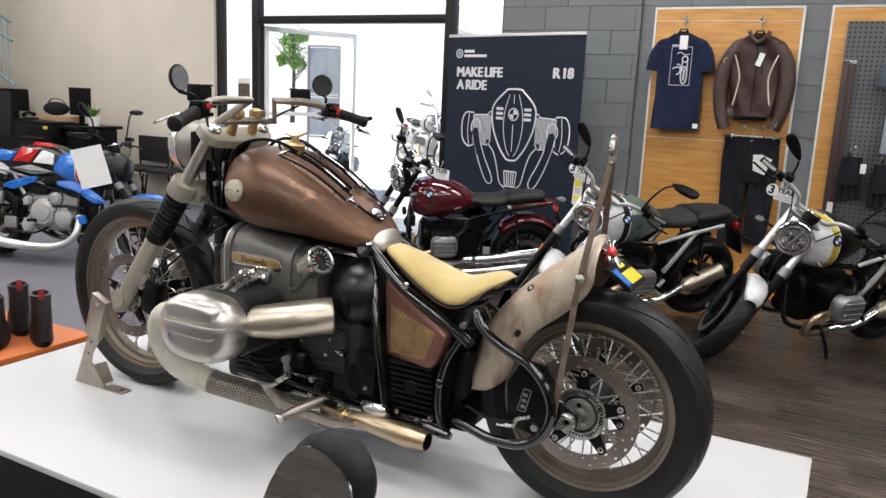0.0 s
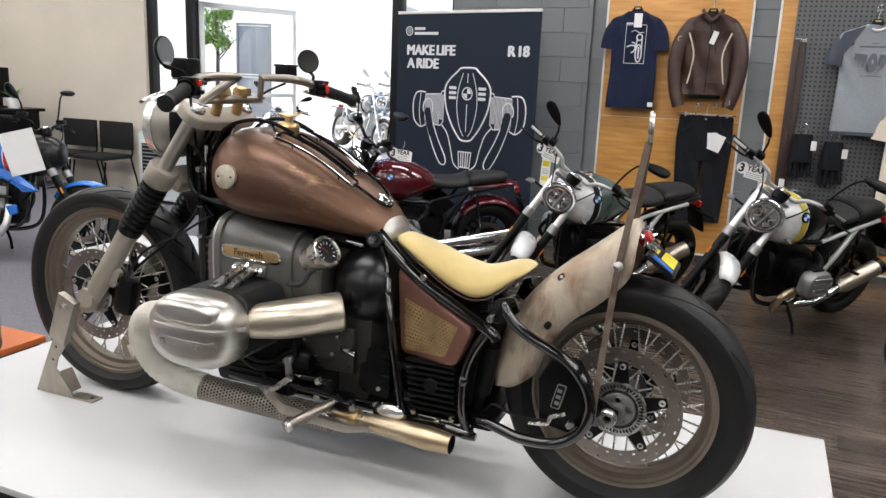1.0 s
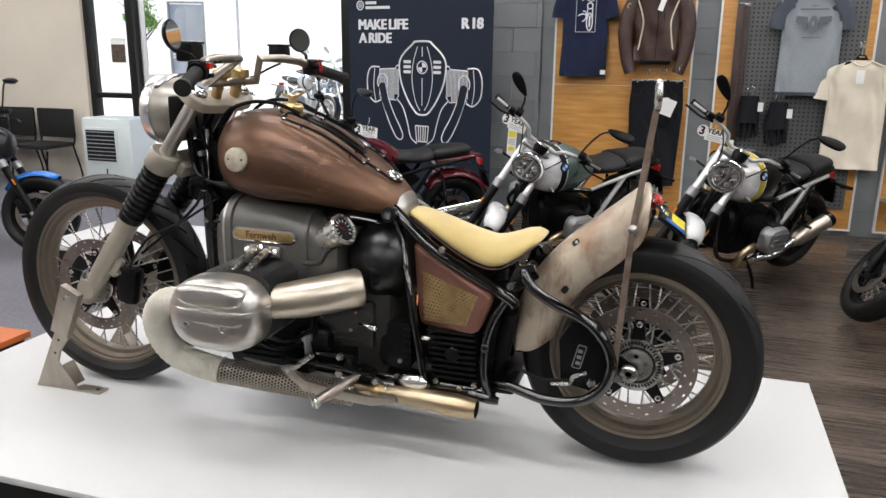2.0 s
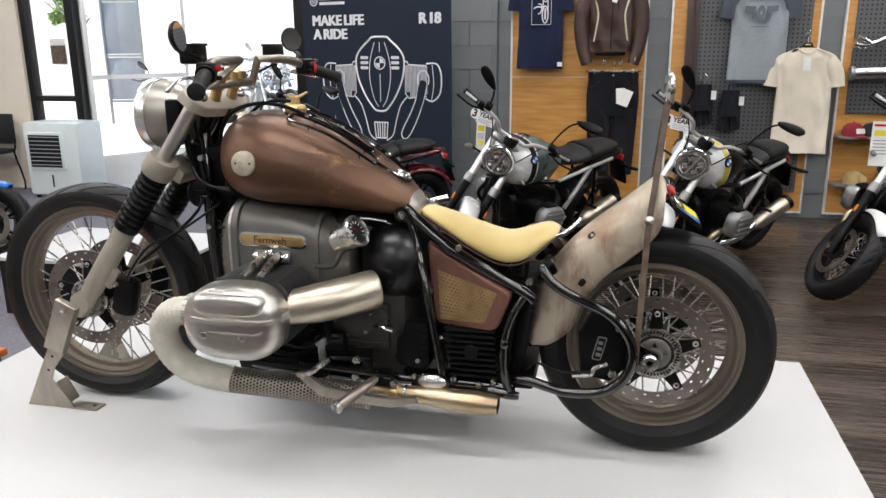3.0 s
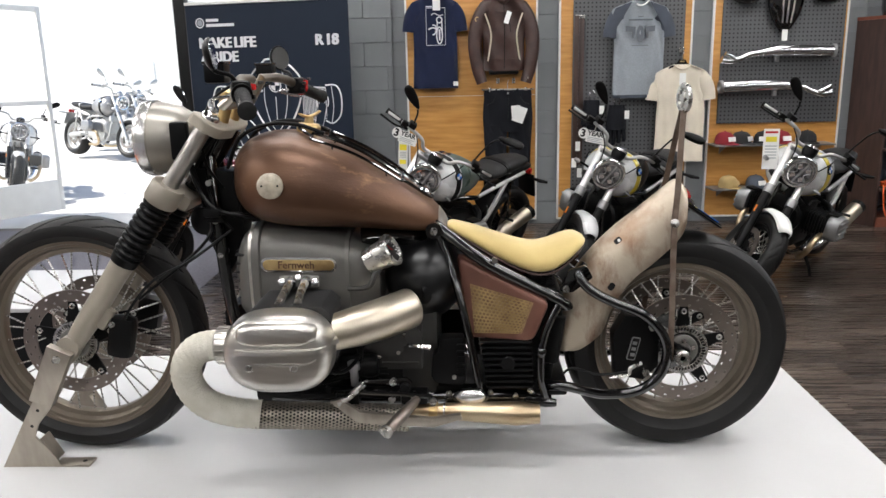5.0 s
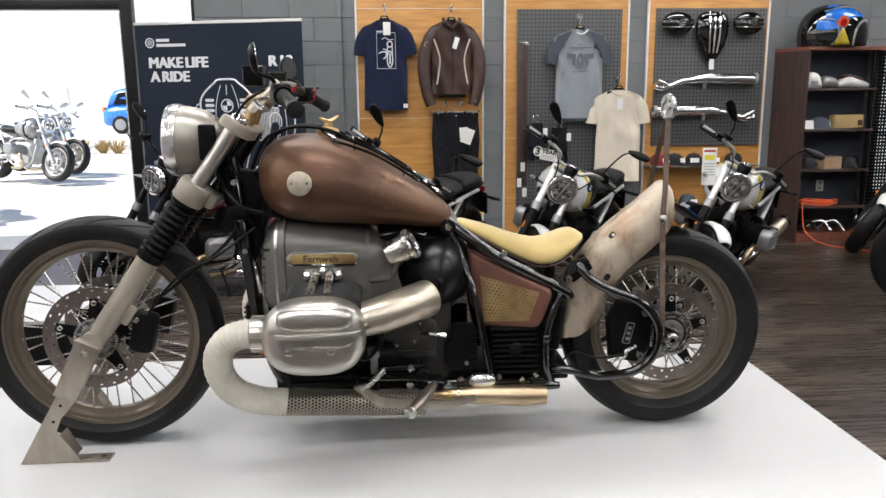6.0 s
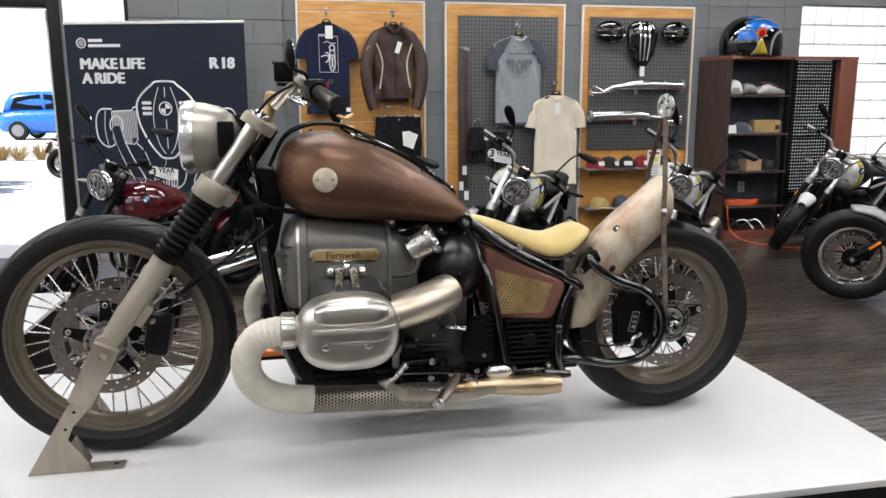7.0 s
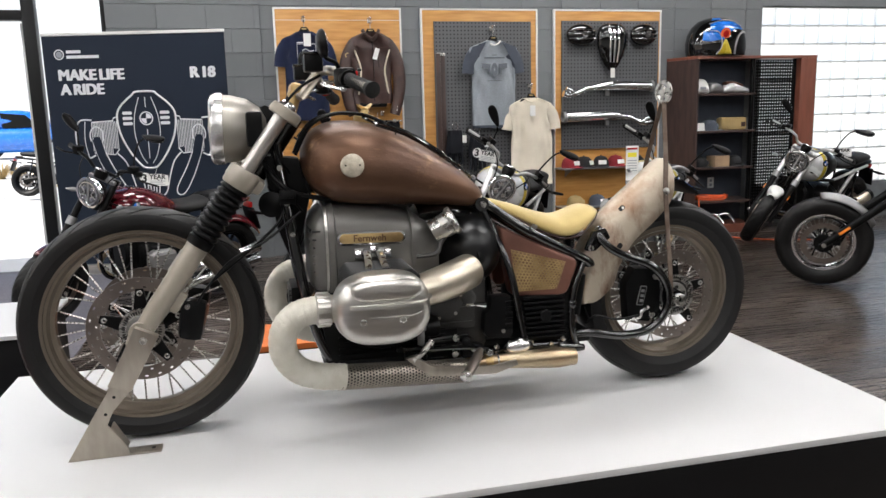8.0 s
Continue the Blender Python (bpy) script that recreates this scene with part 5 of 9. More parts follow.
for s in (-1, 1):
    part("gearbox_cover", box((-0.862, s * 0.132, 0.372), (0.175, 0.036, 0.15), 0.014), M["enginedk"], bike)
    part("gearbox_plate", box((-0.925, s * 0.150, 0.395), (0.055, 0.008, 0.075), 0.003), M["enginedk"], bike)
    for w in (0.372, 0.322):
        part("gearbox_rib", box((-0.842, s * 0.151, w), (0.11, 0.009, 0.008), 0.003), M["enginedk"], bike)
    part("gearbox_boss", lathe([(0.0, 0), (0.024, 0), (0.026, 0.006), (0.026, 0.016), (0.018, 0.02), (0.0, 0.02)], axis_m((-0.80, s * 0.145, 0.405), (0, s, 0)), 20), M["enginedk"], bike)
    bc = part("battery_cover", prism(rounded_poly([(-0.752, 0.285), (-0.745, 0.350), (-0.728, 0.358), (-0.722, 0.402), (-0.652, 0.402), (-0.646, 0.268), (-0.662, 0.252), (-0.738, 0.262)], 0.007, 3), 0.05, Matrix(((1, 0, 0, 0), (0, 0, s, s * 0.115), (0, 1, 0, 0), (0, 0, 0, 1))), 0.004), M["satin"], bike, "black ribbed cover")
    for k in range(6):
        part("rib", box((-0.660, s * 0.167, 0.285 + k * 0.0195), (0.026, 0.008, 0.006), 0.002), M["satin"], bc)
    part("bolt", cyl((-0.682, s * 0.163, 0.282), (-0.682, s * 0.172, 0.282), 0.0065, seg=10), M["bolt"], bc)
    # cylinder with fins
    cyl_ = part("cylinder", box((-1.115, s * 0.245, 0.475), (0.15, 0.17, 0.16), 0.03), M["blackcast"], bike, "black finned cylinder")
    for k in range(17):
        part("fin", prism([(-0.115, -0.085), (-0.09, -0.11), (0.09, -0.11), (0.115, -0.085), (0.115, 0.06), (0.09, 0.083), (-0.09, 0.083), (-0.115, 0.06)], 0.0032, Matrix.Translation((-1.12, s * (0.183 + k * 0.0102), 0.478)) @ Matrix.Rotation(radians(90), 4, "X"), 0.001, seg=1), M["finblack"], cyl_)
    # valve cover: lofted outwards
    vc = []
    for d, k in ((0.352, 0.95), (0.372, 1.0), (0.41, 1.0), (0.437, 0.97), (0.455, 0.90), (0.467, 0.78), (0.475, 0.55)):
        loop = []
        for i in range(48):
            q = 2 * math.pi * i / 48
            c, sn = math.cos(q), math.sin(q)
            loop.append((-1.128 + (0.150 if c < 0 else 0.137) * k * math.copysign(abs(c) ** 0.72, c) - 0.012 * (1 - k), s * d, 0.461 + 0.107 * k * math.copysign(abs(sn) ** 0.82, sn)))
        vc.append(loop)
    cov = part("valve_cover", skin(bmesh.new(), vc), M["brushed"], bike, "brushed aluminium valve cover", angle=50)
    ledge = [(-1.128 - 0.138, s * 0.37)]
    for i in range(25):
        x_ = -0.145 + 0.29 * i / 24
        k = ((abs(x_) / 0.15) ** 1.39 + 0.20) ** 0.75
        ledge.append((-1.128 + x_ + 0.003, s * (float(np.interp(k, [0.25, 0.55, 0.78, 0.90, 0.97, 1.0, 1.08], [0.479, 0.475, 0.467, 0.455, 0.437, 0.41, 0.38])) + 0.015)))
    ledge.append((-1.128 + 0.138, s * 0.37))
    part("cover_ridge", prism(ledge[::-s], 0.013, Matrix.Translation((0, 0, 0.476)), 0.004), M["brushed"], cov)
    plat_ = []
    for d, k in ((0.405, 1.0), (0.450, 1.0), (0.467, 0.97), (0.476, 0.9), (0.480, 0.7)):
        plat_.append([(-1.128 + 0.104 * k * math.copysign(abs(math.cos(q)) ** 0.6, math.cos(q)), s * d, 0.524 - 0.004 * (1 - k) + 0.030 * k * math.copysign(abs(math.sin(q)) ** 0.62, math.sin(q))) for q in [2 * math.pi * i / 40 for i in range(40)]])
    part("cover_plateau", skin(bmesh.new(), plat_), M["brushed"], cov, angle=60)
    part("cover_ridge", tube([(-1.205, s * 0.464, 0.466), (-1.185, s * 0.472, 0.450), (-1.10, s * 0.476, 0.447), (-1.04, s * 0.469, 0.450), (-1.025, s * 0.461, 0.466)], 0.004, 8, 5), M["brushed"], cov)
    for u in (-1.20, -1.085):
        part("bolt", lathe([(0.0, 0), (0.011, 0), (0.011, 0.007), (0.007, 0.009), (0.006, 0.004), (0.0, 0.004)], axis_m((u, s * 0.469, 0.438), (0, s, -0.15)), 16), M["bolt"], cov)
    # push rod tubes
    rod = part("push_rod_cover", box((0, 0, 0), (0.118, 0.018, 0.036), 0.008, Matrix.Translation((-1.122, s * 0.180, 0.585)) @ Matrix.Rotation(radians(25 * s), 4, "X")), M["engine"], bike, "cast flange of the push rod tubes")
    for du in (-0.022, 0.022):
        part("push_rod_tube", tube([(-1.122 + du, s * 0.185, 0.588), (-1.124 + du, s * 0.235, 0.582), (-1.128 + du * 1.2, s * 0.315, 0.556)], 0.0115, 12, 4), M["bolt"], rod)
        part("tube_collar", lathe([(0.011, 0.0), (0.0165, 0.0), (0.0165, 0.014), (0.011, 0.016)], axis_m((-1.122 + du, s * 0.188, 0.588), (0, s, -0.15)), 14), M["chrome"], rod)
    for du in (-0.048, 0.0, 0.048):
        part("bolt", lathe([(0.0, 0), (0.009, 0), (0.009, 0.012), (0.005, 0.014), (0.0, 0.014)], axis_m((-1.122 + du, s * 0.186, 0.597 - 0.012 * (du != 0)), (0, s, 0.5)), 10), M["chrome"], rod)
    # intake tube
    ip = [(-1.025, s * 0.315, 0.474), (-0.945, s * 0.283, 0.484), (-0.885, s * 0.25, 0.493), (-0.838, s * 0.215, 0.500), (-0.808, s * 0.187, 0.504), (-0.800, s * 0.18, 0.505)]
    it = part("intake_tube", tube(ip, [0.048, 0.056, 0.058, 0.058, 0.058, 0.052], 28, 6), M["nickel"], bike, "brushed nickel intake tube")
    for dw in (0.014, -0.014):
        part("intake_rib", tube([(-0.925, s * 0.324, 0.481 + dw), (-0.885, s * 0.303, 0.488 + dw), (-0.835, s * 0.266, 0.496 + dw)], [0.004, 0.009, 0.004], 8, 4), M["nickel"], it)
    part("oil_pipe", tube([(-0.98, s * 0.19, 0.565), (-0.92, s * 0.21, 0.575), (-0.90, s * 0.20, 0.61), (-0.875, s * 0.18, 0.63)], 0.008, 8, 5), M["enginedk"], bike)
    # wrapped header
    hp = spline([(-1.235, s * 0.335, 0.452), (-1.33, s * 0.335, 0.452), (-1.385, s * 0.33, 0.435), (-1.42, s * 0.32, 0.385), (-1.42, s * 0.305, 0.32), (-1.385, s * 0.29, 0.262), (-1.32, s * 0.275, 0.228), (-1.24, s * 0.262, 0.212)], 12)
    rr = [0.0405 + 0.0022 * (0.5 + 0.5 * math.cos(i * 2.1)) for i in range(len(hp))]
    part("exhaust_header", tube(hp, rr, 22), M["wrap"], bike, "exhaust header in off-white heat wrap", angle=80)
    cl = part("header_nut", lathe([(0.03, -0.02)] + [(0.047, -0.02), (0.05, -0.015), (0.05, 0.02), (0.045, 0.024), (0.03, 0.024)], axis_m((-1.298, s * 0.335, 0.452), (-1, 0, 0)), 26), M["brushed"], bike, "ribbed alloy header clamp")
    for k in range(18):
        q = k * math.pi / 9
        part("clamp_rib", box((0.05, 0, 0.002), (0.006, 0.007, 0.036), 0.002, axis_m((-1.298, s * 0.335, 0.452), (-1, 0, 0)) @ Matrix.Rotation(q, 4, "Z")), M["brushed"], cl)
    a, b = Vector((-1.262, s * 0.265, 0.213)), Vector((-0.82, s * 0.195, 0.166))
    ax = (b - a).normalized()
    e1 = ax.cross(Vector((0, 0, 1))).normalized()
    e2 = e1.cross(ax)

    def shell(p, q, a=a, b=b, e1=e1, e2=e2):
        ang = 2 * math.pi * p
        n = e1 * math.cos(ang) + e2 * math.sin(ang)
        return a.lerp(b, q) + n * 0.040, n
    ms = part("heat_shield", perforated(24, 44, shell, 0.37, 0.003, wrap=True), M["steel"], bike, "perforated steel heat shield")
    # black colour put in for the shade behind the shield's holes
    part("inner_pipe", cyl(a, b - ax * 0.01, 0.0335, seg=18), M["blackpanel"], ms)
    m2 = axis_m((-0.808, s * 0.188, 0.187), (0.373, s * 0.012, -0.010))
    mf = part("muffler", lathe([(0.016, -0.03), (0.022, 0.0), (0.0225, 0.085), (0.0245, 0.10), (0.0350, 0.295), (0.0355, 0.31), (0.0345, 0.318), (0.0285, 0.374), (0.0278, 0.376), (0.0268, 0.368), (0.022, 0.335), (0.0, 0.33)], m2, 32), M["goldpipe"], bike, "short straw-tinted steel muffler")
    part("muffler_bore", lathe([(0.0, 0.0), (0.0266, 0.0), (0.0270, 0.035), (0.026, 0.035), (0.0245, 0.012), (0.0, 0.012)], m2 @ pose(0, 0, 0.340), 24), M["blackpanel"], mf)
    part("pipe_band", lathe([(0.02, 0), (0.0265, 0), (0.0275, 0.004), (0.0275, 0.022), (0.0265, 0.026), (0.02, 0.026)], m2 @ pose(0, 0, 0.05), 24), M["brass"], bike)
    part("pipe_band", lathe([(0.02, 0), (0.0255, 0), (0.0255, 0.006), (0.02, 0.006)], m2 @ pose(0, 0, 0.092), 24), M["bolt"], bike)
    # foot control
    fp = part("foot_peg_bracket", prism([(-1.04, 0.246), (-1.012, 0.254), (-0.955, 0.214), (-0.84, 0.200), (-0.745, 0.192), (-0.665, 0.204), (-0.660, 0.188), (-0.74, 0.165), (-0.85, 0.170), (-0.965, 0.180)], 0.016, Matrix.Translation((0, s * 0.25 + 0.008, 0)) @ Matrix.Rotation(radians(90), 4, "X"), 0.004), M["steel"], bike, "bent steel foot control bracket")
    part("foot_peg", tube([(-0.788, s * 0.245, 0.250), (-0.82, s * 0.295, 0.232), (-0.865, s * 0.355, 0.206)], [0.011, 0.017, 0.019, 0.016], 14, 4, flat=0.8), M["disc"], fp, "worn steel foot peg")
    part("peg_cap", lathe([(0.0, 0), (0.017, 0), (0.019, 0.004), (0.019, 0.014), (0.014, 0.018), (0.0, 0.018)], axis_m((-0.865, s * 0.353, 0.2065), (-0.5, s * 0.8, -0.33)), 16), M["bolt"], fp)
    part("toe_lever", tube([(-1.018, s * 0.25, 0.238), (-0.985, s * 0.242, 0.255), (-0.945, s * 0.222, 0.288)], [0.012, 0.009, 0.011], 10, 4), M["bolt"], fp, "polished toe lever")
    part("lever_arm", prism([(-0.965, 0.275), (-0.945, 0.292), (-0.82, 0.296), (-0.805, 0.28), (-0.83, 0.268), (-0.94, 0.272)], 0.012, Matrix.Translation((0, s * 0.20 + 0.006, 0)) @ Matrix.Rotation(radians(90), 4, "X"), 0.003), M["black"], fp)
    part("pivot", lathe([(0.0, 0), (0.016, 0), (0.016, 0.02), (0.01, 0.024), (0.0, 0.024)], axis_m((-0.825, s * 0.205, 0.268), (0, s, 0)), 14), M["satin"], fp)
    for u, w in ((-1.0, 0.235), (-0.955, 0.25), (-0.865, 0.232), (-0.80, 0.243), (-0.745, 0.222), (-0.86, 0.285), (-1.05, 0.265)):
        part("bolt", lathe([(0.0, 0), (0.011, 0), (0.011, 0.014), (0.006, 0.016), (0.0, 0.016)], axis_m((u, s * 0.20, w), (0, s, 0)), 10), M["bolt"] if u > -0.95 else M["satin"], bike)
    part("linkage", tube([(-1.04, s * 0.21, 0.262), (-0.95, s * 0.222, 0.262), (-0.82, s * 0.222, 0.255), (-0.75, s * 0.20, 0.235)], 0.009, 8, 4), M["black"], bike)
    part("sensor", lathe([(0.0, 0), (0.012, 0), (0.012, 0.05), (0.018, 0.052), (0.018, 0.075), (0.0, 0.075)], axis_m((-0.975, s * 0.19, 0.27), (0, 0.1 * s, 1)), 12), M["castgrey"], bike)
    part("neutral_lever", tube([(-0.81, s * 0.17, 0.385), (-0.785, s * 0.185, 0.388), (-0.75, s * 0.185, 0.384)], [0.007, 0.006, 0.011], 8, 4), M["chrome"], bike)
    part("oval_step", ball((-0.634, s * 0.182, 0.226), (0.046, 0.016, 0.0235), 20), M["brightwork"], bike, "polished oval emblem plate")
    part("emblem_bezel", lathe([(0.9, -0.1), (1.12, -0.1), (1.16, 0.3), (1.0, 0.5), (0.92, 0.3)], Matrix.Translation((-0.634, s * 0.180, 0.226)) @ Matrix.Rotation(radians(90 * s), 4, "X") @ Matrix.Diagonal((0.046, 0.0235, -0.012, 1)), 24, closed=True), M["black"], bike)
    part("lower_plate", box((-0.55, s * 0.14, 0.198), (0.32, 0.02, 0.022), 0.006), M["black"], bike)
    # starter, hoses and small castings along the lower engine
    part("starter_motor", lathe([(0.0, 0), (0.034, 0), (0.036, 0.01), (0.036, 0.10), (0.03, 0.112), (0.0, 0.112)], axis_m((-1.02, s * 0.16, 0.315), (1, 0, 0.04)), 18), M["satin"], bike, "black starter motor")
    part("oil_line", tube([(-1.20, s * 0.155, 0.30), (-1.10, s * 0.185, 0.275), (-1.0, s * 0.19, 0.30), (-0.93, s * 0.17, 0.33)], 0.008, 8, 5), M["satin"], bike)
    part("breather_hose", tube([(-0.99, s * 0.165, 0.43), (-0.955, s * 0.19, 0.38), (-0.965, s * 0.18, 0.32), (-0.94, s * 0.18, 0.27)], 0.010, 8, 5), M["satin"], bike)
    part("clutch_cover", lathe([(0.0, 0), (0.062, 0), (0.066, 0.006), (0.066, 0.014), (0.055, 0.02), (0.0, 0.022)], axis_m((-0.885, s * 0.138, 0.40), (0, s, 0)), 28), M["enginedk"], bike, "round cast clutch cover")
    for k in range(6):
        q = k * math.pi / 3 + 0.2
        part("bolt", lathe([(0.0, 0), (0.006, 0), (0.006, 0.007), (0.0, 0.007)], axis_m((-0.885 + 0.058 * math.cos(q), s * 0.153, 0.40 + 0.058 * math.sin(q)), (0, s, 0)), 8), M["bolt"], bike)
    for k in range(5):
        part("sump_fin", box((-1.06, s * 0.14, 0.225 + k * 0.02), (0.36, 0.02, 0.006), 0.002), M["blackcast"], bike)
    part("peg_mount", box((-0.995, s * 0.19, 0.235), (0.07, 0.06, 0.05), 0.012), M["satin"], bike)
    part("peg_mount", box((-0.80, s * 0.185, 0.232), (0.08, 0.05, 0.04), 0.01), M["satin"], bike)
    part("ignition_lead", tube([(-1.06, s * 0.33, 0.385), (-1.0, s * 0.28, 0.345), (-0.96, s * 0.2, 0.36), (-0.94, s * 0.16, 0.42)], 0.006, 8, 5), M["satin"], bike)
    part("throttle_body", lathe([(0.0, 0), (0.04, 0), (0.045, 0.012), (0.045, 0.05), (0.04, 0.06), (0.0, 0.06)], axis_m((-0.79, s * 0.15, 0.54), (0.75, -s * 0.6, 0.1)), 22), M["satin"], bike, "black throttle body")
    part("frame_bracket", prism([(-0.66, 0.235), (-0.60, 0.24), (-0.585, 0.21), (-0.64, 0.195), (-0.70, 0.20)], 0.012, Matrix.Translation((0, s * 0.15 + 0.006, 0)) @ Matrix.Rotation(radians(90), 4, "X"), 0.003), M["black"], bike)
    for u, w in ((-0.70, 0.222), (-0.575, 0.225), (-0.50, 0.212), (-0.455, 0.228)):
        part("bolt", lathe([(0.0, 0), (0.009, 0), (0.009, 0.01), (0.0, 0.012)], axis_m((u, s * 0.143, w), (0, s, 0)), 6), M["bolt"], bike)
# gauge on the left of the case
gm = axis_m((-0.893, -0.172, 0.652), (0.84, -0.20, 0.50)) @ Matrix.Diagonal((1.08, 1.08, 1.0, 1))
gg = part("gauge", lathe([(0.0, -0.03), (0.037, -0.03), (0.038, 0.034), (0.044, 0.039), (0.045, 0.05), (0.041, 0.055), (0.035, 0.053), (0.033, 0.045), (0.0, 0.045)], gm, 32), M["bolt"], bike, "chrome-cased round gauge")
part("dial", lathe([(0.0, 0.0455), (0.033, 0.0455), (0.033, 0.047), (0.0, 0.047)], gm, 28), M["blackpanel"], gg)
for k in range(11):
    q = radians(-130 + k * 26)
    part("tick", box((0, 0.025, 0.0476), (0.002, 0.008, 0.001), 0, gm @ Matrix.Rotation(q, 4, "Z")), M["line"], gg)
part("needle", box((0, 0.01, 0.0485), (0.0015, 0.026, 0.001), 0, gm @ Matrix.Rotation(0.7, 4, "Z")), M["red"], gg)
part("coil", box((-1.36, 0, 0.70), (0.06, 0.09, 0.12), 0.015), M["satin"], bike)
part("skid_plate", box((-0.62, 0, 0.222), (0.56, 0.25, 0.045), 0.012), M["blackcast"], bike, "black plate under the gearbox")
part("head_gusset", prism([(-1.445, 0.90), (-1.33, 0.89), (-1.30, 0.76), (-1.335, 0.62), (-1.375, 0.56), (-1.41, 0.66), (-1.43, 0.78)], 0.10, Matrix.Translation((0, 0.05, 0)) @ Matrix.Rotation(radians(90), 4, "X"), 0.01), M["satin"], bike, "black frame gusset behind the fork")
part("oil_cooler", box((-1.365, 0, 0.405), (0.03, 0.16, 0.13), 0.006), M["satin"], bike, "black oil cooler ahead of the engine")
for k in range(8):
    part("cooler_fin", box((-1.383, 0, 0.35 + 0.0155 * k), (0.008, 0.15, 0.005), 0.001), M["finblack"], bike)
for k, (v0, v1) in enumerate(((-0.07, -0.12), (-0.055, -0.10), (0.06, 0.11))):
    part("wiring", tube([(-1.46, v0 * 0.6, 0.96), (-1.44, v0, 0.88), (-1.38, v1, 0.80 - 0.02 * k), (-1.31, v1, 0.77), (-1.24, v1 * 0.9, 0.755)], 0.007, 8, 5), M["satin"], bike)
    part("connector", box((-1.375, v1 * 1.02, 0.78 - 0.02 * k), (0.05, 0.022, 0.026), 0.005), M["blackcast"], bike)
for k, (a, b, c) in enumerate((((-1.41, -0.06, 0.86), (-1.37, -0.10, 0.78), (-1.33, -0.09, 0.72)), ((-1.43, -0.04, 0.80), (-1.40, -0.11, 0.70), (-1.62, -0.12, 0.52)), ((-1.36, 0.05, 0.88), (-1.32, -0.05, 0.84), (-1.30, -0.10, 0.76)))):
    part("cable", tube([a, b, c], 0.005, 6, 6), M["satin"], bike)
part("cable", tube([(-1.335, -0.09, 0.72), (-1.45, -0.135, 0.64), (-1.56, -0.15, 0.585), (-1.64, -0.14, 0.50), (-1.68, -0.12, 0.44)], 0.0045, 6, 6), M["satin"], bike)
part("horn", lathe([(0.0, 0), (0.04, 0), (0.042, 0.02), (0.02, 0.03), (0.0, 0.03)], axis_m((-1.42, -0.05, 0.745), (-0.3, -1, 0)), 18), M["satin"], bike)

# wheel stands
for s in (-1, 1):
    sh = Matrix(((1, 0, 0, 0), (0, 1, s * 0.165, s * 0.168), (0, 0, 1, 0), (0, 0, 0, 1)))     # its top stands further out than its foot
    sm = sh @ Matrix.Rotation(radians(90), 4, "X")
    st = part("wheel_stand", prism([(-1.928, 0.245), (-1.873, 0.225), (-1.935, 0.155), (-1.955, 0.112), (-1.925, 0.066), (-1.905, 0.03), (-1.900, 0.001), (-2.08, 0.001), (-1.985, 0.155)], 0.006, sm, 0.001), M["steel"], bike, "bent steel wheel stand bolted to the axle")
    arm = part("stand_arm", prism([(-1.842, 0.425), (-1.778, 0.392), (-1.873, 0.222), (-1.937, 0.245)], 0.026, sh @ Matrix.Translation((0, 0.026 if s > 0 else 0.006, 0)) @ Matrix.Rotation(radians(90), 4, "X"), 0.003), M["steel"], st)
    part("stand_foot", box((-1.865, s * 0.150, 0.004), (0.11, 0.05, 0.007), 0.002), M["steel"], st)
    part("stand_gusset", box((0, 0, 0), (0.085, 0.05, 0.006), 0.002, Matrix.Translation((-1.928, s * 0.155, 0.062)) @ Matrix.Rotation(radians(62), 4, "Y")), M["steel"], st)
    part("bolt", lathe([(0.0, 0), (0.012, 0), (0.012, 0.01), (0.007, 0.012), (0.007, 0.02), (0.0, 0.02)], axis_m((-1.822, s * 0.245, 0.382), (0, s, 0)), 6), M["bolt"], st)
    # black discs laid on the steel for the shade of open holes
    for u, w in ((-1.925, 0.205), (-1.955, 0.15)):
        part("bolt_hole", lathe([(0.0, 0), (0.005, 0), (0.005, 0.0012), (0.0, 0.0012)], axis_m((u, s * (0.175 + 0.165 * w), w), (0, s, -0.165)), 10), M["blackpanel"], st)
    part("bolt_hole", cyl((-1.835, s * 0.150, 0.0076), (-1.835, s * 0.150, 0.0084), 0.007, seg=12), M["blackpanel"], st)


# ---- showroom motorcycles ----
def smooth_rows(rows, n=3):
    out = []
    for a, b, c, d in zip([rows[0]] + rows[:-2], rows[:-1], rows[1:], rows[2:] + [rows[-1]]):
        for j in range(n):
            t = j / n
            out.append(tuple(0.5 * ((2 * q) + (r - p) * t + (2 * p - 5 * q + 4 * r - s) * t * t + (3 * q - p - 3 * r + s) * t ** 3) for p, q, r, s in zip(a, b, c, d)))
    return out + [rows[-1]]


def egg(u, top, bot, hw, k=24, e=0.75):
    out = []
    for i in range(k):
        q = 2 * math.pi * i / k
        c, s = math.cos(q), math.sin(q)
        out.append((u, hw * math.copysign(abs(c) ** e, c), (top + bot) / 2 + (top - bot) / 2 * math.copysign(abs(s) ** 0.9, s)))
    return out


def loft(rows, n=3, e=0.75):
    return skin(bmesh.new(), [egg(u, t, b, max(h, 0.002), e=e) for u, t, b, h in smooth_rows(rows, n)])


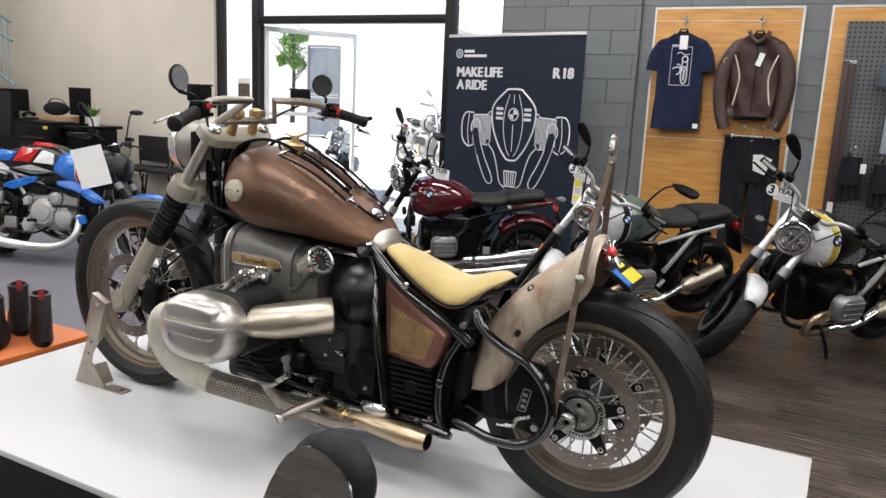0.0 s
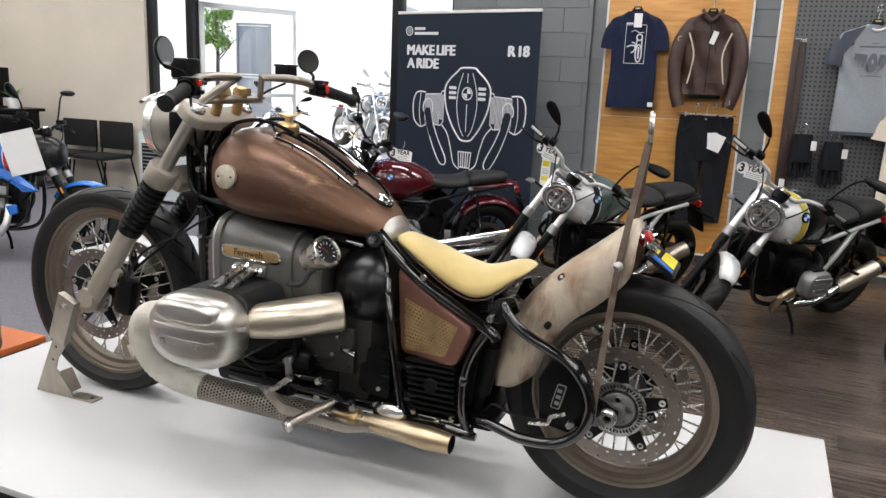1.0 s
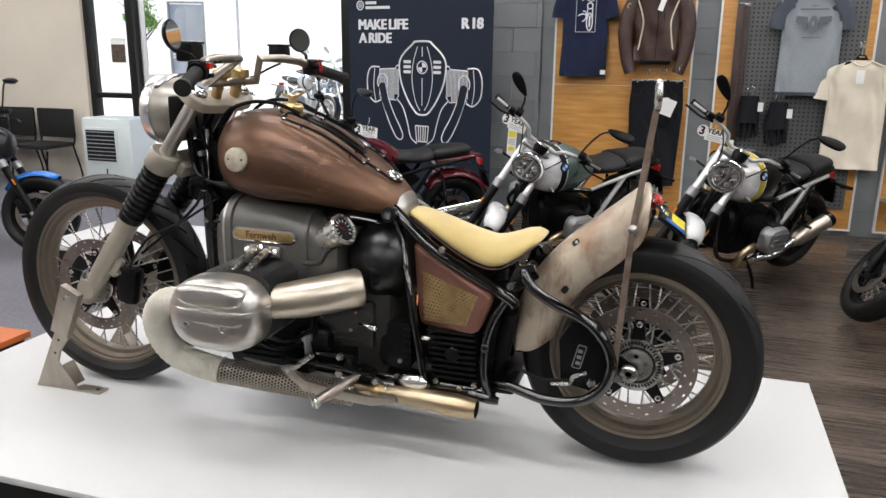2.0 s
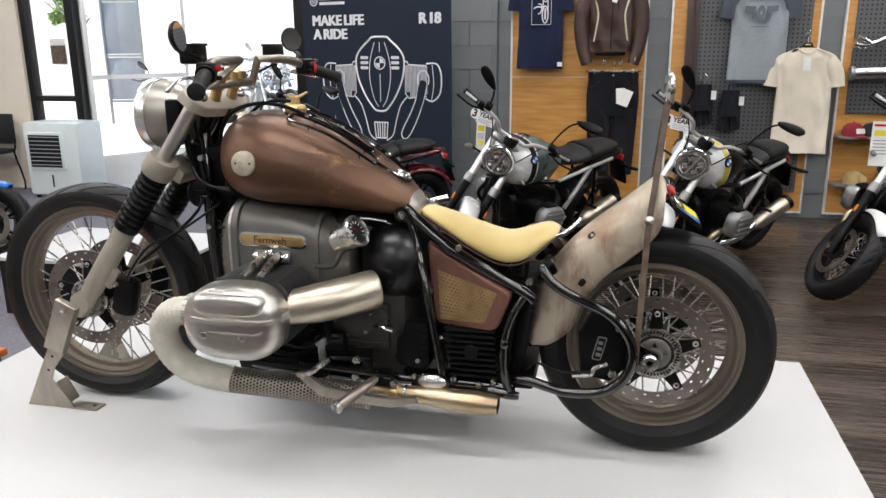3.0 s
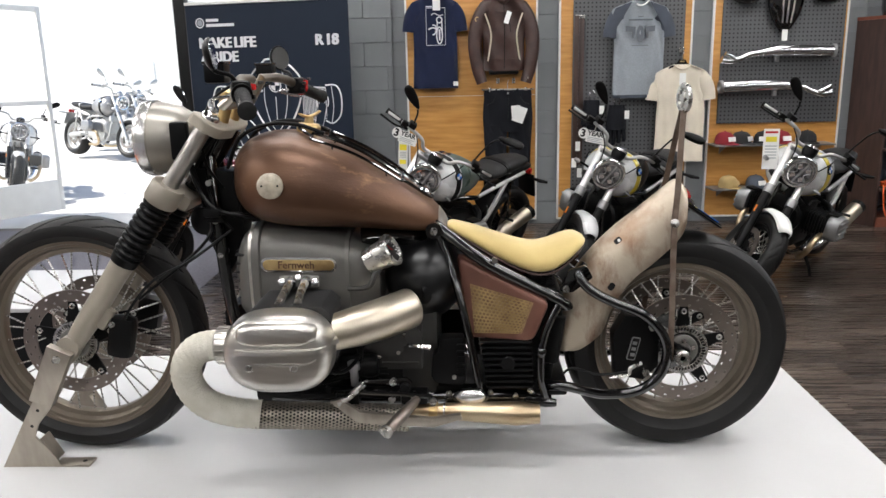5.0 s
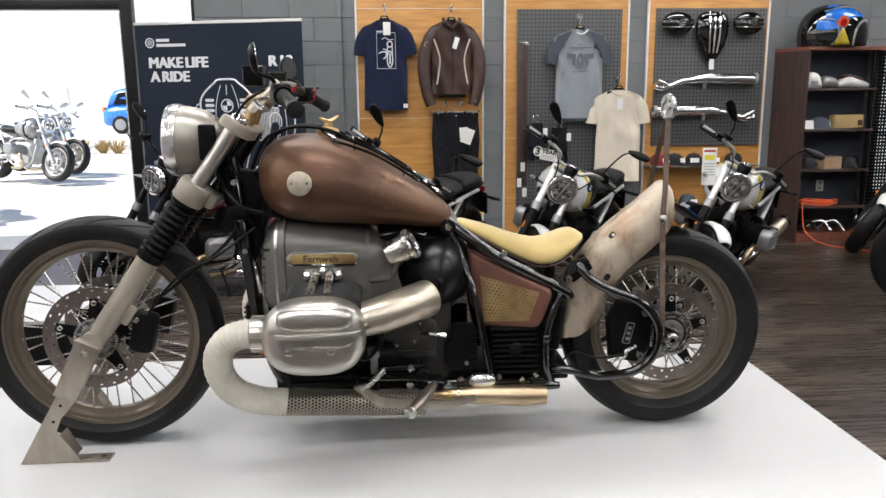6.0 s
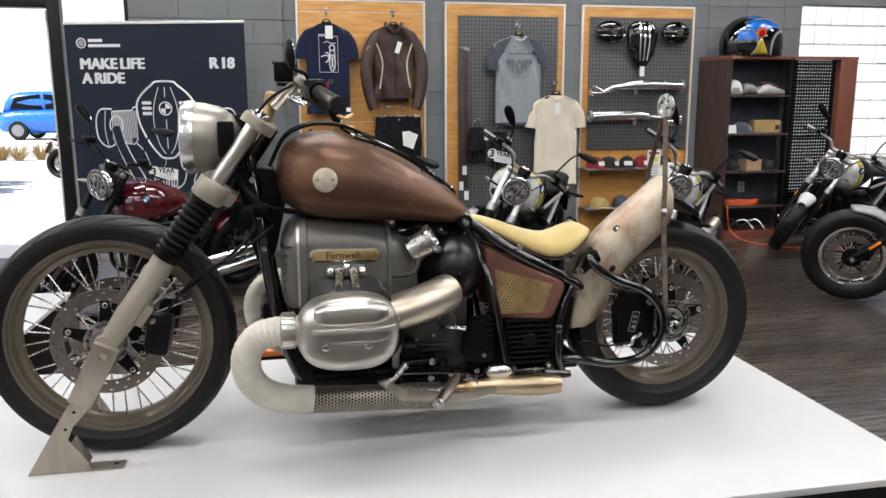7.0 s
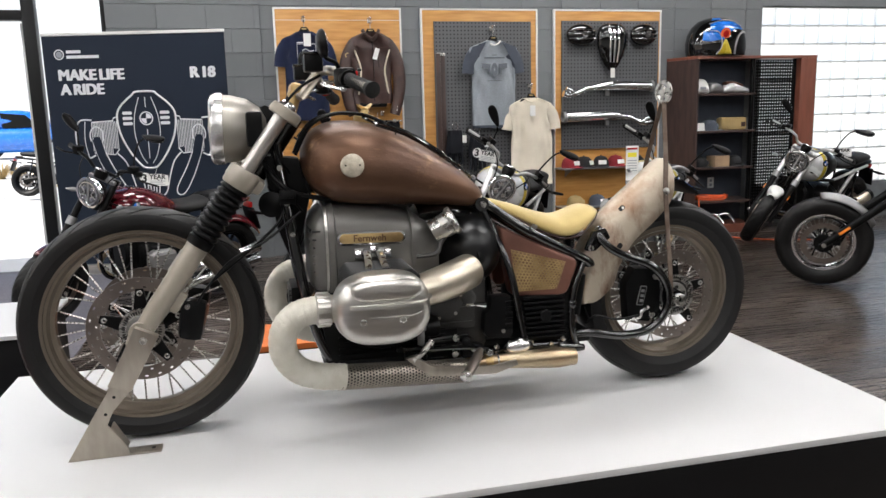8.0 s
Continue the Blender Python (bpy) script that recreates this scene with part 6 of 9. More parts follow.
def simple_wheel(name, bike, c, R, width, rim, m, label, disc=0.15, wire=False, rimmat="satin"):
    wh = part(name, tyre_mesh(R, width, rim, 200, 26, 0.004, 1.3, 0.1, 0.2), M["rubber"], bike, label, angle=50)
    wh.matrix_basis = m @ Matrix.Translation(c)
    part("rim", rim_mesh(rim, width, seg=48), M[rimmat], wh)
    part("hub", lathe([(0.012, -0.07), (0.045, -0.07), (0.03, -0.03), (0.03, 0.03), (0.045, 0.07), (0.012, 0.07)], WHEEL_AXIS, 20), M["blackcast"], wh)
    if wire:
        for i in range(32):
            q, s = 2 * math.pi * i / 32, 1 if i % 2 else -1
            spoke(wh, (0.042 * math.cos(q + 0.5), s * 0.055, 0.042 * math.sin(q + 0.5)), ((rim - 0.03) * math.cos(q), 0, (rim - 0.03) * math.sin(q)), 1.1)
    else:
        for i in range(10):
            q = 2 * math.pi * (i // 2) / 5 + (0.17 if i % 2 else -0.17)
            part("wheel_spoke", tube([(0.035 * math.cos(q), 0, 0.035 * math.sin(q)), ((rim - 0.03) * math.cos(q), 0, (rim - 0.03) * math.sin(q))], [0.016, 0.011], 8), M[rimmat], wh)
    for s in (-1, 1):
        part("brake_disc", lathe([(disc - 0.04, -0.003), (disc, -0.003), (disc, 0.003), (disc - 0.04, 0.003)], Matrix.Translation((0, s * 0.075, 0)) @ WHEEL_AXIS, 36, closed=True), M["disc"], wh)
        part("disc_carrier", lathe([(0.03, -0.003), (0.07, -0.003), (0.07, 0.003), (0.03, 0.003)], Matrix.Translation((0, s * 0.075, 0)) @ WHEEL_AXIS, 20, closed=True), M["blackcast"], wh)
        for k in range(5):
            q = k * 2 * math.pi / 5
            part("carrier_arm", tube([(0.065 * math.cos(q), s * 0.075, 0.065 * math.sin(q)), ((disc - 0.035) * math.cos(q + 0.3), s * 0.075, (disc - 0.035) * math.sin(q + 0.3))], 0.007, 6), M["blackcast"], wh)
    return wh


def roadster(x, y, rz, lean, steer, label, tank="silverpaint", side="greenpaint", stripe="blackpanel", fender="silverpaint", fork="forksilver", bars="framesilver", frame_m="framesilver",
             axle_x=-0.31, rf=0.3, head_z=0.862, wire=False, tail="satin", folded=True, rim="satin", cruiser=False, size=1.0, near=False, boxer=True, group="motorcycles on the showroom floor", out=False):
    e = thing("motorcycle", label=label, category="motorcycle", group=group)
    e.matrix_basis = pose(x, y, 0.004 + 0.09 * math.sin(radians(abs(lean))), lean, 0, rz) @ Matrix.Diagonal((size, size, size, 1))
    head = Vector((0.1, 0, head_z - 0.02))
    axle = Vector((axle_x, 0, rf))
    up = (Vector((0.16, 0, head_z + 0.12)) - (axle + Vector((0.04, 0, 0)))).normalized()
    S = Matrix.Translation(head) @ Matrix.Rotation(radians(steer), 4, up) @ Matrix.Translation(-head)

    def st(name, bm, mt, lab="", angle=38, parent=None):
        ob = part(name, bm, M[mt], parent or e, lab, angle)
        if parent is None:
            ob.matrix_basis = S
        return ob

    # front end
    simple_wheel("front_wheel", e, axle, rf, 0.125 if not cruiser else 0.15, rf - 0.085 if not cruiser else rf - 0.125, S, "black front wheel", 0.16, wire, rim)
    for s in (-1, 1):
        v = s * (0.1 if not cruiser else 0.115)
        a0 = axle + Vector((0.0, v, 0))
        top = a0 + up * ((head_z + 0.1 - rf) / up.z)
        mid = a0.lerp(top, 0.55)
        st("fork_leg", tube([a0 - up * 0.03, a0 + up * 0.06, mid], [0.022, 0.028, 0.03], 14), "satin", "black lower fork leg")
        st("fork_tube", cyl(mid, top, 0.0245, seg=14), fork if not cruiser else "black")
        st("fork_guard", lathe([(0.025, 0), (0.034, 0), (0.034, 0.06), (0.025, 0.06)], axis_m(a0.lerp(top, 0.52), up), 16), "castgrey" if not cruiser else "black")
        st("brake_caliper", box((0, 0, 0), (0.06, 0.05, 0.11), 0.014, Matrix.Translation(a0 + Vector((0.085, -s * 0.012, 0.05)))), "satin")
        st("fork_reflector", box((0, 0, 0), (0.012 if not cruiser else 0.02, 0.012, 0.05 if not cruiser else 0.09), 0.004, Matrix.Translation(a0.lerp(top, 0.36 if not cruiser else 0.17) + Vector((-0.012, s * 0.028, 0))) @ Matrix.Rotation(math.atan2(up.x, up.z), 4, "Y")), "orange", "amber reflector")
        ind = Vector((0.06, s * 0.2, head_z - 0.06))
        st("indicator_stalk", tube([(0.06, s * 0.1, head_z - 0.06), ind], 0.008, 8), "satin")
        st("indicator", tube([ind, ind + Vector((-0.03, s * 0.02, 0.004)), ind + Vector((-0.07, s * 0.045, 0.01))], [0.018, 0.022, 0.006], 10, flat=0.7), "castgrey" if not out else "satin", "smoked indicator")
        st("handlebar", tube([(0.11, 0, head_z + 0.13), (0.105, s * 0.10, head_z + 0.135), (0.085, s * 0.15, head_z + 0.19), (0.11, s * 0.26, head_z + 0.205), (0.175, s * 0.42, head_z + 0.195)], 0.0125, 10, 5), bars)
        st("grip", lathe([(0.0, 0), (0.017, 0), (0.019, 0.01), (0.017, 0.02), (0.018, 0.12), (0.021, 0.128), (0.0, 0.13)], axis_m((0.135, s * 0.315, head_z + 0.20), (0.07, s * 0.15, -0.008)), 12), "gripr", "black grip")
        st("switch_housing", box((0.125, s * 0.29, head_z + 0.2), (0.045, 0.06, 0.05), 0.012), "satin")
        st("lever", tube([(0.085, s * 0.30, head_z + 0.19), (0.065, s * 0.36, head_z + 0.185), (0.10, s * 0.47, head_z + 0.18)], 0.007, 8, 4), "satin")
        st("reservoir", box((0.09, s * 0.255, head_z + 0.24), (0.07, 0.05, 0.035), 0.008), "satin")
        if folded and s < 0:
            pts = [(0.115, s * 0.24, head_z + 0.21), (0.105, s * 0.24, head_z + 0.33), (0.11, s * 0.26, head_z + 0.43), (0.12, s * 0.30, head_z + 0.475)]
            mm = Matrix.Translation((0.12, s * 0.375, head_z + 0.50)) @ Matrix.Rotation(radians(-lean), 4, "X") @ Matrix.Rotation(radians(72), 4, "Y") @ Matrix.Diagonal((0.9, 0.85, 0.75, 1))
        else:
            pts = [(0.10, s * 0.24, head_z + 0.21), (0.09, s * 0.26, head_z + 0.28), (0.095, s * 0.27, head_z + 0.32), (0.10, s * 0.285, head_z + 0.345)]
            mm = Matrix.Translation((0.105, s * 0.362, head_z + 0.398)) @ Matrix.Rotation(radians(s * 30), 4, "X") @ Matrix.Diagonal((0.9, 0.82, 0.66, 1))
        if near and s > 0:
            pts = [(0.10, 0.24, head_z + 0.21), (0.09, 0.265, head_z + 0.31), (0.08, 0.305, head_z + 0.38), (0.08, 0.33, head_z + 0.46)]
            mm = Matrix.Translation((0.121, 0.325, 1.266)) @ Matrix.Rotation(radians(-4), 4, "X") @ Matrix(((0, 0.50, -0.866, 0), (-1, 0, 0, 0), (0, 0.866, 0.50, 0), (0, 0, 0, 1))) @ Matrix.Diagonal((1.0, 0.60, 0.72, 1))
        st("mirror_stem", tube(pts, 0.0065, 8, 4), "satin")
        shell = bmesh.new()
        # mirror head: a flattened tapered drop along local y
        sec = []
        for h, w2 in smooth_rows([(-0.115, 0.006), (-0.108, 0.014), (-0.085, 0.026), (-0.045, 0.041), (0.0, 0.0495), (0.045, 0.0505), (0.08, 0.040), (0.096, 0.022), (0.10, 0.005)], 3):
            w2 = max(w2, 0.003)
            sec.append([(0.018 * math.cos(q) * (w2 / 0.05) ** 0.5, h * s, w2 * math.sin(q)) for q in [2 * math.pi * i / 20 for i in range(20)]])
        skin(shell, sec)
        mir = st("mirror", shell, "satin" if not near else "gripr", "black mirror housing")
        mir.matrix_basis = S @ mm
        gsec = []
        for h, w2 in ((-0.094, 0.010), (-0.085, 0.019), (-0.06, 0.030), (-0.03, 0.039), (0.0, 0.0435), (0.03, 0.045), (0.05, 0.0435), (0.07, 0.037), (0.082, 0.027), (0.089, 0.012)):
            gsec.append([(0.0185 + 0.002 * (q < 2), h * s, w2 * (1 if q in (0, 3) else -1)) for q in range(4)])
        part("mirror_glass", skin(bmesh.new(), gsec), M["mirrorface"], mir)
    # headlight
    hm = axis_m((-0.035, 0, head_z), (-1, 0, -0.05))
    if boxer and not cruiser:
        hl = st("headlight", lathe([(0.0, -0.12), (0.05, -0.115), (0.08, -0.07), (0.088, -0.01), (0.0, -0.01)], hm, 28), "satin", "round headlight with chrome ring")
        part("headlight_ring", lathe([(0.092, -0.03), (0.112, -0.026), (0.115, 0.0), (0.109, 0.012), (0.097, 0.009), (0.096, -0.01)], hm, 36, closed=True), M["chrome"], hl)
        part("headlight_glass", lathe([(0.0, 0.012), (0.04, 0.01), (0.097, 0.002), (0.097, -0.006), (0.0, -0.006)], hm, 28), M["lensdark"], hl)
        part("lens_ring", lathe([(0.074, 0.006), (0.083, 0.006), (0.083, 0.014), (0.076, 0.016)], hm, 32, closed=True), M["chrome"], hl)
        for k in range(4):
            part("lens_facet", box((0.050, 0, 0.010), (0.034, 0.030, 0.008), 0.003, hm @ Matrix.Rotation(radians(45 + 90 * k), 4, "Z")), M["chrome"], hl)
        part("lens_bar", box((0, 0, 0.013), (0.012, 0.15, 0.006), 0.002, hm), M["castgrey"], hl)
        for k in (-1, 1):
            part("lens_bar", tube([(k * 0.062, 0.03 * k, 0.010), (k * 0.03, 0.0, 0.014), (k * 0.062, -0.03 * k, 0.010)], 0.005, 6, 3), M["castgrey"], hl).matrix_basis = hm
            part("lens_reflector", lathe([(0.0, 0.0), (0.02, 0.0), (0.017, 0.014), (0.0, 0.014)], hm @ pose(k * 0.032, 0, 0), 14), M["blackpanel"], hl)
    elif cruiser:
        for s in (-1, 0, 1):
            hm2 = axis_m((-0.06 if s == 0 else -0.03, s * 0.17, head_z + (0 if s == 0 else -0.04)), (-1, 0, 0))
            r = 0.1 if s == 0 else 0.065
            hl = st("headlight", lathe([(0.0, -0.12), (0.6 * r, -0.11), (0.95 * r, -0.05), (r, 0.0), (0.95 * r, 0.012), (0.0, 0.02)], hm2, 28), "chrome", "chrome headlight")
            part("headlight_glass", lathe([(0.0, 0.03), (0.5 * r, 0.025), (0.88 * r, 0.014), (0.88 * r, 0.006), (0.0, 0.006)], hm2, 24), M["lens"], hl)
        st("windscreen", prism([(-0.17, 0), (0.17, 0), (0.14, 0.2), (0, 0.26), (-0.14, 0.2)], 0.006, Matrix.Translation((0.0, 0, head_z + 0.07)) @ Matrix(((0, 0, 1, 0), (1, 0, 0, 0), (0, 1, 0, 0), (0, 0, 0, 1))) @ Matrix.Rotation(radians(-25), 4, "X")), "glass")
    st("gauge", lathe([(0.0, -0.04), (0.04, -0.035), (0.05, 0.0), (0.048, 0.025), (0.0, 0.025)], axis_m((0.06, 0, head_z + 0.125), (0.45, 0, 1)), 22), "satin", "black gauge pod")
    st("gauge_ring", lathe([(0.04, 0.0), (0.052, 0.0), (0.052, 0.012), (0.04, 0.014)], axis_m((0.07, 0, head_z + 0.147), (0.45, 0, 1)), 22, closed=True), "chrome")
    st("yoke", box((0.1, 0, head_z + 0.085), (0.08, 0.24, 0.03), 0.012), "castgrey")
    st("yoke", box((0.035, 0, head_z - 0.11), (0.08, 0.24, 0.04), 0.012), "satin")
    # front fender
    fr = []
    a0, a1, fw = (35, 118, 0.075) if not cruiser else (22, 96, 0.085)
    for k in range(15):
        q = radians(a0 + (a1 - a0) * k / 14)
        w2 = fw * (0.55 + 0.45 * math.sin(math.pi * k / 14) ** 0.5)
        base = axle + Vector((math.cos(q) * (rf + 0.02), 0, math.sin(q) * (rf + 0.02)))
        n = Vector((math.cos(q), 0, math.sin(q)))
        fr.append([base + Vector((0, w2 * t, 0)) + n * (0.012 * (1 - t * t) - 0.03 * t ** 4) for t in (-1, -0.8, -0.5, 0, 0.5, 0.8, 1)])
    fb = bmesh.new()
    vv = [[fb.verts.new(p) for p in r] for r in fr]
    for r, s in zip(vv, vv[1:]):
        for i in range(6):
            fb.faces.new((r[i], r[i + 1], s[i + 1], s[i]))
    ff = st("front_fender", fb, fender if not cruiser else "castgrey", "", 60)
    ff.modifiers.new("thickness", "SOLIDIFY").thickness = 0.004
    if cruiser:
        for s in (-1, 1):
            st("fender_stay", tube([axle + Vector((0, s * 0.1, 0)), axle + Vector((0.28, s * 0.1, 0.22))], 0.008, 8), "satin")
    # frame and engine
    for s in (-1, 1):
        part("frame_tube", tube([(0.14, s * 0.03, head_z - 0.02), (0.3, s * 0.07, 0.66), (0.62, s * 0.12, 0.62), (0.72, s * 0.13, 0.50), (0.68, s * 0.12, 0.34)], 0.018, 10, 5), M["black"], e)
        part("frame_tube", tube([(0.12, s * 0.03, head_z - 0.14), (0.10, s * 0.08, 0.50), (0.16, s * 0.11, 0.26), (0.45, s * 0.12, 0.2), (0.68, s * 0.12, 0.28)], 0.016, 10, 5), M["black"], e)
        part("subframe", tube([(0.60, s * 0.13, 0.64), (0.85, s * 0.14, 0.71), (1.15, s * 0.12, 0.76)], 0.015, 10, 4), M[frame_m], e, "cast subframe tube")
        part("subframe", tube([(0.70, s * 0.14, 0.42), (0.78, s * 0.15, 0.55), (0.90, s * 0.14, 0.72)], 0.018, 10, 4), M[frame_m], e)
        part("subframe", tube([(0.72, s * 0.15, 0.36), (0.66, s * 0.16, 0.28), (0.74, s * 0.17, 0.26)], 0.014, 8, 4), M[frame_m], e)
        part("shock", tube([(1.05, s * 0.12, 0.36), (0.98, s * 0.12, 0.70)], 0.012, 8), M["black"], e)
        if boxer:
            cy = part("cylinder", box((0.37, s * 0.205, 0.46), (0.15, 0.16, 0.14), 0.02), M["blackcast"], e, "finned boxer cylinder")
            for k in range(7):
                part("fin", box((0.37, s * (0.15 + 0.02 * k), 0.46), (0.185, 0.006, 0.17), 0.012, seg=1), M["blackcast"], cy)
            vc = []
            for d, k in ((0.29, 0.94), (0.31, 1.0), (0.345, 1.0), (0.37, 0.9), (0.38, 0.7)):
                vc.append([(0.365 + 0.11 * k * math.copysign(abs(math.cos(q)) ** 0.6, math.cos(q)), s * d, 0.46 + 0.09 * k * math.copysign(abs(math.sin(q)) ** 0.6, math.sin(q))) for q in [2 * math.pi * i / 24 for i in range(24)]])
            hd = part("cylinder_head", skin(bmesh.new(), vc), M["castgrey" if not cruiser else "chrome"], e, "ribbed cast cylinder head cover")
            for k in range(4):
                part("head_rib", box((0.365, s * 0.378, 0.405 + k * 0.036), (0.16, 0.016, 0.012), 0.004), M["castgrey"], hd)
            part("exhaust_header", tube([(0.30, s * 0.27, 0.40), (0.21, s * 0.268, 0.37), (0.18, s * 0.25, 0.29), (0.24, s * 0.2, 0.22), (0.38, s * 0.15, 0.18), (0.6, s * 0.12, 0.18)], 0.021, 12, 6), M["goldpipe"], e, "heat-tinted exhaust header")
        part("foot_peg", cyl((0.62, s * 0.15, 0.33), (0.63, s * 0.28, 0.33), 0.014, seg=10), M["satin"], e)
        ri = Vector((1.33, s * 0.17, 0.68))
        part("indicator", tube([ri - Vector((0, s * 0.12, 0)), ri, ri + Vector((0.03, s * 0.05, 0))], [0.008, 0.016, 0.01], 8), M["satin"], e)
    part("engine_block", box((0.40, 0, 0.42), (0.36, 0.24, 0.34), 0.05), M["blackcast"], e, "black engine block")
    part("engine_front", lathe([(0.0, 0.0), (0.11, 0.0), (0.13, -0.02), (0.13, -0.06), (0.0, -0.06)], axis_m((0.195, 0, 0.47), (-1, 0, 0)), 26), M["satin"], e)
    part("gearbox", box((0.62, 0, 0.40), (0.24, 0.24, 0.24), 0.04), M["blackcast"], e)
    part("oil_cooler", box((0.12, 0, 0.60), (0.05, 0.2, 0.09), 0.008), M["blackcast"], e)
    part("swing_arm", tube([(0.72, 0.11, 0.36), (0.95, 0.13, 0.33), (1.13, 0.12, 0.31)], [0.035, 0.04, 0.045], 12, 4), M["satin"], e)
    rw = simple_wheel("rear_wheel", e, Vector((1.13, 0, 0.31)), 0.31, 0.18, 0.215, Matrix.Identity(4), "black rear wheel", 0.13, wire, rim)
    # tank in its two colours
    T = [(0.095, 0.82, 0.76, 0.05), (0.11, 0.89, 0.69, 0.13), (0.17, 0.94, 0.645, 0.19), (0.26, 0.96, 0.63, 0.215), (0.36, 0.955, 0.635, 0.205), (0.46, 0.93, 0.66, 0.175), (0.55, 0.89, 0.69, 0.14), (0.62, 0.84, 0.72, 0.10)]
    def tank_at(u, d=0.0):
        c = [float(np.interp(u, [t[0] for t in T], [t[k] for t in T])) for k in (1, 2, 3)]
        return (u, c[0] + d, c[1] - d, c[2] + d)

    tk = part("fuel_tank", loft([t for t in T if t[0] <= 0.22] + [tank_at(0.262)]), M[tank], e, "painted fuel tank", 60)
    part("tank_rear", loft([tank_at(0.25)] + T[4:]), M[side], tk, "", 60)
    part("tank_stripe", skin(bmesh.new(), [egg(*tank_at(0.226, 0.004)), egg(*tank_at(0.245, 0.0045)), egg(*tank_at(0.262, 0.004))]), M[stripe], tk, "", 60)
    if side != tank:
        part("tank_stripe", skin(bmesh.new(), [egg(*tank_at(0.266, 0.003)), egg(*tank_at(0.274, 0.003))]), M["line"], tk, "", 60)
    part("filler_cap", lathe([(0.0, 0), (0.045, 0), (0.045, 0.012), (0.0, 0.016)], axis_m((0.3, 0, 0.955), (0.05, 0, 1)), 24), M["chrome"], tk)
    for s in (-1, 1):
        rm = axis_m((0.238, s * 0.203, 0.862), (-0.12, s, 0.25))
        part("tank_roundel", lathe([(0.0, 0), (0.033, 0), (0.033, 0.006), (0.031, 0.0075), (0.0, 0.0075)], rm, 24), M["blackpanel"], tk, "round black-rimmed emblem")
        for k in range(4):
            part("emblem_quarter", prism([(0, 0)] + [(0.0215 * math.cos(q), 0.0215 * math.sin(q)) for q in [(k + i / 5) * math.pi / 2 for i in range(6)]], 0.0095, rm), M["bluepaint" if k % 2 else "line"], tk)
    # seat and tail
    se = part("seat", loft([(0.56, 0.80, 0.77, 0.06), (0.60, 0.825, 0.74, 0.11), (0.72, 0.82, 0.73, 0.135), (0.84, 0.825, 0.735, 0.14), (0.95, 0.86, 0.75, 0.13), (1.1, 0.87, 0.77, 0.115), (1.22, 0.865, 0.80, 0.09), (1.26, 0.85, 0.83, 0.04)]), M["seatblk"], e, "black stitched seat", 60)
    part("seat_strap", skin(bmesh.new(), [egg(0.90, 0.85, 0.75, 0.142), egg(0.93, 0.86, 0.752, 0.14)]), M["satin"], se)
    part("tail_unit", loft([(0.95, 0.78, 0.70, 0.10), (1.15, 0.80, 0.72, 0.10), (1.30, 0.80, 0.75, 0.07), (1.36, 0.785, 0.77, 0.03)]), M[tail], e, "", 60)
    part("tail_light", box((1.36, 0, 0.72), (0.03, 0.10, 0.05), 0.012), M["red"], e, "red tail light")
    part("plate_holder", box((0, 0, 0), (0.02, 0.16, 0.2), 0.006, Matrix.Translation((1.40, 0, 0.60)) @ Matrix.Rotation(radians(-22), 4, "Y")), M["satin"], e)
    if tail == "winepaint":
        rf2 = bmesh.new()
        rws = []
        for k in range(17):
            q = radians(30 + 110 * k / 16)
            b0 = Vector((1.13 + math.cos(q) * 0.36, 0, 0.31 + math.sin(q) * 0.36))
            n = Vector((math.cos(q), 0, math.sin(q)))
            rws.append([rf2.verts.new(b0 + Vector((0, 0.115 * t, 0)) + n * (-0.05 * t ** 4)) for t in (-1, -0.85, -0.5, 0, 0.5, 0.85, 1)])
        for r, s in zip(rws, rws[1:]):
            for i in range(6):
                rf2.faces.new((r[i], r[i + 1], s[i + 1], s[i]))
        ob = part("rear_fender", rf2, M["winepaint"], e, "wine red rear fender", 60)
        ob.modifiers.new("thickness", "SOLIDIFY").thickness = 0.004
        mm = [(0.55, -0.22, 0.2), (0.8, -0.23, 0.22), (1.3, -0.24, 0.30)]
        part("muffler", tube(mm, [0.03, 0.045, 0.05], 18, 4), M["chrome"], e, "chrome muffler")
        part("muffler", tube([(a, b - 0.0, c + 0.11) for a, b, c in mm], [0.03, 0.042, 0.045], 18, 4), M["chrome"], e, "chrome muffler")
    else:
        part("link_pipe", tube([(0.55, -0.12, 0.18), (0.72, -0.17, 0.22), (0.86, -0.2, 0.33)], 0.026, 12, 5), M["chrome"], e)
        mu = part("muffler", lathe([(0.02, 0.0), (0.034, 0.02), (0.055, 0.06), (0.056, 0.34), (0.05, 0.36), (0.036, 0.365), (0.034, 0.33), (0.0, 0.33)], axis_m((0.84, -0.2, 0.315), (0.88, -0.06, 0.40)), 24), M["nickel"], e, "brushed steel muffler with dark end cap")
        part("end_cap", lathe([(0.04, 0.335), (0.0585, 0.335), (0.0585, 0.375), (0.042, 0.38), (0.04, 0.35)], axis_m((0.84, -0.2, 0.315), (0.88, -0.06, 0.40)), 24, closed=True), M["satin"], mu)
        part("hugger", tube([(0.86, 0, 0.52), (0.96, 0, 0.63), (1.12, 0, 0.665)], [0.07, 0.085, 0.07], 14, 4, flat=0.2), M["satin"], e)
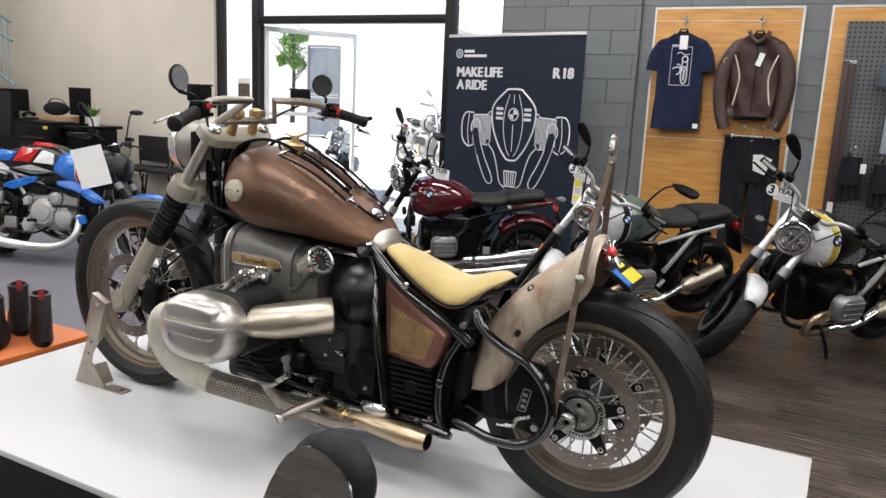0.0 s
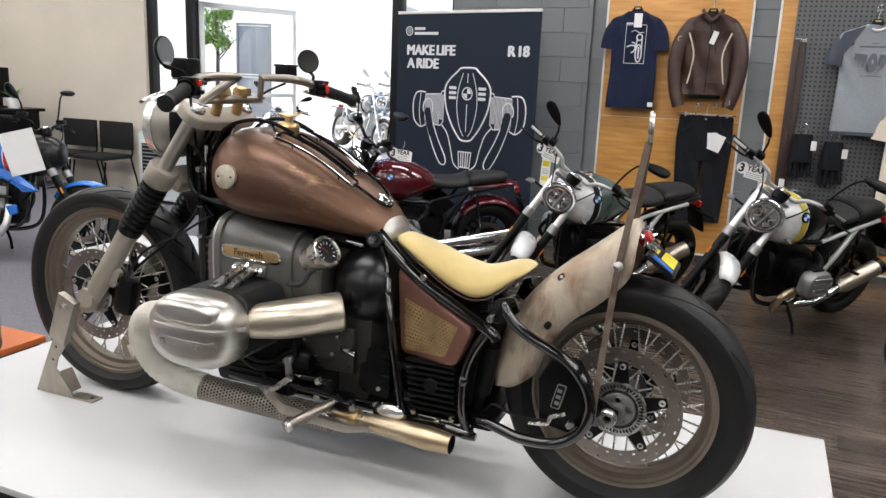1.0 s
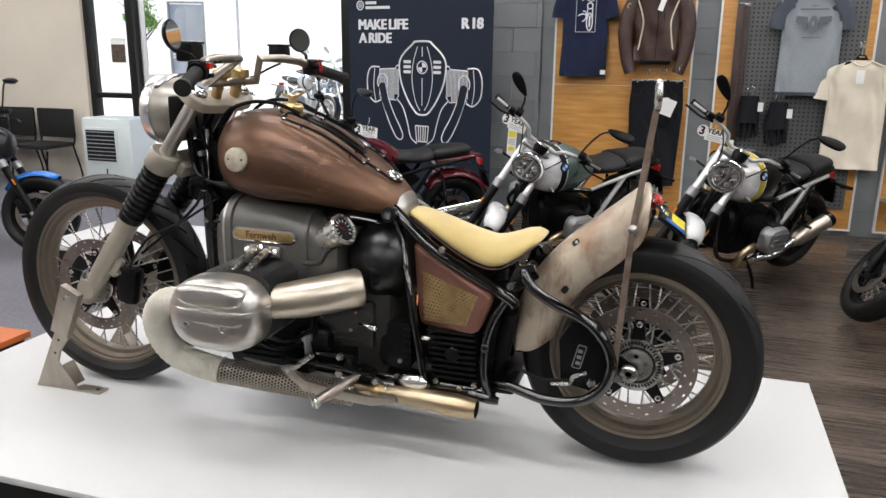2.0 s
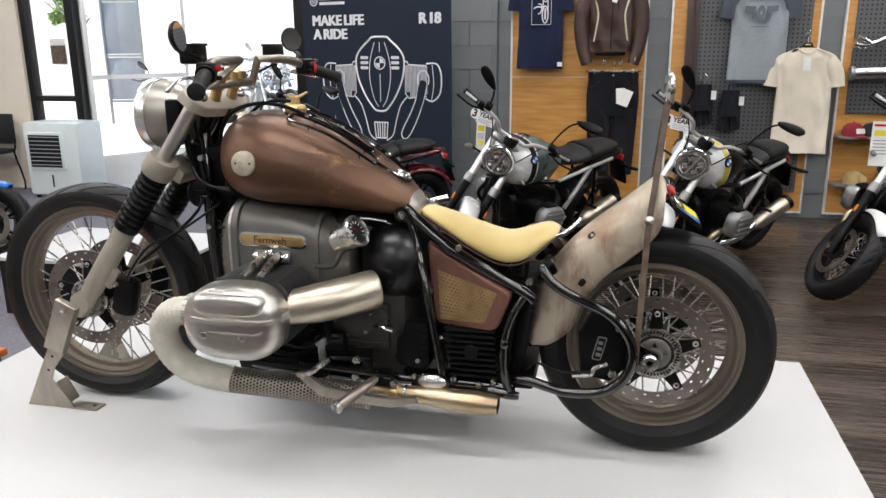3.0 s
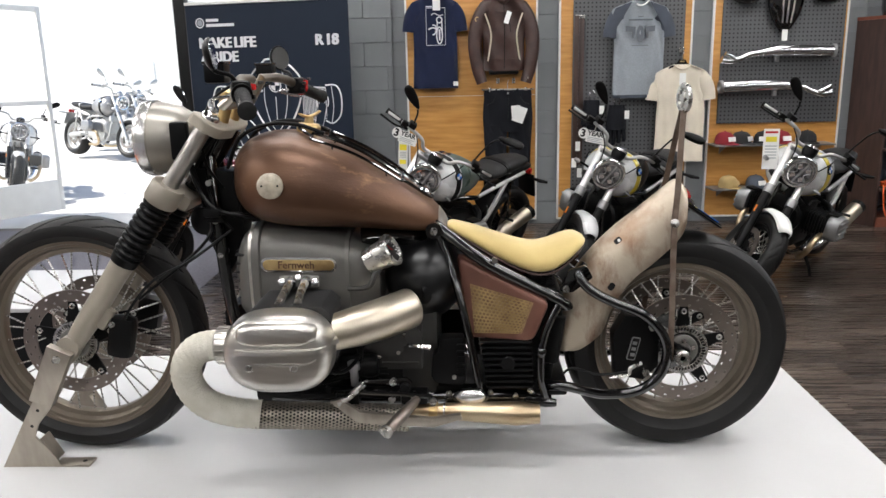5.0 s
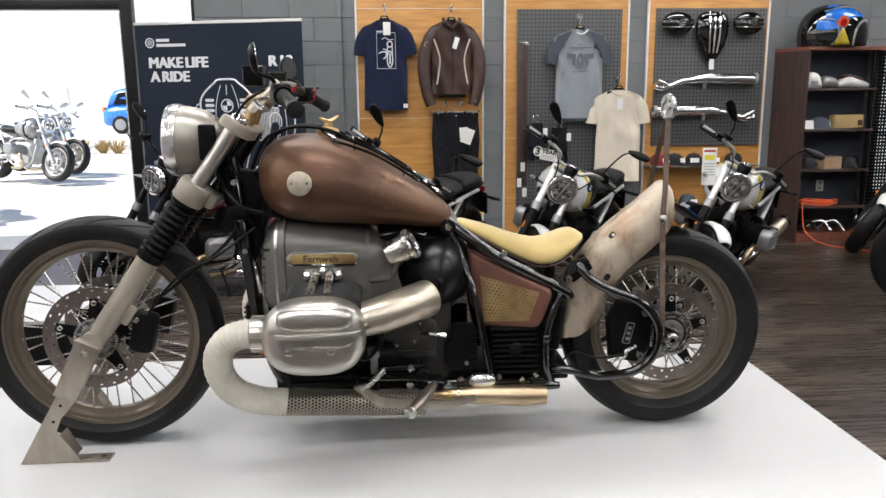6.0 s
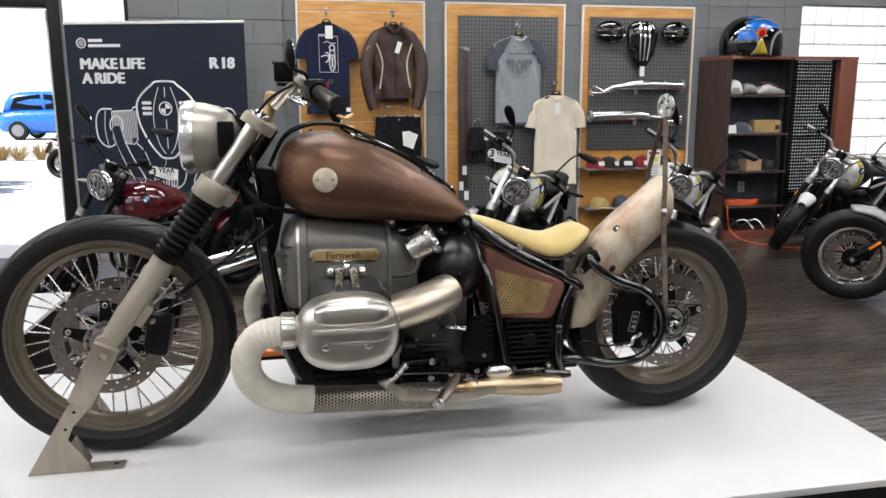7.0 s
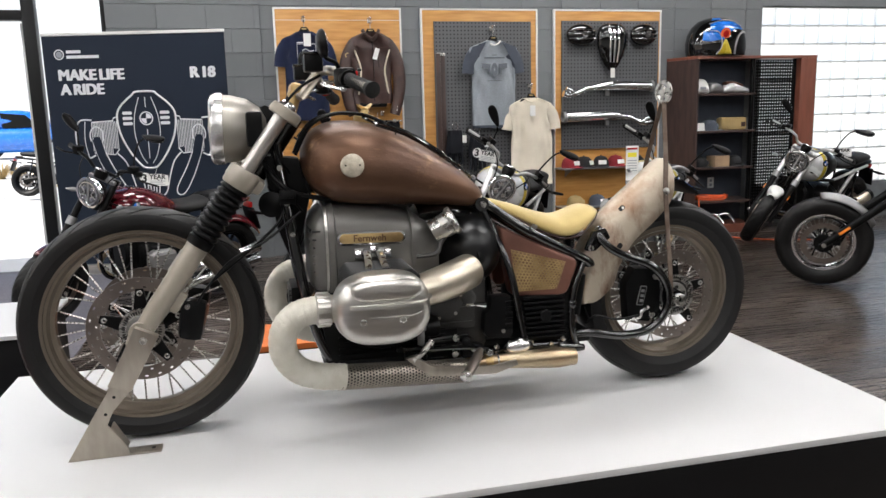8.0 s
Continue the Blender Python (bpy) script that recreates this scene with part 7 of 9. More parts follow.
    if not out:
        for s in (-1, 1):
            if boxer:
                part("intake_stub", tube([(0.44, s * 0.27, 0.50), (0.52, s * 0.22, 0.54), (0.58, s * 0.13, 0.56)], 0.024, 12, 4), M["satin"], e)
                part("spark_cover", box((0.36, s * 0.30, 0.555), (0.10, 0.07, 0.012), 0.004), M["blackcast"], e)
                part("valve_bolt", lathe([(0.0, 0), (0.01, 0), (0.01, 0.008), (0.0, 0.008)], axis_m((0.30, s * 0.381, 0.44), (0, s, 0)), 8), M["bolt"], e)
                part("valve_bolt", lathe([(0.0, 0), (0.01, 0), (0.01, 0.008), (0.0, 0.008)], axis_m((0.43, s * 0.381, 0.44), (0, s, 0)), 8), M["bolt"], e)
            part("wiring", tube([(0.2, s * 0.09, 0.64), (0.26, s * 0.14, 0.58), (0.36, s * 0.13, 0.60), (0.5, s * 0.14, 0.57)], 0.007, 6, 5), M["satin"], e)
            part("passenger_peg", cyl((0.90, s * 0.16, 0.44), (0.92, s * 0.26, 0.44), 0.011, seg=8), M["satin"], e)
        for s in (-1, 1):
            st("brake_caliper", box((0, 0, 0), (0.05, 0.045, 0.10), 0.016, Matrix.Translation(axle + Vector((0.115, s * 0.085, 0.06))) @ Matrix.Rotation(radians(25), 4, "Y")), "blackcast", "black brake caliper")
            st("axle_end", lathe([(0.0, 0), (0.016, 0), (0.016, 0.012), (0.0, 0.014)], axis_m(axle + Vector((0, s * 0.128, 0)), (0, s, 0)), 12), "bolt")
        sd = part("side_stand", tube([(0.46, -0.12, 0.22), (0.47, -0.22, 0.10), (0.48, -0.27, -0.055)], 0.012, 8, 3), M["satin"], e)
        part("stand_pad", box((0.48, -0.275, -0.065), (0.16, 0.10, 0.008), 0.003, None), M["satin"], sd)
        for s in (-1, 1):
            part("cable", tube([(0.10, s * 0.2, head_z + 0.2), (0.0, s * 0.14, head_z + 0.13), (0.02, s * 0.08, head_z - 0.02), (0.16, s * 0.06, head_z - 0.12)], 0.0045, 6, 5), M["satin"], e).matrix_basis = S
        part("horn_cover", lathe([(0.0, 0), (0.035, 0), (0.035, 0.02), (0.0, 0.025)], axis_m((0.06, -0.06, 0.68), (-1, -0.2, 0)), 16), M["blackcast"], e)
        part("radiator_hose", tube([(0.12, 0.09, 0.62), (0.08, 0.13, 0.52), (0.14, 0.13, 0.44)], 0.014, 8, 4), M["satin"], e)
        part("side_panel", prism([(0.56, 0.62), (0.72, 0.68), (0.80, 0.62), (0.66, 0.50)], 0.02, Matrix.Translation((0, -0.125, 0)) @ Matrix.Rotation(radians(90), 4, "X"), 0.006), M["satin"], e)
        part("side_panel", prism([(0.56, 0.62), (0.72, 0.68), (0.80, 0.62), (0.66, 0.50)], 0.02, Matrix.Translation((0, 0.145, 0)) @ Matrix.Rotation(radians(90), 4, "X"), 0.006), M["satin"], e)
    return e, S


def hang_tag(x, y, z, turn, yellow=True, roll=9):
    """A paper tag tied to a handlebar."""
    g = thing("price_tag", label="white paper price tag reading 3 YEAR tied to a handlebar", category="tag", group="price tags")
    g.matrix_basis = pose(x, y, z, -6, roll, turn)
    part("card", prism([(-0.045, -0.05), (0.085, -0.05), (0.085, 0.02), (0.045, 0.03), (-0.045, 0.03)], 0.0015, FACE_Y), M["paper"], g)
    part("disc", prism([(-0.064 + 0.037 * math.cos(q), 0.002 + 0.037 * math.sin(q)) for q in [i * math.pi / 9 for i in range(18)]], 0.0018, FACE_Y), M["paper"], g)
    part("string", tube([(0.0, 0, 0.03), (0.01, 0.01, 0.07), (0.0, 0.02, 0.09)], 0.0012, 5, 3), M["paper"], g)
    text_part("lettering", "3", 0.072, Matrix.Translation((-0.087, -0.0025, -0.022)) @ FACE_Y, M["blackpanel"], g, bold=0.0025)
    text_part("lettering", "YEAR", 0.044, Matrix.Translation((-0.038, -0.0025, -0.004)) @ FACE_Y, M["blackpanel"], g, bold=0.0012)
    for k, w in enumerate((0.10, 0.085, 0.10)):
        part("print_bar", box((-0.035 + w / 2, -0.0018, -0.018 - k * 0.011), (w, 0.0008, 0.004)), M["greyprint"], g)
    if yellow:
        y_ = thing("price_tag", label="long white and yellow price card hanging from a handlebar", category="tag", group="price tags")
        y_.matrix_basis = pose(x, y + 0.012, z - 0.02, 0, 3, turn)
        part("card", box((-0.02, 0, -0.12), (0.065, 0.0015, 0.2)), M["paper"], y_)
        part("print_patch", box((-0.02, -0.0015, -0.06), (0.05, 0.001, 0.04)), M["yellow"], y_)
        part("print_patch", box((-0.02, -0.0015, -0.16), (0.045, 0.001, 0.03)), M["yellow"], y_)
        for k in range(4):
            part("print_bar", box((-0.02, -0.0015, -0.095 - k * 0.011), (0.045, 0.001, 0.004)), M["greyprint"], y_)


roadster(-1.689, 5.079, 50, 13, 53, "silver and grey-green roadster motorcycle leaning on its stand")
roadster(-0.442, 5.169, 51, 13, 52, "silver roadster motorcycle with a mustard tank stripe", side="satin", stripe="yellowpaint")
roadster(0.826, 5.115, 47, 13, 50, "silver-white roadster motorcycle leaning on its stand", side="silverpaint", stripe="yellowpaint", fender="whitepaint", wire=True)
roadster(3.16, 6.35, 17, 15, 30, "silver roadster motorcycle with a yellow stripe by the window", side="satin", stripe="yellowpaint", fender="whitepaint")
roadster(-3.20, 5.30, 36, 8, 21, "wine red cruiser motorcycle with two chrome mufflers", tank="winepaint", side="winepaint", stripe="winepaint", fender="winepaint", fork="satin", bars="satin", frame_m="satin", tail="winepaint", head_z=0.96, size=0.96)
roadster(2.78, 3.98, -40, 4, 4, "black and chrome cruiser motorcycle with fat spoked front wheel", tank="black", side="black", stripe="black", fork="satin", bars="chrome", frame_m="satin", axle_x=-0.75, rf=0.345, head_z=0.95, wire=True, cruiser=True, folded=False, rim="chrome")
bG, _ = roadster(-5.45, 4.35, 197, 10, 0, "blue, black and red sports motorcycle on the carpet", tank="blackpanel", side="bluepaint", stripe="red", fender="bluepaint", fork="satin", bars="satin", frame_m="castgrey", boxer=False)
roadster(-0.405, 0.075, 0, 0, 0, "black motorcycle parked in front of the platform", tank="black", side="black", stripe="black", fender="black", fork="satin", bars="satin", head_z=0.745, folded=False, near=True)
hang_tag(-1.594, 5.075, 1.095, -8, roll=20)
hang_tag(-0.316, 5.075, 1.077, -6, False, roll=12)
card_ = thing("price_tag", 0.86, 5.0, 1.0, -10, "tall white price card with a yellow patch hanging from a handlebar", "tag", "price tags")
part("card", box((0, 0, -0.03), (0.10, 0.0015, 0.27)), M["paper"], card_)
part("print_patch", box((0, -0.0015, 0.035), (0.07, 0.001, 0.035)), M["yellow"], card_)
part("print_patch", box((0, -0.0015, 0.082), (0.08, 0.001, 0.014)), M["red"], card_)
for k in range(5):
    part("print_bar", box((0, -0.0015, -0.01 - 0.02 * k), (0.075, 0.001, 0.006)), M["greyprint"], card_)
hang_tag(3.70, 6.02, 0.92, -35, False, roll=2)
hang_tag(-2.676, 5.04, 1.005, -5, False, roll=2)
# bright bodywork and bare engine of the blue sports motorcycle
SIDE = Matrix.Rotation(radians(-90), 4, "X") @ Matrix.Diagonal((1, -1, 1, 1))
part("tank_shell", loft([(0.40, 0.86, 0.74, 0.08), (0.48, 0.95, 0.70, 0.15), (0.62, 1.0, 0.68, 0.18), (0.82, 0.98, 0.69, 0.17), (1.0, 0.93, 0.72, 0.14), (1.15, 0.87, 0.76, 0.09)]), M["blackshell"], bG, "black tank shell with red, white and blue bands", 60)
part("fairing", loft([(-0.10, 0.90, 0.74, 0.06), (0.0, 0.96, 0.68, 0.13), (0.18, 0.93, 0.62, 0.17), (0.42, 0.84, 0.60, 0.165), (0.70, 0.76, 0.58, 0.14), (0.95, 0.70, 0.60, 0.10)]), M["blackshell"], bG, "black side fairing", 60)
for nm_, poly, y_, mt in (("side_beam", [(0.45, 0.675), (0.30, 0.685), (0.16, 0.645), (0.03, 0.565), (-0.02, 0.515), (0.10, 0.51), (0.24, 0.59), (0.44, 0.635)], 0.172, "bluepaint"),
                          ("side_blade", [(0.99, 0.605), (0.93, 0.645), (0.74, 0.70), (0.64, 0.70), (0.68, 0.655), (0.88, 0.58)], 0.150, "bluepaint"),
                          ("belly_panel", [(0.25, 0.39), (0.17, 0.41), (0.15, 0.34), (0.21, 0.32)], 0.165, "bluepaint"),
                          ("tank_panel", [(0.93, 0.82), (0.86, 0.90), (1.03, 0.92), (1.10, 0.83)], 0.150, "bluepaint"),
                          ("tank_panel", [(0.72, 0.82), (0.64, 0.93), (0.80, 0.95), (0.89, 0.82)], 0.172, "red"),
                          ("tank_panel", [(0.50, 0.81), (0.50, 0.90), (0.60, 0.93), (0.69, 0.82)], 0.172, "paper"),
                          ("tank_panel", [(0.50, 0.955), (0.56, 0.995), (0.72, 1.0), (0.75, 0.96)], 0.120, "red"),
                          ("tail_panel", [(0.95, 0.78), (1.3, 0.86), (1.34, 0.80), (1.0, 0.70)], 0.11, "paper"),
                          ("knee_panel", [(0.46, 0.74), (0.72, 0.80), (0.92, 0.76), (0.70, 0.72)], 0.165, "castgrey")):
    part(nm_, prism(rounded_poly(poly, 0.012), 0.022, Matrix.Translation((0, y_, 0)) @ SIDE, 0.007), M[mt], bG)
for x_, z_, r_ in ((0.57, 0.41, 0.115), (0.37, 0.37, 0.085), (0.45, 0.53, 0.055), (0.70, 0.29, 0.06), (0.72, 0.50, 0.045)):
    cc_ = part("crankcase_cover", lathe([(0.0, 0), (r_, 0), (r_, 0.03), (r_ * 0.93, 0.040), (r_ * 0.72, 0.043), (r_ * 0.66, 0.052), (r_ * 0.3, 0.056), (0.0, 0.056)], axis_m((x_, 0.15, z_), (0, 1, 0)), 24), M["framesilver"], bG, "bare alloy crankcase cover")
    for k in range(6):
        q = k * math.pi / 3
        part("bolt", lathe([(0.0, 0), (0.009, 0), (0.009, 0.05), (0.0, 0.05)], axis_m((x_ + r_ * math.cos(q), 0.15, z_ + r_ * math.sin(q)), (0, 1, 0)), 8), M["bolt"], cc_)
part("engine_casting", box((0.50, 0.10, 0.42), (0.46, 0.12, 0.32), 0.04), M["castgrey"], bG)
for x_, z_, w_, h_, mt in ((0.30, 0.50, 0.10, 0.08, "castgrey"), (0.82, 0.44, 0.12, 0.16, "blackcast"), (0.62, 0.58, 0.16, 0.05, "blackcast"), (0.88, 0.30, 0.12, 0.10, "castgrey"), (0.26, 0.30, 0.08, 0.12, "blackcast"), (1.02, 0.50, 0.10, 0.12, "castgrey")):
    part("engine_bracket", box((x_, 0.165, z_), (w_, 0.03, h_), 0.012), M[mt], bG)
for pts in ([(0.14, 0.17, 0.72), (0.24, 0.19, 0.56), (0.40, 0.19, 0.60), (0.60, 0.18, 0.62)], [(0.20, 0.18, 0.46), (0.34, 0.21, 0.47), (0.46, 0.205, 0.46)], [(0.66, 0.19, 0.58), (0.78, 0.20, 0.50), (0.80, 0.20, 0.36)], [(0.50, 0.19, 0.28), (0.66, 0.20, 0.22), (0.90, 0.18, 0.24)]):
    part("hose", tube(pts, 0.011, 8, 5), M["satin"], bG)
part("exhaust_pipe", tube([(0.25, 0.14, 0.40), (0.24, 0.19, 0.24), (0.36, 0.20, 0.14), (0.60, 0.20, 0.11), (0.95, 0.21, 0.13), (1.30, 0.22, 0.22)], [0.024, 0.027, 0.030, 0.036, 0.045, 0.05], 16, 5), M["forksilver"], bG, "bare steel exhaust pipe")
# parked outside
roadster(-7.1, 9.6, 118, 10, 8, "motorcycle parked outside on the sunlit forecourt", group="motorcycles outside", out=True, folded=False)
t1_, _ = roadster(-7.80, 14.30, 148, 10, 8, "touring motorcycle parked outside on the sunlit forecourt", tank="castgrey", side="castgrey", group="motorcycles outside", out=True, folded=False, wire=True, size=1.2)
t2_, _ = roadster(-8.05, 15.75, 148, 10, 8, "touring motorcycle parked outside on the sunlit forecourt", tank="castgrey", side="castgrey", group="motorcycles outside", out=True, folded=False, wire=True, size=1.2)
roadster(-5.2, 15.8, 170, 10, 8, "motorcycle parked outside on the sunlit forecourt", tank="silverpaint", side="silverpaint", group="motorcycles outside", out=True, folded=False)

for e_ in (t1_, t2_):      # silver and grey touring machines, black parts paled to imitate outdoor glare
    for ob_ in e_.children_recursive:
        if ob_.type == "MESH" and ob_.data.materials[0] in (M["satin"], M["blackcast"], M["black"]):
            ob_.data.materials[0] = M["framesilver"]


# ---- clothes and goods on the boards ----
def fold(p, amp=0.006, sc=9.0):
    n = noise.noise(Vector((p[0] * sc + p[2] * 2.2, p[2] * sc * 0.3, 3.1))) + 0.4 * noise.noise(Vector((p[0] * sc * 2.6, p[2] * sc, 7.7)))
    return Vector(p) + Vector((0, amp * n, 0))


def cloth_body(rows, depth, k=40, amp=0.026):
    """Rows of (z, x0, x1); a flattened soft body between them, its front towards -y."""
    sm = smooth_rows([(z, a, b, depth) for z, a, b in rows], 5)
    loops = []
    for z, a, b, d in sm:
        loop = []
        for i in range(k):
            q = 2 * math.pi * i / k
            c, s = math.cos(q), math.sin(q)
            loop.append(fold(((a + b) / 2 + (b - a) / 2 * math.copysign(abs(c) ** 0.6, c), -d * math.copysign(abs(s) ** 0.5, s) * (0.8 + 0.2 * math.sin(z * 14 + c * 7)), z), amp))
        loops.append(loop)
    return skin(bmesh.new(), loops)


def sleeve(pts, w, depth, k=14):
    P = spline(pts, 5)
    n = len(P)
    loops = []
    for i, p in enumerate(P):
        t = (P[min(i + 1, n - 1)] - P[max(i - 1, 0)]).normalized()
        side = Vector((-t.z, 0, t.x))
        f = i / (n - 1)
        ww = w[0] * (1 - f) + w[1] * f
        loops.append([fold(tuple(p + side * ww * math.cos(q) + Vector((0, depth * math.sin(q), 0))), 0.005, 22) for q in [2 * math.pi * j / k for j in range(k)]])
    return skin(bmesh.new(), loops)


def hanger(parent, z, w):
    part("hanger", tube([(-w, -0.0, z - 0.05), (-w * 0.5, 0, z - 0.01), (0, 0, z + 0.015), (w * 0.5, 0, z - 0.01), (w, 0, z - 0.05)], 0.011, 8, 4), M["satin"], parent, "black plastic hanger")
    part("hanger_neck", prism([(-0.055, 0.0), (-0.03, 0.045), (0.03, 0.045), (0.055, 0.0)], 0.014, Matrix.Translation((0, 0.007, z + 0.004)) @ FACE_Y, 0.004), M["satin"], parent)
    part("hanger_mark", box((0, -0.009, z + 0.032), (0.045, 0.003, 0.012), 0.001), M["brass"], parent, "small gilt mark")
    part("hanger_hook", tube([(0, 0, z + 0.04), (0, 0, z + 0.09), (0.016, 0.0, z + 0.115), (0.0, 0.008, z + 0.135), (-0.014, 0.02, z + 0.125)], 0.0035, 6, 4), M["bolt"], parent)


def peg_hook(x, z, y=BF - 0.005, reach=0.09):
    h = thing("display_hook", x, y, z, label="chrome display hook holding a hanger", category="hook", group="display hooks")
    part("plate", box((0, -0.004, 0), (0.03, 0.006, 0.05), 0.002), M["bolt"], h)
    part("arm", tube([(0, 0, 0.03), (0, -reach * 0.6, 0.012), (0, -reach, -0.004), (0, -reach - 0.016, 0.008)], 0.0075, 10, 4), M["brightwork"], h)
    part("knob", ball((0, -reach - 0.018, 0.012), 0.012, 12), M["brightwork"], h)


def tshirt(x, z_top, w, length, body, sleeves, label, y=BF - 0.075, lean=0):
    e = thing("t_shirt", x, y, 0, 0, label, "t-shirt", "clothes on the boards")
    hw = w / 2
    z = z_top
    part("body", cloth_body([(z + 0.005, -0.075, 0.075), (z - 0.022, -hw * 0.42, hw * 0.42), (z - 0.055, -hw * 0.68, hw * 0.68), (z - 0.10, -hw * 0.77, hw * 0.77), (z - 0.20, -hw * 0.72, hw * 0.72), (z - 0.32, -hw * 0.68, hw * 0.69), (z - length * 0.6, -hw * 0.68, hw * 0.70), (z - length * 0.97, -hw * 0.71, hw * 0.71), (z - length, -hw * 0.70, hw * 0.71)], 0.035, 56, 0.048), M[body], e, "", 70)
    for s in (-1, 1):
        part("sleeve", sleeve([(s * hw * 0.53, 0, z - 0.11), (s * hw * 0.68, -0.004, z - 0.165), (s * hw * 0.765, -0.006, z - 0.24), (s * hw * 0.805, -0.004, z - 0.325)], (0.072, 0.066), 0.032), M[sleeves], e, "", 70)
    if sleeves != body:
        for s in (-1, 1):
            part("raglan_panel", prism([(s * 0.08, z - 0.006), (s * hw * 0.42, z - 0.030), (s * hw * 0.68, z - 0.062), (s * hw * 0.75, z - 0.11), (s * hw * 0.69, z - 0.26), (s * hw * 0.50, z - 0.16)][::s], 0.004, Matrix.Translation((0, -0.040, 0)) @ FACE_Y), M[sleeves], e, "", 70)
    part("collar", tube([(-0.075, -0.02, z + 0.0), (-0.04, -0.036, z - 0.03), (0, -0.04, z - 0.042), (0.04, -0.036, z - 0.03), (0.075, -0.02, z + 0.0)], 0.008, 8, 4), M[sleeves if body != "tee_grey" else "paper"], e)
    hanger(e, z + 0.0, hw * 0.5)
    return e


E1 = tshirt(-1.455, 2.205, 0.60, 0.84, "tee_navy", "tee_navy", "navy blue cotton t-shirt with a white line print on a hanger")
for x0, x1, z0, z1 in ((-0.08, 0.10, 2.09, 2.094), (-0.08, 0.10, 1.755, 1.759), (-0.08, -0.077, 1.757, 2.09), (0.098, 0.101, 1.757, 2.09)):
    part("print_line", box(((x0 + x1) / 2, -0.045, (z0 + z1) / 2), (x1 - x0, 0.004, z1 - z0)), M["line"], E1)
def shirt_line(pts, r=0.0035, closed=False):
    part("print_line", tube([(x, -0.046, z) for x, z in pts], r, 5, 3, closed), M["line"], E1)


shirt_line([(0.045 + 0.024 * math.cos(q), 1.985 + 0.026 * math.sin(q)) for q in [i * math.pi / 5 for i in range(10)]], 0.006, True)
shirt_line([(0.045 + 0.026 * math.cos(q), 1.845 + 0.075 * math.sin(q)) for q in [i * math.pi / 6 for i in range(12)]], 0.006, True)
shirt_line([(0.045, 1.90), (0.045, 1.80)], 0.008)
shirt_line([(-0.03, 2.03), (0.0, 2.045), (0.04, 2.025), (0.08, 2.03)])
shirt_line([(0.025, 1.97), (0.022, 1.88)], 0.005)
shirt_line([(0.068, 1.97), (0.07, 1.88)], 0.005)
shirt_line([(-0.06, 1.90), (-0.02, 1.915), (0.015, 1.90), (0.0, 1.86), (-0.02, 1.85)], 0.006)
shirt_line([(-0.02, 1.94), (0.01, 1.93), (0.012, 1.87)], 0.005)
part("print_bar", box((-0.05, -0.046, 2.105), (0.06, 0.003, 0.01)), M["line"], E1)
part("label_patch", box((0.19, -0.04, 1.40), (0.045, 0.004, 0.04)), M["paper"], E1)
part("tag", box((0.02, -0.05, 2.13), (0.07, 0.004, 0.12)), M["paper"], E1)
E2 = tshirt(0.455, 2.115, 0.68, 0.845, "tee_grey", "tee_slate", "grey raglan t-shirt with slate sleeves on a hanger", BF - 0.10)
part("print_shape", box((0, -0.046, 1.945), (0.22, 0.004, 0.014)), M["teeprint"], E2)
part("print_shape", box((0, -0.046, 1.972), (0.05, 0.004, 0.007)), M["teeprint"], E2)
for s in (-1, 1):
    part("print_shape", prism([(0.045, 0.01), (0.06, -0.045), (0.075, -0.045), (0.075, 0.012), (0.135, 0.016), (0.135, 0.066), (0.045, 0.058)], 0.004, Matrix.Translation((0, -0.043, 1.825)) @ FACE_Y @ Matrix.Diagonal((s, 1, 1, 1))), M["teeprint"], E2)
part("print_shape", prism([(0.035 * math.cos(q), 0.075 * math.sin(q)) for q in [i * math.pi / 8 for i in range(16)]], 0.004, Matrix.Translation((0, -0.043, 1.82)) @ FACE_Y), M["teeprint"], E2)
part("print_shape", box((0, -0.046, 1.715), (0.15, 0.004, 0.006)), M["teeprint"], E2)
part("hem", cloth_body([(1.30, -0.235, 0.235), (1.235, -0.23, 0.23)], 0.03), M["tee_slate"], E2, "", 70)
E3 = tshirt(0.865, 1.53, 0.66, 0.90, "tee_cream", "tee_cream", "cream cotton t-shirt on a black hanger", BF - 0.105)
part("tag", box((0.0, -0.05, 1.40), (0.06, 0.004, 0.11)), M["paper"], E3)
for x, z, r in ((-1.455, 2.338, 0.085), (0.455, 2.248, 0.11), (0.865, 1.663, 0.11)):
    peg_hook(x, z, BF - (0.005 if x < -1 else 0.035), r - 0.03)

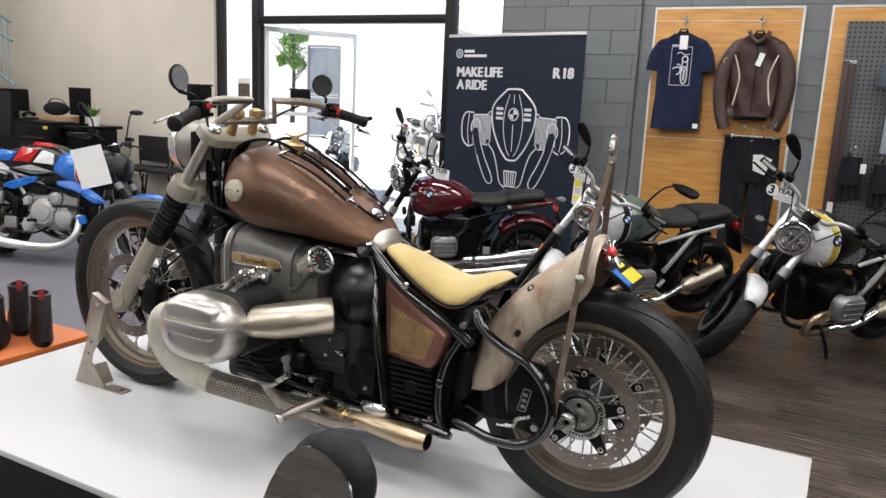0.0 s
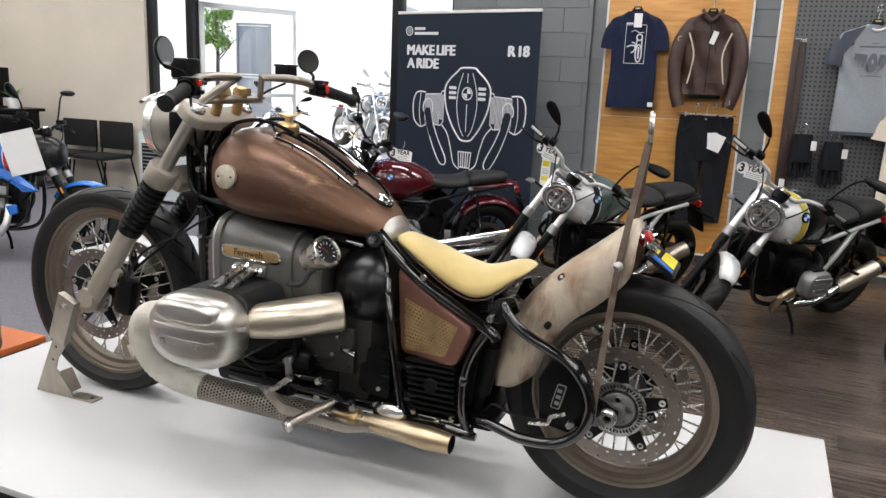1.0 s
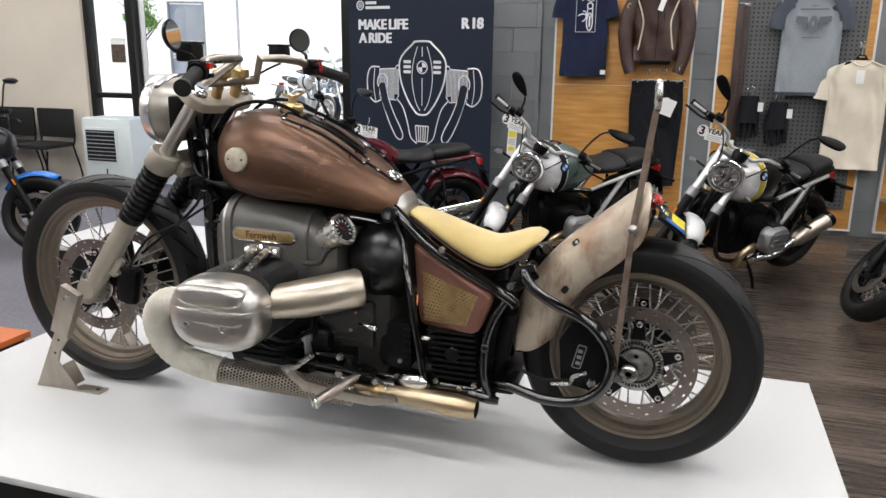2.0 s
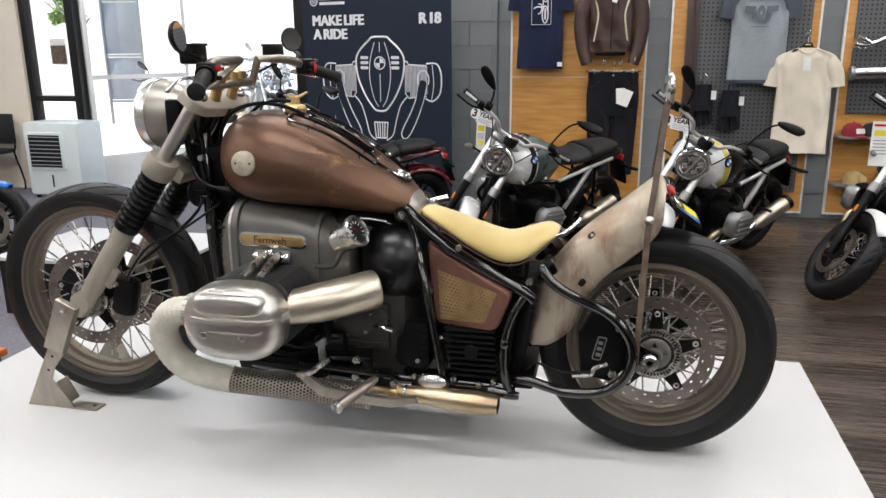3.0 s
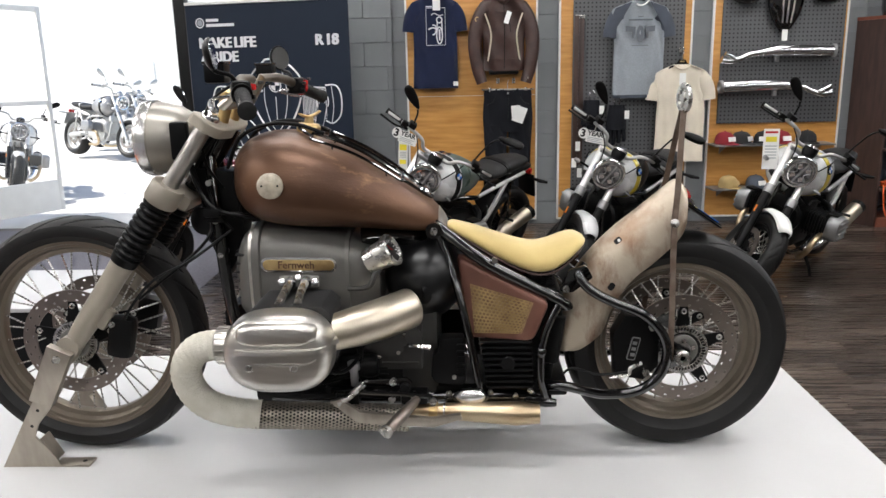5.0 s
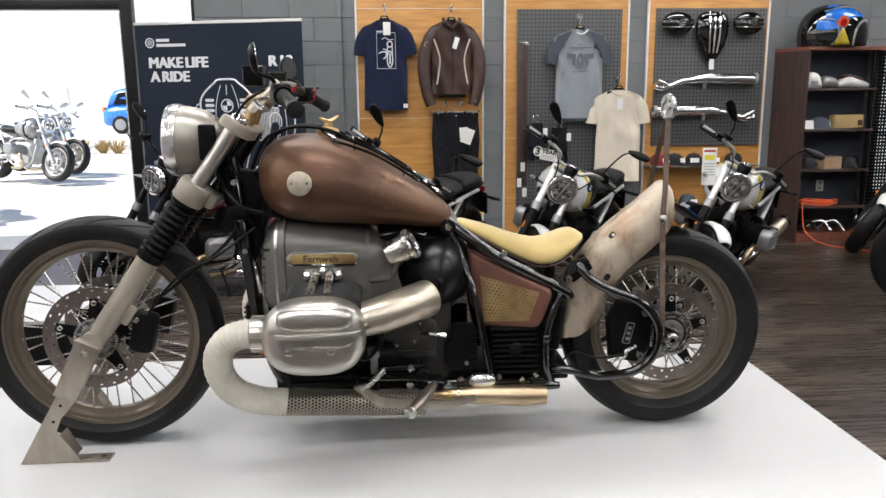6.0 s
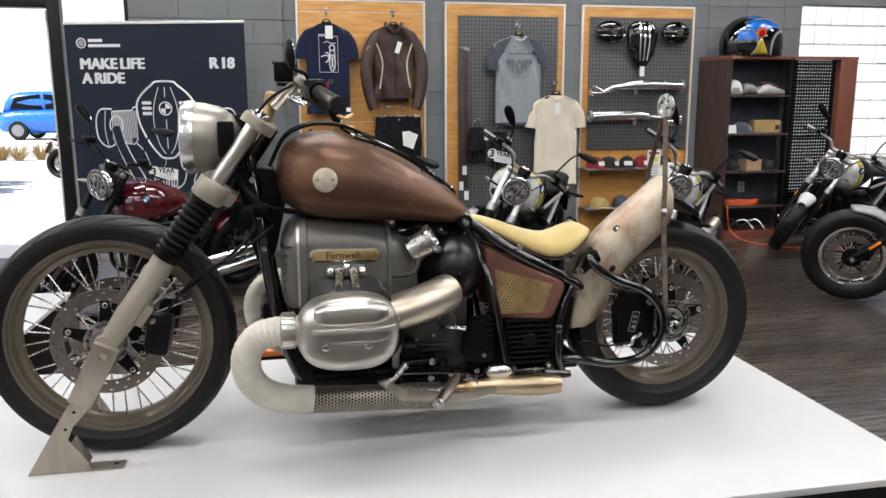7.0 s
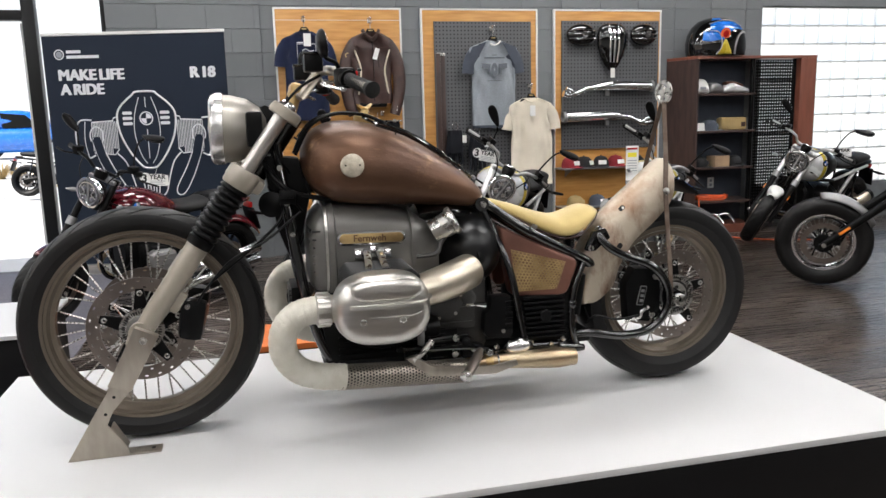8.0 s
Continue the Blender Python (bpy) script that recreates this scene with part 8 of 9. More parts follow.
# leather jacket
J = thing("leather_jacket", -0.81, BF - 0.09, 0, 0, "dark brown leather jacket with cream piping on a hanger", "jacket", "clothes on the boards")
part("body", cloth_body([(2.20, -0.08, 0.08), (2.175, -0.14, 0.14), (2.14, -0.205, 0.205), (2.07, -0.238, 0.238), (1.92, -0.21, 0.21), (1.74, -0.192, 0.192), (1.58, -0.20, 0.20), (1.53, -0.20, 0.20), (1.51, -0.19, 0.19)], 0.062, 56, 0.04), M["leather"], J, "", 70)
for s in (-1, 1):
    part("sleeve", sleeve([(s * 0.15, 0, 2.085), (s * 0.212, -0.006, 2.0), (s * 0.256, -0.014, 1.88), (s * 0.270, -0.024, 1.73), (s * 0.246, -0.036, 1.54), (s * 0.205, -0.046, 1.40)], (0.082, 0.052), 0.054), M["leather"], J, "", 70)
    part("piping", tube([(s * 0.175, -0.058, 2.03), (s * 0.135, -0.068, 1.92), (s * 0.118, -0.07, 1.83), (s * 0.130, -0.07, 1.72), (s * 0.150, -0.068, 1.60)], 0.010, 6, 4, flat=0.5), M["leathertrim"], J, "cream leather piping")
    part("cuff_zip", tube([(s * 0.24, -0.085, 1.52), (s * 0.222, -0.095, 1.43)], 0.003, 5), M["bolt"], J)
part("collar", tube([(-0.082, -0.02, 2.222), (-0.055, -0.05, 2.175), (-0.012, -0.066, 2.135), (0.012, -0.068, 2.135), (0.055, -0.05, 2.175), (0.082, -0.02, 2.222)], 0.015, 10, 4, flat=1.4), M["leather"], J)
part("zip", tube([(0, -0.07, 2.13), (0.008, -0.074, 1.9), (0.004, -0.072, 1.53)], 0.0035, 6, 2), M["satin"], J)
part("waist_zip", tube([(0.05, -0.072, 1.98), (0.062, -0.073, 1.86)], 0.003, 5), M["satin"], J)
for dz in (2.05, 1.62):
    part("seam", tube([(-0.19, -0.05, dz + 0.02), (-0.1, -0.07, dz), (0.1, -0.07, dz), (0.19, -0.05, dz + 0.02)], 0.0025, 5, 4), M["leather"], J)
part("lining", box((0, -0.01, 1.50), (0.28, 0.05, 0.05), 0.02), M["blackpanel"], J)
part("arm_patch", lathe([(0.016, 0), (0.024, 0), (0.024, 0.004), (0.016, 0.004)], Matrix.Translation((-0.245, -0.055, 1.98)) @ FACE_Y, 16, closed=True), M["tancloth"], J)
part("tag", box((0, 0, 0), (0.045, 0.004, 0.11), 0, Matrix.Translation((0.035, -0.085, 1.99)) @ Matrix.Rotation(radians(18), 4, "Y")), M["paper"], J)
hanger(J, 2.19, 0.15)
peg_hook(-0.81, 2.325, BF - 0.005, 0.095)

# black jeans on a clip hanger
K = thing("jeans", -0.77, BF - 0.06, 0, 0, "black denim motorcycle jeans on a clip hanger", "jeans", "clothes on the boards")
part("clip_hanger", tube([(-0.25, 0, 1.335), (0.25, 0, 1.335)], 0.008, 8), M["bolt"], K, "chrome clip hanger")
part("hanger_hook", tube([(0, 0, 1.335), (0, 0, 1.40), (0.012, 0.02, 1.42)], 0.004, 6, 3), M["bolt"], K)
part("waist", cloth_body([(1.315, -0.222, 0.222), (1.25, -0.228, 0.228), (1.15, -0.236, 0.236), (1.05, -0.238, 0.238), (0.93, -0.230, 0.230)], 0.05, 56, 0.03), M["denim"], K, "", 70)
part("waistband", cloth_body([(1.328, -0.223, 0.223), (1.318, -0.226, 0.226), (1.283, -0.230, 0.230), (1.275, -0.227, 0.227)], 0.054, 48, 0.02), M["denim"], K, "stitched waistband", 60)
part("fly_seam", tube([(0.004, -0.055, 1.27), (0.006, -0.058, 1.15), (0.0, -0.055, 1.06)], 0.003, 6, 3), M["blackpanel"], K)
part("button", lathe([(0.0, 0), (0.009, 0), (0.008, 0.004), (0.0, 0.005)], Matrix.Translation((0.0, -0.056, 1.30)) @ FACE_Y, 12), M["bolt"], K)
for s in (-1, 1):
    part("leg", cloth_body([(1.0, s * 0.118 - 0.116, s * 0.118 + 0.116), (0.82, s * 0.118 - 0.108, s * 0.118 + 0.108), (0.62, s * 0.114 - 0.10, s * 0.114 + 0.102), (0.38, s * 0.108 - 0.096, s * 0.108 + 0.096)], 0.047, 40, 0.034), M["denim"], K, "", 70)
    part("pocket_seam", tube([(s * 0.12, -0.058, 1.27), (s * 0.145, -0.058, 1.22), (s * 0.205, -0.048, 1.195)], 0.003, 6, 4), M["blackpanel"], K)
    part("belt_loop", box((s * 0.12, -0.06, 1.297), (0.014, 0.008, 0.06), 0.003), M["denim"], K)
    part("hanger_clip", box((s * 0.17, -0.04, 1.335), (0.022, 0.035, 0.04), 0.005), M["bolt"], K)
for a, dx, w in ((20, 0.11, 0.11), (-4, 0.075, 0.085)):
    part("tag", box((0, 0, 0), (w, 0.003, 0.15 if a > 0 else 0.11), 0, Matrix.Translation((dx, -0.07 - 0.005 * (a < 0), 1.10 + 0.03 * (a < 0))) @ Matrix.Rotation(radians(a), 4, "Y")), M["paper"], K)
for x in (-0.86, -0.71):
    peg_hook(x, 1.415, BF - 0.005, 0.05)

# belts and gloves on the middle board
B = thing("leather_belt", -0.09, BF - 0.05, 0, 0, "long dark leather belts hanging from a peg", "belt")
for dx in (-0.03, 0.02):
    part("strap", box((dx, -0.004 + dx * 0.2, 1.30), (0.045, 0.005, 1.40), 0.001), M["shelf"], B)
for dx, z in ((-0.035, 0.62), (0.02, 0.52), (0.0, 0.78)):
    part("tag", box((dx, -0.012, z), (0.045, 0.003, 0.09)), M["paper"], B)
part("buckle", box((0, -0.008, 1.99), (0.09, 0.008, 0.03), 0.004), M["bolt"], B)


def glove(x, z):
    g = thing("glove", x, BF - 0.09, z, 0, "pair of black riding gloves hanging from a clip", "gloves", "gloves on the pegboard")
    part("palm", cloth_body([(0.0, -0.05, 0.05), (-0.08, -0.06, 0.06), (-0.18, -0.07, 0.065)], 0.04), M["denim"], g, "", 70)
    for k in range(4):
        part("finger", sleeve([(-0.045 + 0.03 * k, 0, -0.17), (-0.05 + 0.034 * k, -0.01, -0.24), (-0.05 + 0.034 * k, 0.0, -0.29 + 0.01 * abs(k - 1))], (0.016, 0.012), 0.014, 8), M["denim"], g, "", 70)
    part("clip", tube([(-0.012, -0.01, 0.0), (-0.02, -0.02, 0.04), (0.0, -0.02, 0.07), (0.02, -0.02, 0.04), (0.012, -0.01, 0.0)], 0.004, 6, 3), M["chrome"], g)
    part("tag", box((0.06, -0.05, -0.07), (0.03, 0.003, 0.06)), M["paper"], g)
    g.scale = (1.45, 1.2, 1.3)


for x, z in ((0.03, 1.22), (0.27, 1.17)):
    glove(x, z)

# tank covers and exhausts on the right-hand board
PF = BF - 0.045


def cover_plate(x, z, w, h, label):
    e = thing("chrome_striped_cover", x, PF, z, 0, label, "engine cover", "covers on the pegboard")
    part("shell", ball((0, -0.03, 0), (w / 2, 0.06, h / 2), 24), M["black"], e)
    for k in (-1, 0, 1):
        part("stripe", tube([(-w * 0.46, -0.056, k * h * 0.17), (-w * 0.2, -0.091, k * h * 0.19), (w * 0.2, -0.091, k * h * 0.19), (w * 0.46, -0.056, k * h * 0.17)], 0.0075, 6, 4), M["chrome"], e)
    part("emblem", lathe([(0.0, 0), (0.035, 0), (0.035, 0.008), (0.0, 0.008)], Matrix.Translation((0.02, -0.088, 0)) @ FACE_Y, 20), M["chrome"], e)
    return e


cover_plate(1.445, 2.18, 0.33, 0.23, "gloss black cylinder cover with chrome stripes")
cover_plate(2.175, 2.18, 0.32, 0.23, "gloss black cylinder cover with chrome stripes")
tk = thing("display_tank", 1.80, PF, 2.06, 0, "gloss black teardrop tank cover with chrome stripes", "tank cover")
part("shell", skin(bmesh.new(), [[(w2 * math.cos(q), -0.03 - 0.07 * (w2 / 0.17) * math.sin(q), z) for q in [2 * math.pi * i / 24 for i in range(24)]] for z, w2 in ((0.235, 0.05), (0.225, 0.11), (0.19, 0.15), (0.10, 0.17), (0.0, 0.165), (-0.10, 0.135), (-0.19, 0.085), (-0.245, 0.04), (-0.26, 0.01))]), M["black"], tk, "", 60)
for dx in (-0.05, 0.0, 0.05):
    part("stripe", tube([(dx, -0.066, 0.225), (dx, -0.106, 0.1), (dx, -0.103, -0.02), (dx * 0.8, -0.079, -0.17)], 0.009, 6, 4), M["chrome"], tk)
part("emblem", lathe([(0.03, 0), (0.045, 0), (0.045, 0.01), (0.03, 0.01)], Matrix.Translation((0.0, -0.10, 0.1)) @ FACE_Y, 20, closed=True), M["chrome"], tk)
part("tag", box((0, -0.06, -0.28), (0.05, 0.003, 0.10)), M["paper"], tk)


def exhaust_display(z, flip):
    e = thing("exhaust_pipe", 1.755, PF - 0.05, z, 0, "polished chrome exhaust silencer mounted on the pegboard", "exhaust", "exhausts on the pegboard")
    f = -1 if flip else 1
    part("silencer", tube([(-0.16 * f, 0, 0.0), (-0.06 * f, 0, 0.015), (0.1 * f, 0, 0.02), (0.50 * f, 0, 0.01)], [0.03, 0.045, 0.055, 0.058, 0.058], 22, 4), M["chrome"], e)
    part("tip", lathe([(0.04, 0), (0.06, 0), (0.061, 0.03), (0.05, 0.035), (0.045, 0.02)], axis_m((0.495 * f, 0, 0.01), (f, 0, -0.02)), 22, closed=True), M["castgrey"], e)
    part("pipe", tube([(-0.16 * f, 0, 0.0), (-0.26 * f, 0, -0.01), (-0.34 * f, 0, -0.045), (-0.44 * f, 0, -0.07), (-0.52 * f, 0, -0.055)], [0.03, 0.028, 0.028, 0.034, 0.036], 16, 5), M["chrome"], e)
    part("pipe_branch", tube([(-0.40 * f, -0.03, -0.055), (-0.46 * f, -0.04, -0.02), (-0.50 * f, -0.04, 0.0)], 0.022, 12, 4), M["chrome"], e)
    part("bracket", box((0.0, 0.02, -0.055), (0.04, 0.03, 0.06), 0.006), M["castgrey"], e)


exhaust_display(1.625, False)
exhaust_display(1.31, True)


def wall_shelf(z, x0, x1):
    s = thing("display_shelf", (x0 + x1) / 2, BF, z, 0, "thin grey shelf fixed to the display board", "shelf", "shelves on the board")
    part("plate", box((0, -0.125, 0), (x1 - x0, 0.25, 0.016), 0.003), M["castgrey"], s)
    for dx in (-0.4, 0.4):
        part("bracket", prism([(0, 0), (-0.2, 0), (0, -0.09)], 0.004, Matrix.Translation((dx * (x1 - x0), -0.002, -0.009)) @ Matrix(((0, 0, 1, 0), (1, 0, 0, 0), (0, 1, 0, 0), (0, 0, 0, 1)))), M["castgrey"], s)


def cap(x, y, z, turn, m, label, patch="paper"):
    e = thing("cap", x, y, z, turn, label, "cap", "caps")
    part("crown", skin(bmesh.new(), [[(0.085 * r * math.cos(q), 0.10 * r * math.sin(q), h) for q in [2 * math.pi * i / 20 for i in range(20)]] for h, r in ((0.0, 1.0), (0.04, 0.98), (0.08, 0.86), (0.105, 0.6), (0.115, 0.25), (0.117, 0.05))]), M[m], e, "", 60)
    part("peak", skin(bmesh.new(), [[(0.078 * math.cos(q) * k, -0.06 - 0.105 * k * abs(math.sin(q)) * 1.0, 0.012 - 0.012 * k + dz) for q in [math.pi * i / 12 for i in range(13)]] for k, dz in ((0.3, 0.006), (1.0, 0.006), (1.0, 0.0), (0.3, 0.0))], cap=False, closed=True), M[m], e)
    part("front_patch", box((0, 0, 0), (0.085, 0.006, 0.045), 0.002, Matrix.Translation((0, -0.096, 0.05)) @ Matrix.Rotation(radians(-14), 4, "X")), M[patch], e)
    part("button", ball((0, 0, 0.118), 0.008, 8), M[m], e)


SHZ1, SHZ2 = 0.775, 0.355
wall_shelf(SHZ1, 1.18, 2.30)
wall_shelf(SHZ2, 1.18, 2.30)
M["capred"] = mat("dark_red_cap", (0.25, 0.015, 0.025), 0.85, 0, bump=0.3, bscale=300)
M["capblack"] = mat("black_cap", (0.015, 0.015, 0.017), 0.85, 0, bump=0.3, bscale=300)
cap(1.30, BF - 0.13, SHZ1 + 0.009, 25, "capred", "dark red trucker cap with a white patch")
cap(1.46, BF - 0.12, SHZ1 + 0.009, 40, "capblack", "black cap with white embroidery")
cap(1.66, BF - 0.13, SHZ1 + 0.009, -15, "capblack", "black cap with white embroidery")
cap(1.84, BF - 0.12, SHZ1 + 0.009, 10, "capred", "dark red trucker cap with a white patch")
cap(2.08, BF - 0.12, SHZ1 + 0.009, 5, "capblack", "black knitted cap on the shelf", "capblack")
cap(1.36, BF - 0.13, SHZ2 + 0.009, 30, "tancloth", "tan canvas cap on the shelf", "tancloth")
cap(1.62, BF - 0.13, SHZ2 + 0.009, 20, "tee_slate", "slate grey cap on the shelf", "paper")

# ---- freestanding shelf unit ----
U = thing("shelf_unit", -0.12, 0, 0, 0, "dark walnut open shelf unit against the grey wall", "shelf unit")
part("side_panel", prism([(2.64, 7.385), (2.665, 7.39), (2.805, 7.0), (2.78, 6.99)], 1.90, None, 0.003), M["shelf"], U)
part("back_panel", box((3.14, 7.372, 0.95), (0.97, 0.02, 1.89), 0.003), M["tee_slate"], U, "dark grey back panel")
part("top_panel", prism([(2.64, 7.39), (4.28, 7.39), (4.27, 6.99), (2.78, 6.99)], 0.03, Matrix.Translation((0, 0, 1.901)), 0.003), M["shelfred"], U)
part("base_panel", prism([(2.672, 7.36), (3.62, 7.36), (3.52, 6.98), (2.808, 6.98)], 0.09, Matrix.Translation((0, 0, 0.0)), 0.004), M["shelfred"], U)
SHELVES = (1.535, 1.135, 0.735, 0.36)
for z in SHELVES:
    part("shelf_board", prism([(2.69, 7.36), (3.60, 7.36), (3.50, 6.98), (2.81, 6.98)], 0.022, Matrix.Translation((0, 0, z - 0.022)), 0.003), M["shelf"], U, "brown shelf board")
part("post", box((3.50, 7.06, 0.995), (0.035, 0.035, 1.81), 0.003), M["satin"], U)


def lattice(a, b):
    return Vector((3.53 + 0.50 * a, 7.05 + 0.03 * a, 0.10 + 1.79 * b)), Vector((0, -1, 0))


part("perforated_panel", perforated(15, 52, lattice, 0.20, 0.004, False), M["satin"], U, "black perforated metal side panel")
part("post", box((4.045, 7.08, 0.995), (0.03, 0.035, 1.81), 0.003), M["satin"], U)
part("end_panel", box((4.165, 7.05, 0.95), (0.2, 0.12, 1.90), 0.004), M["shelfred"], U, "reddish-brown end panel")
# big painted helmet on top
H = thing("display_helmet", 2.985, 7.18, 1.932, 0, "large display helmet painted black, blue and orange", "helmet")
sec = []
for z, r, dx in ((0.0, 0.375, 0.0), (0.06, 0.392, 0.0), (0.14, 0.395, 0.0), (0.23, 0.375, 0.0), (0.31, 0.325, 0.0), (0.37, 0.25, 0.0), (0.405, 0.15, 0.0), (0.415, 0.02, 0.0)):
    sec.append([(dx + r * math.cos(q), 0.62 * r * math.sin(q), z) for q in [2 * math.pi * i / 36 for i in range(36)]])
H.scale = (0.87, 1, 1)
part("shell", skin(bmesh.new(), sec), M["black"], H, "", 60)


def helm(x, z, k=1.012):
    """A place on the front of the helmet shell."""
    rs = [(0.0, 0.375), (0.06, 0.392), (0.14, 0.395), (0.23, 0.375), (0.31, 0.325), (0.37, 0.25), (0.405, 0.15), (0.415, 0.02)]
    r = float(np.interp(z, [a for a, _ in rs], [b for _, b in rs]))
    x = max(-r * 0.98, min(r * 0.98, x))
    return Vector((x, -0.62 * math.sqrt(r * r - x * x) * k - 0.004, z))


def helm_patch(name, poly, material, n=8, k=1.012):
    bm = bmesh.new()
    lo, hi = poly
    A, B_ = spline([(a, 0, b) for a, b in lo], n), spline([(a, 0, b) for a, b in hi], n)
    rows = []
    for j in range(7):
        rows.append([bm.verts.new(helm(a.lerp(b, j / 6).x, a.lerp(b, j / 6).z, k)) for a, b in zip(A, B_)])
    for r, s in zip(rows, rows[1:]):
        for i in range(len(r) - 1):
            bm.faces.new((r[i], r[i + 1], s[i + 1], s[i]))
    ob = part(name, bm, M[material], H, "", 60)
    ob.modifiers.new("thickness", "SOLIDIFY").thickness = 0.006
    return ob


helm_patch("blue_field", ([(-0.22, 0.245), (-0.10, 0.225), (0.0, 0.235), (0.12, 0.275), (0.30, 0.275)], [(-0.19, 0.33), (-0.10, 0.355), (-0.02, 0.365), (0.12, 0.36), (0.26, 0.315)]), "bluepaint")
helm_patch("blue_field", ([(-0.30, 0.16), (-0.22, 0.15), (-0.13, 0.16), (-0.06, 0.165)], [(-0.28, 0.26), (-0.20, 0.24), (-0.12, 0.225), (-0.06, 0.23)]), "bluepaint")
helm_patch("blue_crest", ([(-0.16, 0.372), (-0.02, 0.380)], [(-0.10, 0.408), (-0.02, 0.410)]), "bluepaint")
helm_patch("visor", ([(0.10, 0.005), (0.20, 0.005), (0.30, 0.005), (0.355, 0.005)], [(0.12, 0.16), (0.19, 0.225), (0.27, 0.24), (0.335, 0.235)]), "blackpanel", 8, 1.004)
part("sun_disc", lathe([(0.0, 0), (0.062, 0), (0.062, 0.012), (0.0, 0.014)], Matrix.Translation(helm(-0.045, 0.225)) @ Matrix.Rotation(radians(16), 4, "X") @ FACE_Y, 24), M["orangecord"], H, "orange sun")
part("sun_core", lathe([(0.0, 0.01), (0.036, 0.01), (0.036, 0.02), (0.0, 0.02)], Matrix.Translation(helm(-0.045, 0.225)) @ Matrix.Rotation(radians(16), 4, "X") @ FACE_Y, 24), M["red"], H)
helm_patch("yellow_road", ([(-0.135, 0.012), (0.055, 0.012)], [(-0.052, 0.165), (-0.030, 0.165)]), "yellowpaint", 4, 1.016)
part("visor_edge", tube([helm(0.095, 0.01, 1.02), helm(0.098, 0.09, 1.02), helm(0.13, 0.175, 1.02), helm(0.19, 0.228, 1.02), helm(0.27, 0.248, 1.02), helm(0.335, 0.243, 1.02)], 0.012, 8, 5), M["castgrey"], H)
part("trim_line", tube([helm(-0.25, 0.26, 1.02), helm(-0.12, 0.24, 1.02), helm(-0.09, 0.10, 1.02), helm(-0.15, 0.012, 1.02)], 0.006, 8, 5), M["castgrey"], H)
part("trim_line", tube([helm(-0.20, 0.335, 1.02), helm(-0.02, 0.372, 1.02), helm(0.13, 0.366, 1.02), helm(0.27, 0.318, 1.02)], 0.006, 8, 5), M["castgrey"], H)

# goods on the unit
for k, (x, m, lab) in enumerate(((2.78, "paper", "white shaped headlight cover"), (2.96, "castgrey", "grey seat cowl"), (3.18, "silverpaint", "silver tail cowl with a brown stripe"))):
    c = thing("bike_cowl", x, 7.15, SHELVES[0], 0, lab + " on a shelf", "cowl", "cowls on the shelf")
    part("shell", loft([(-0.09 - 0.05 * (k == 2), 0.04, 0.0, 0.04), (-0.06, 0.13 if k == 0 else 0.11, 0.0, 0.08), (0.0, 0.16 if k == 0 else 0.12, 0.0, 0.09), (0.06, 0.14 if k == 0 else 0.10, 0.0, 0.08), (0.10 + 0.1 * (k == 2), 0.05, 0.0, 0.05)]), M[m], c, "", 60)
    if k == 2:
        part("stripe", loft([(-0.08, 0.125, 0.09, 0.05), (0.0, 0.135, 0.10, 0.06), (0.12, 0.10, 0.06, 0.05)]), M["copper"], c, "", 60)
    if k == 0:
        part("vent", box((0.0, -0.085, 0.06), (0.07, 0.02, 0.03), 0.008), M["greyprint"], c)
cap(2.90, 7.12, SHELVES[1], 60, "tee_slate", "dark green-grey cap on a shelf")
bag = thing("canvas_pouch", 3.18, 7.12, SHELVES[1], 0, "tan canvas wash bag with a dark zip", "bag")
part("body", box((0, 0, 0.07), (0.32, 0.12, 0.14), 0.03), M["tancloth"], bag)
part("zip", box((0, -0.03, 0.143), (0.30, 0.02, 0.006), 0.002), M["satin"], bag)
part("patch", box((0.11, -0.061, 0.06), (0.05, 0.004, 0.05), 0.001), M["leather"], bag)
nt = thing("price_card", 2.75, 7.03, SHELVES[1], 0, "small white folded price card", "card")
part("card", box((0, 0, 0.045), (0.09, 0.004, 0.085), 0, Matrix.Rotation(radians(-12), 4, "X")), M["paper"], nt)
cap(2.80, 7.13, SHELVES[2], 20, "capblack", "black cap on a shelf", "capblack")
cap(3.24, 7.13, SHELVES[2], -10, "capblack", "black cap on a shelf", "capblack")
bx = thing("cardboard_box", 3.03, 7.12, SHELVES[2], 8, "open brown cardboard box on a shelf", "box")
for c, s in (((0, 0, 0.004), (0.2, 0.14, 0.008)), ((-0.098, 0, 0.06), (0.004, 0.14, 0.12)), ((0.098, 0, 0.06), (0.004, 0.14, 0.12)), ((0, -0.068, 0.06), (0.19, 0.004, 0.12)), ((0, 0.068, 0.06), (0.19, 0.004, 0.12))):
    part("panel", box(c, s), M["cardboard"], bx)
for k in range(3):
    part("content", box((-0.05 + 0.05 * k, 0, 0.07), (0.03, 0.1, 0.1), 0.004), M["leather"], bx)
co = thing("extension_cord", 2.96, 7.12, SHELVES[3], 0, "coiled orange extension cord on the bottom shelf trailing to the floor", "cord")
part("coil", tube([((0.19 + 0.015 * math.sin(q * 0.7)) * math.cos(q), (0.085 + 0.008 * math.cos(q * 1.3)) * math.sin(q), 0.008 + 0.0012 * q + 0.006 * math.sin(2.3 * q)) for q in [i * 0.35 for i in range(110)]], 0.0065, 6), M["orangecord"], co)
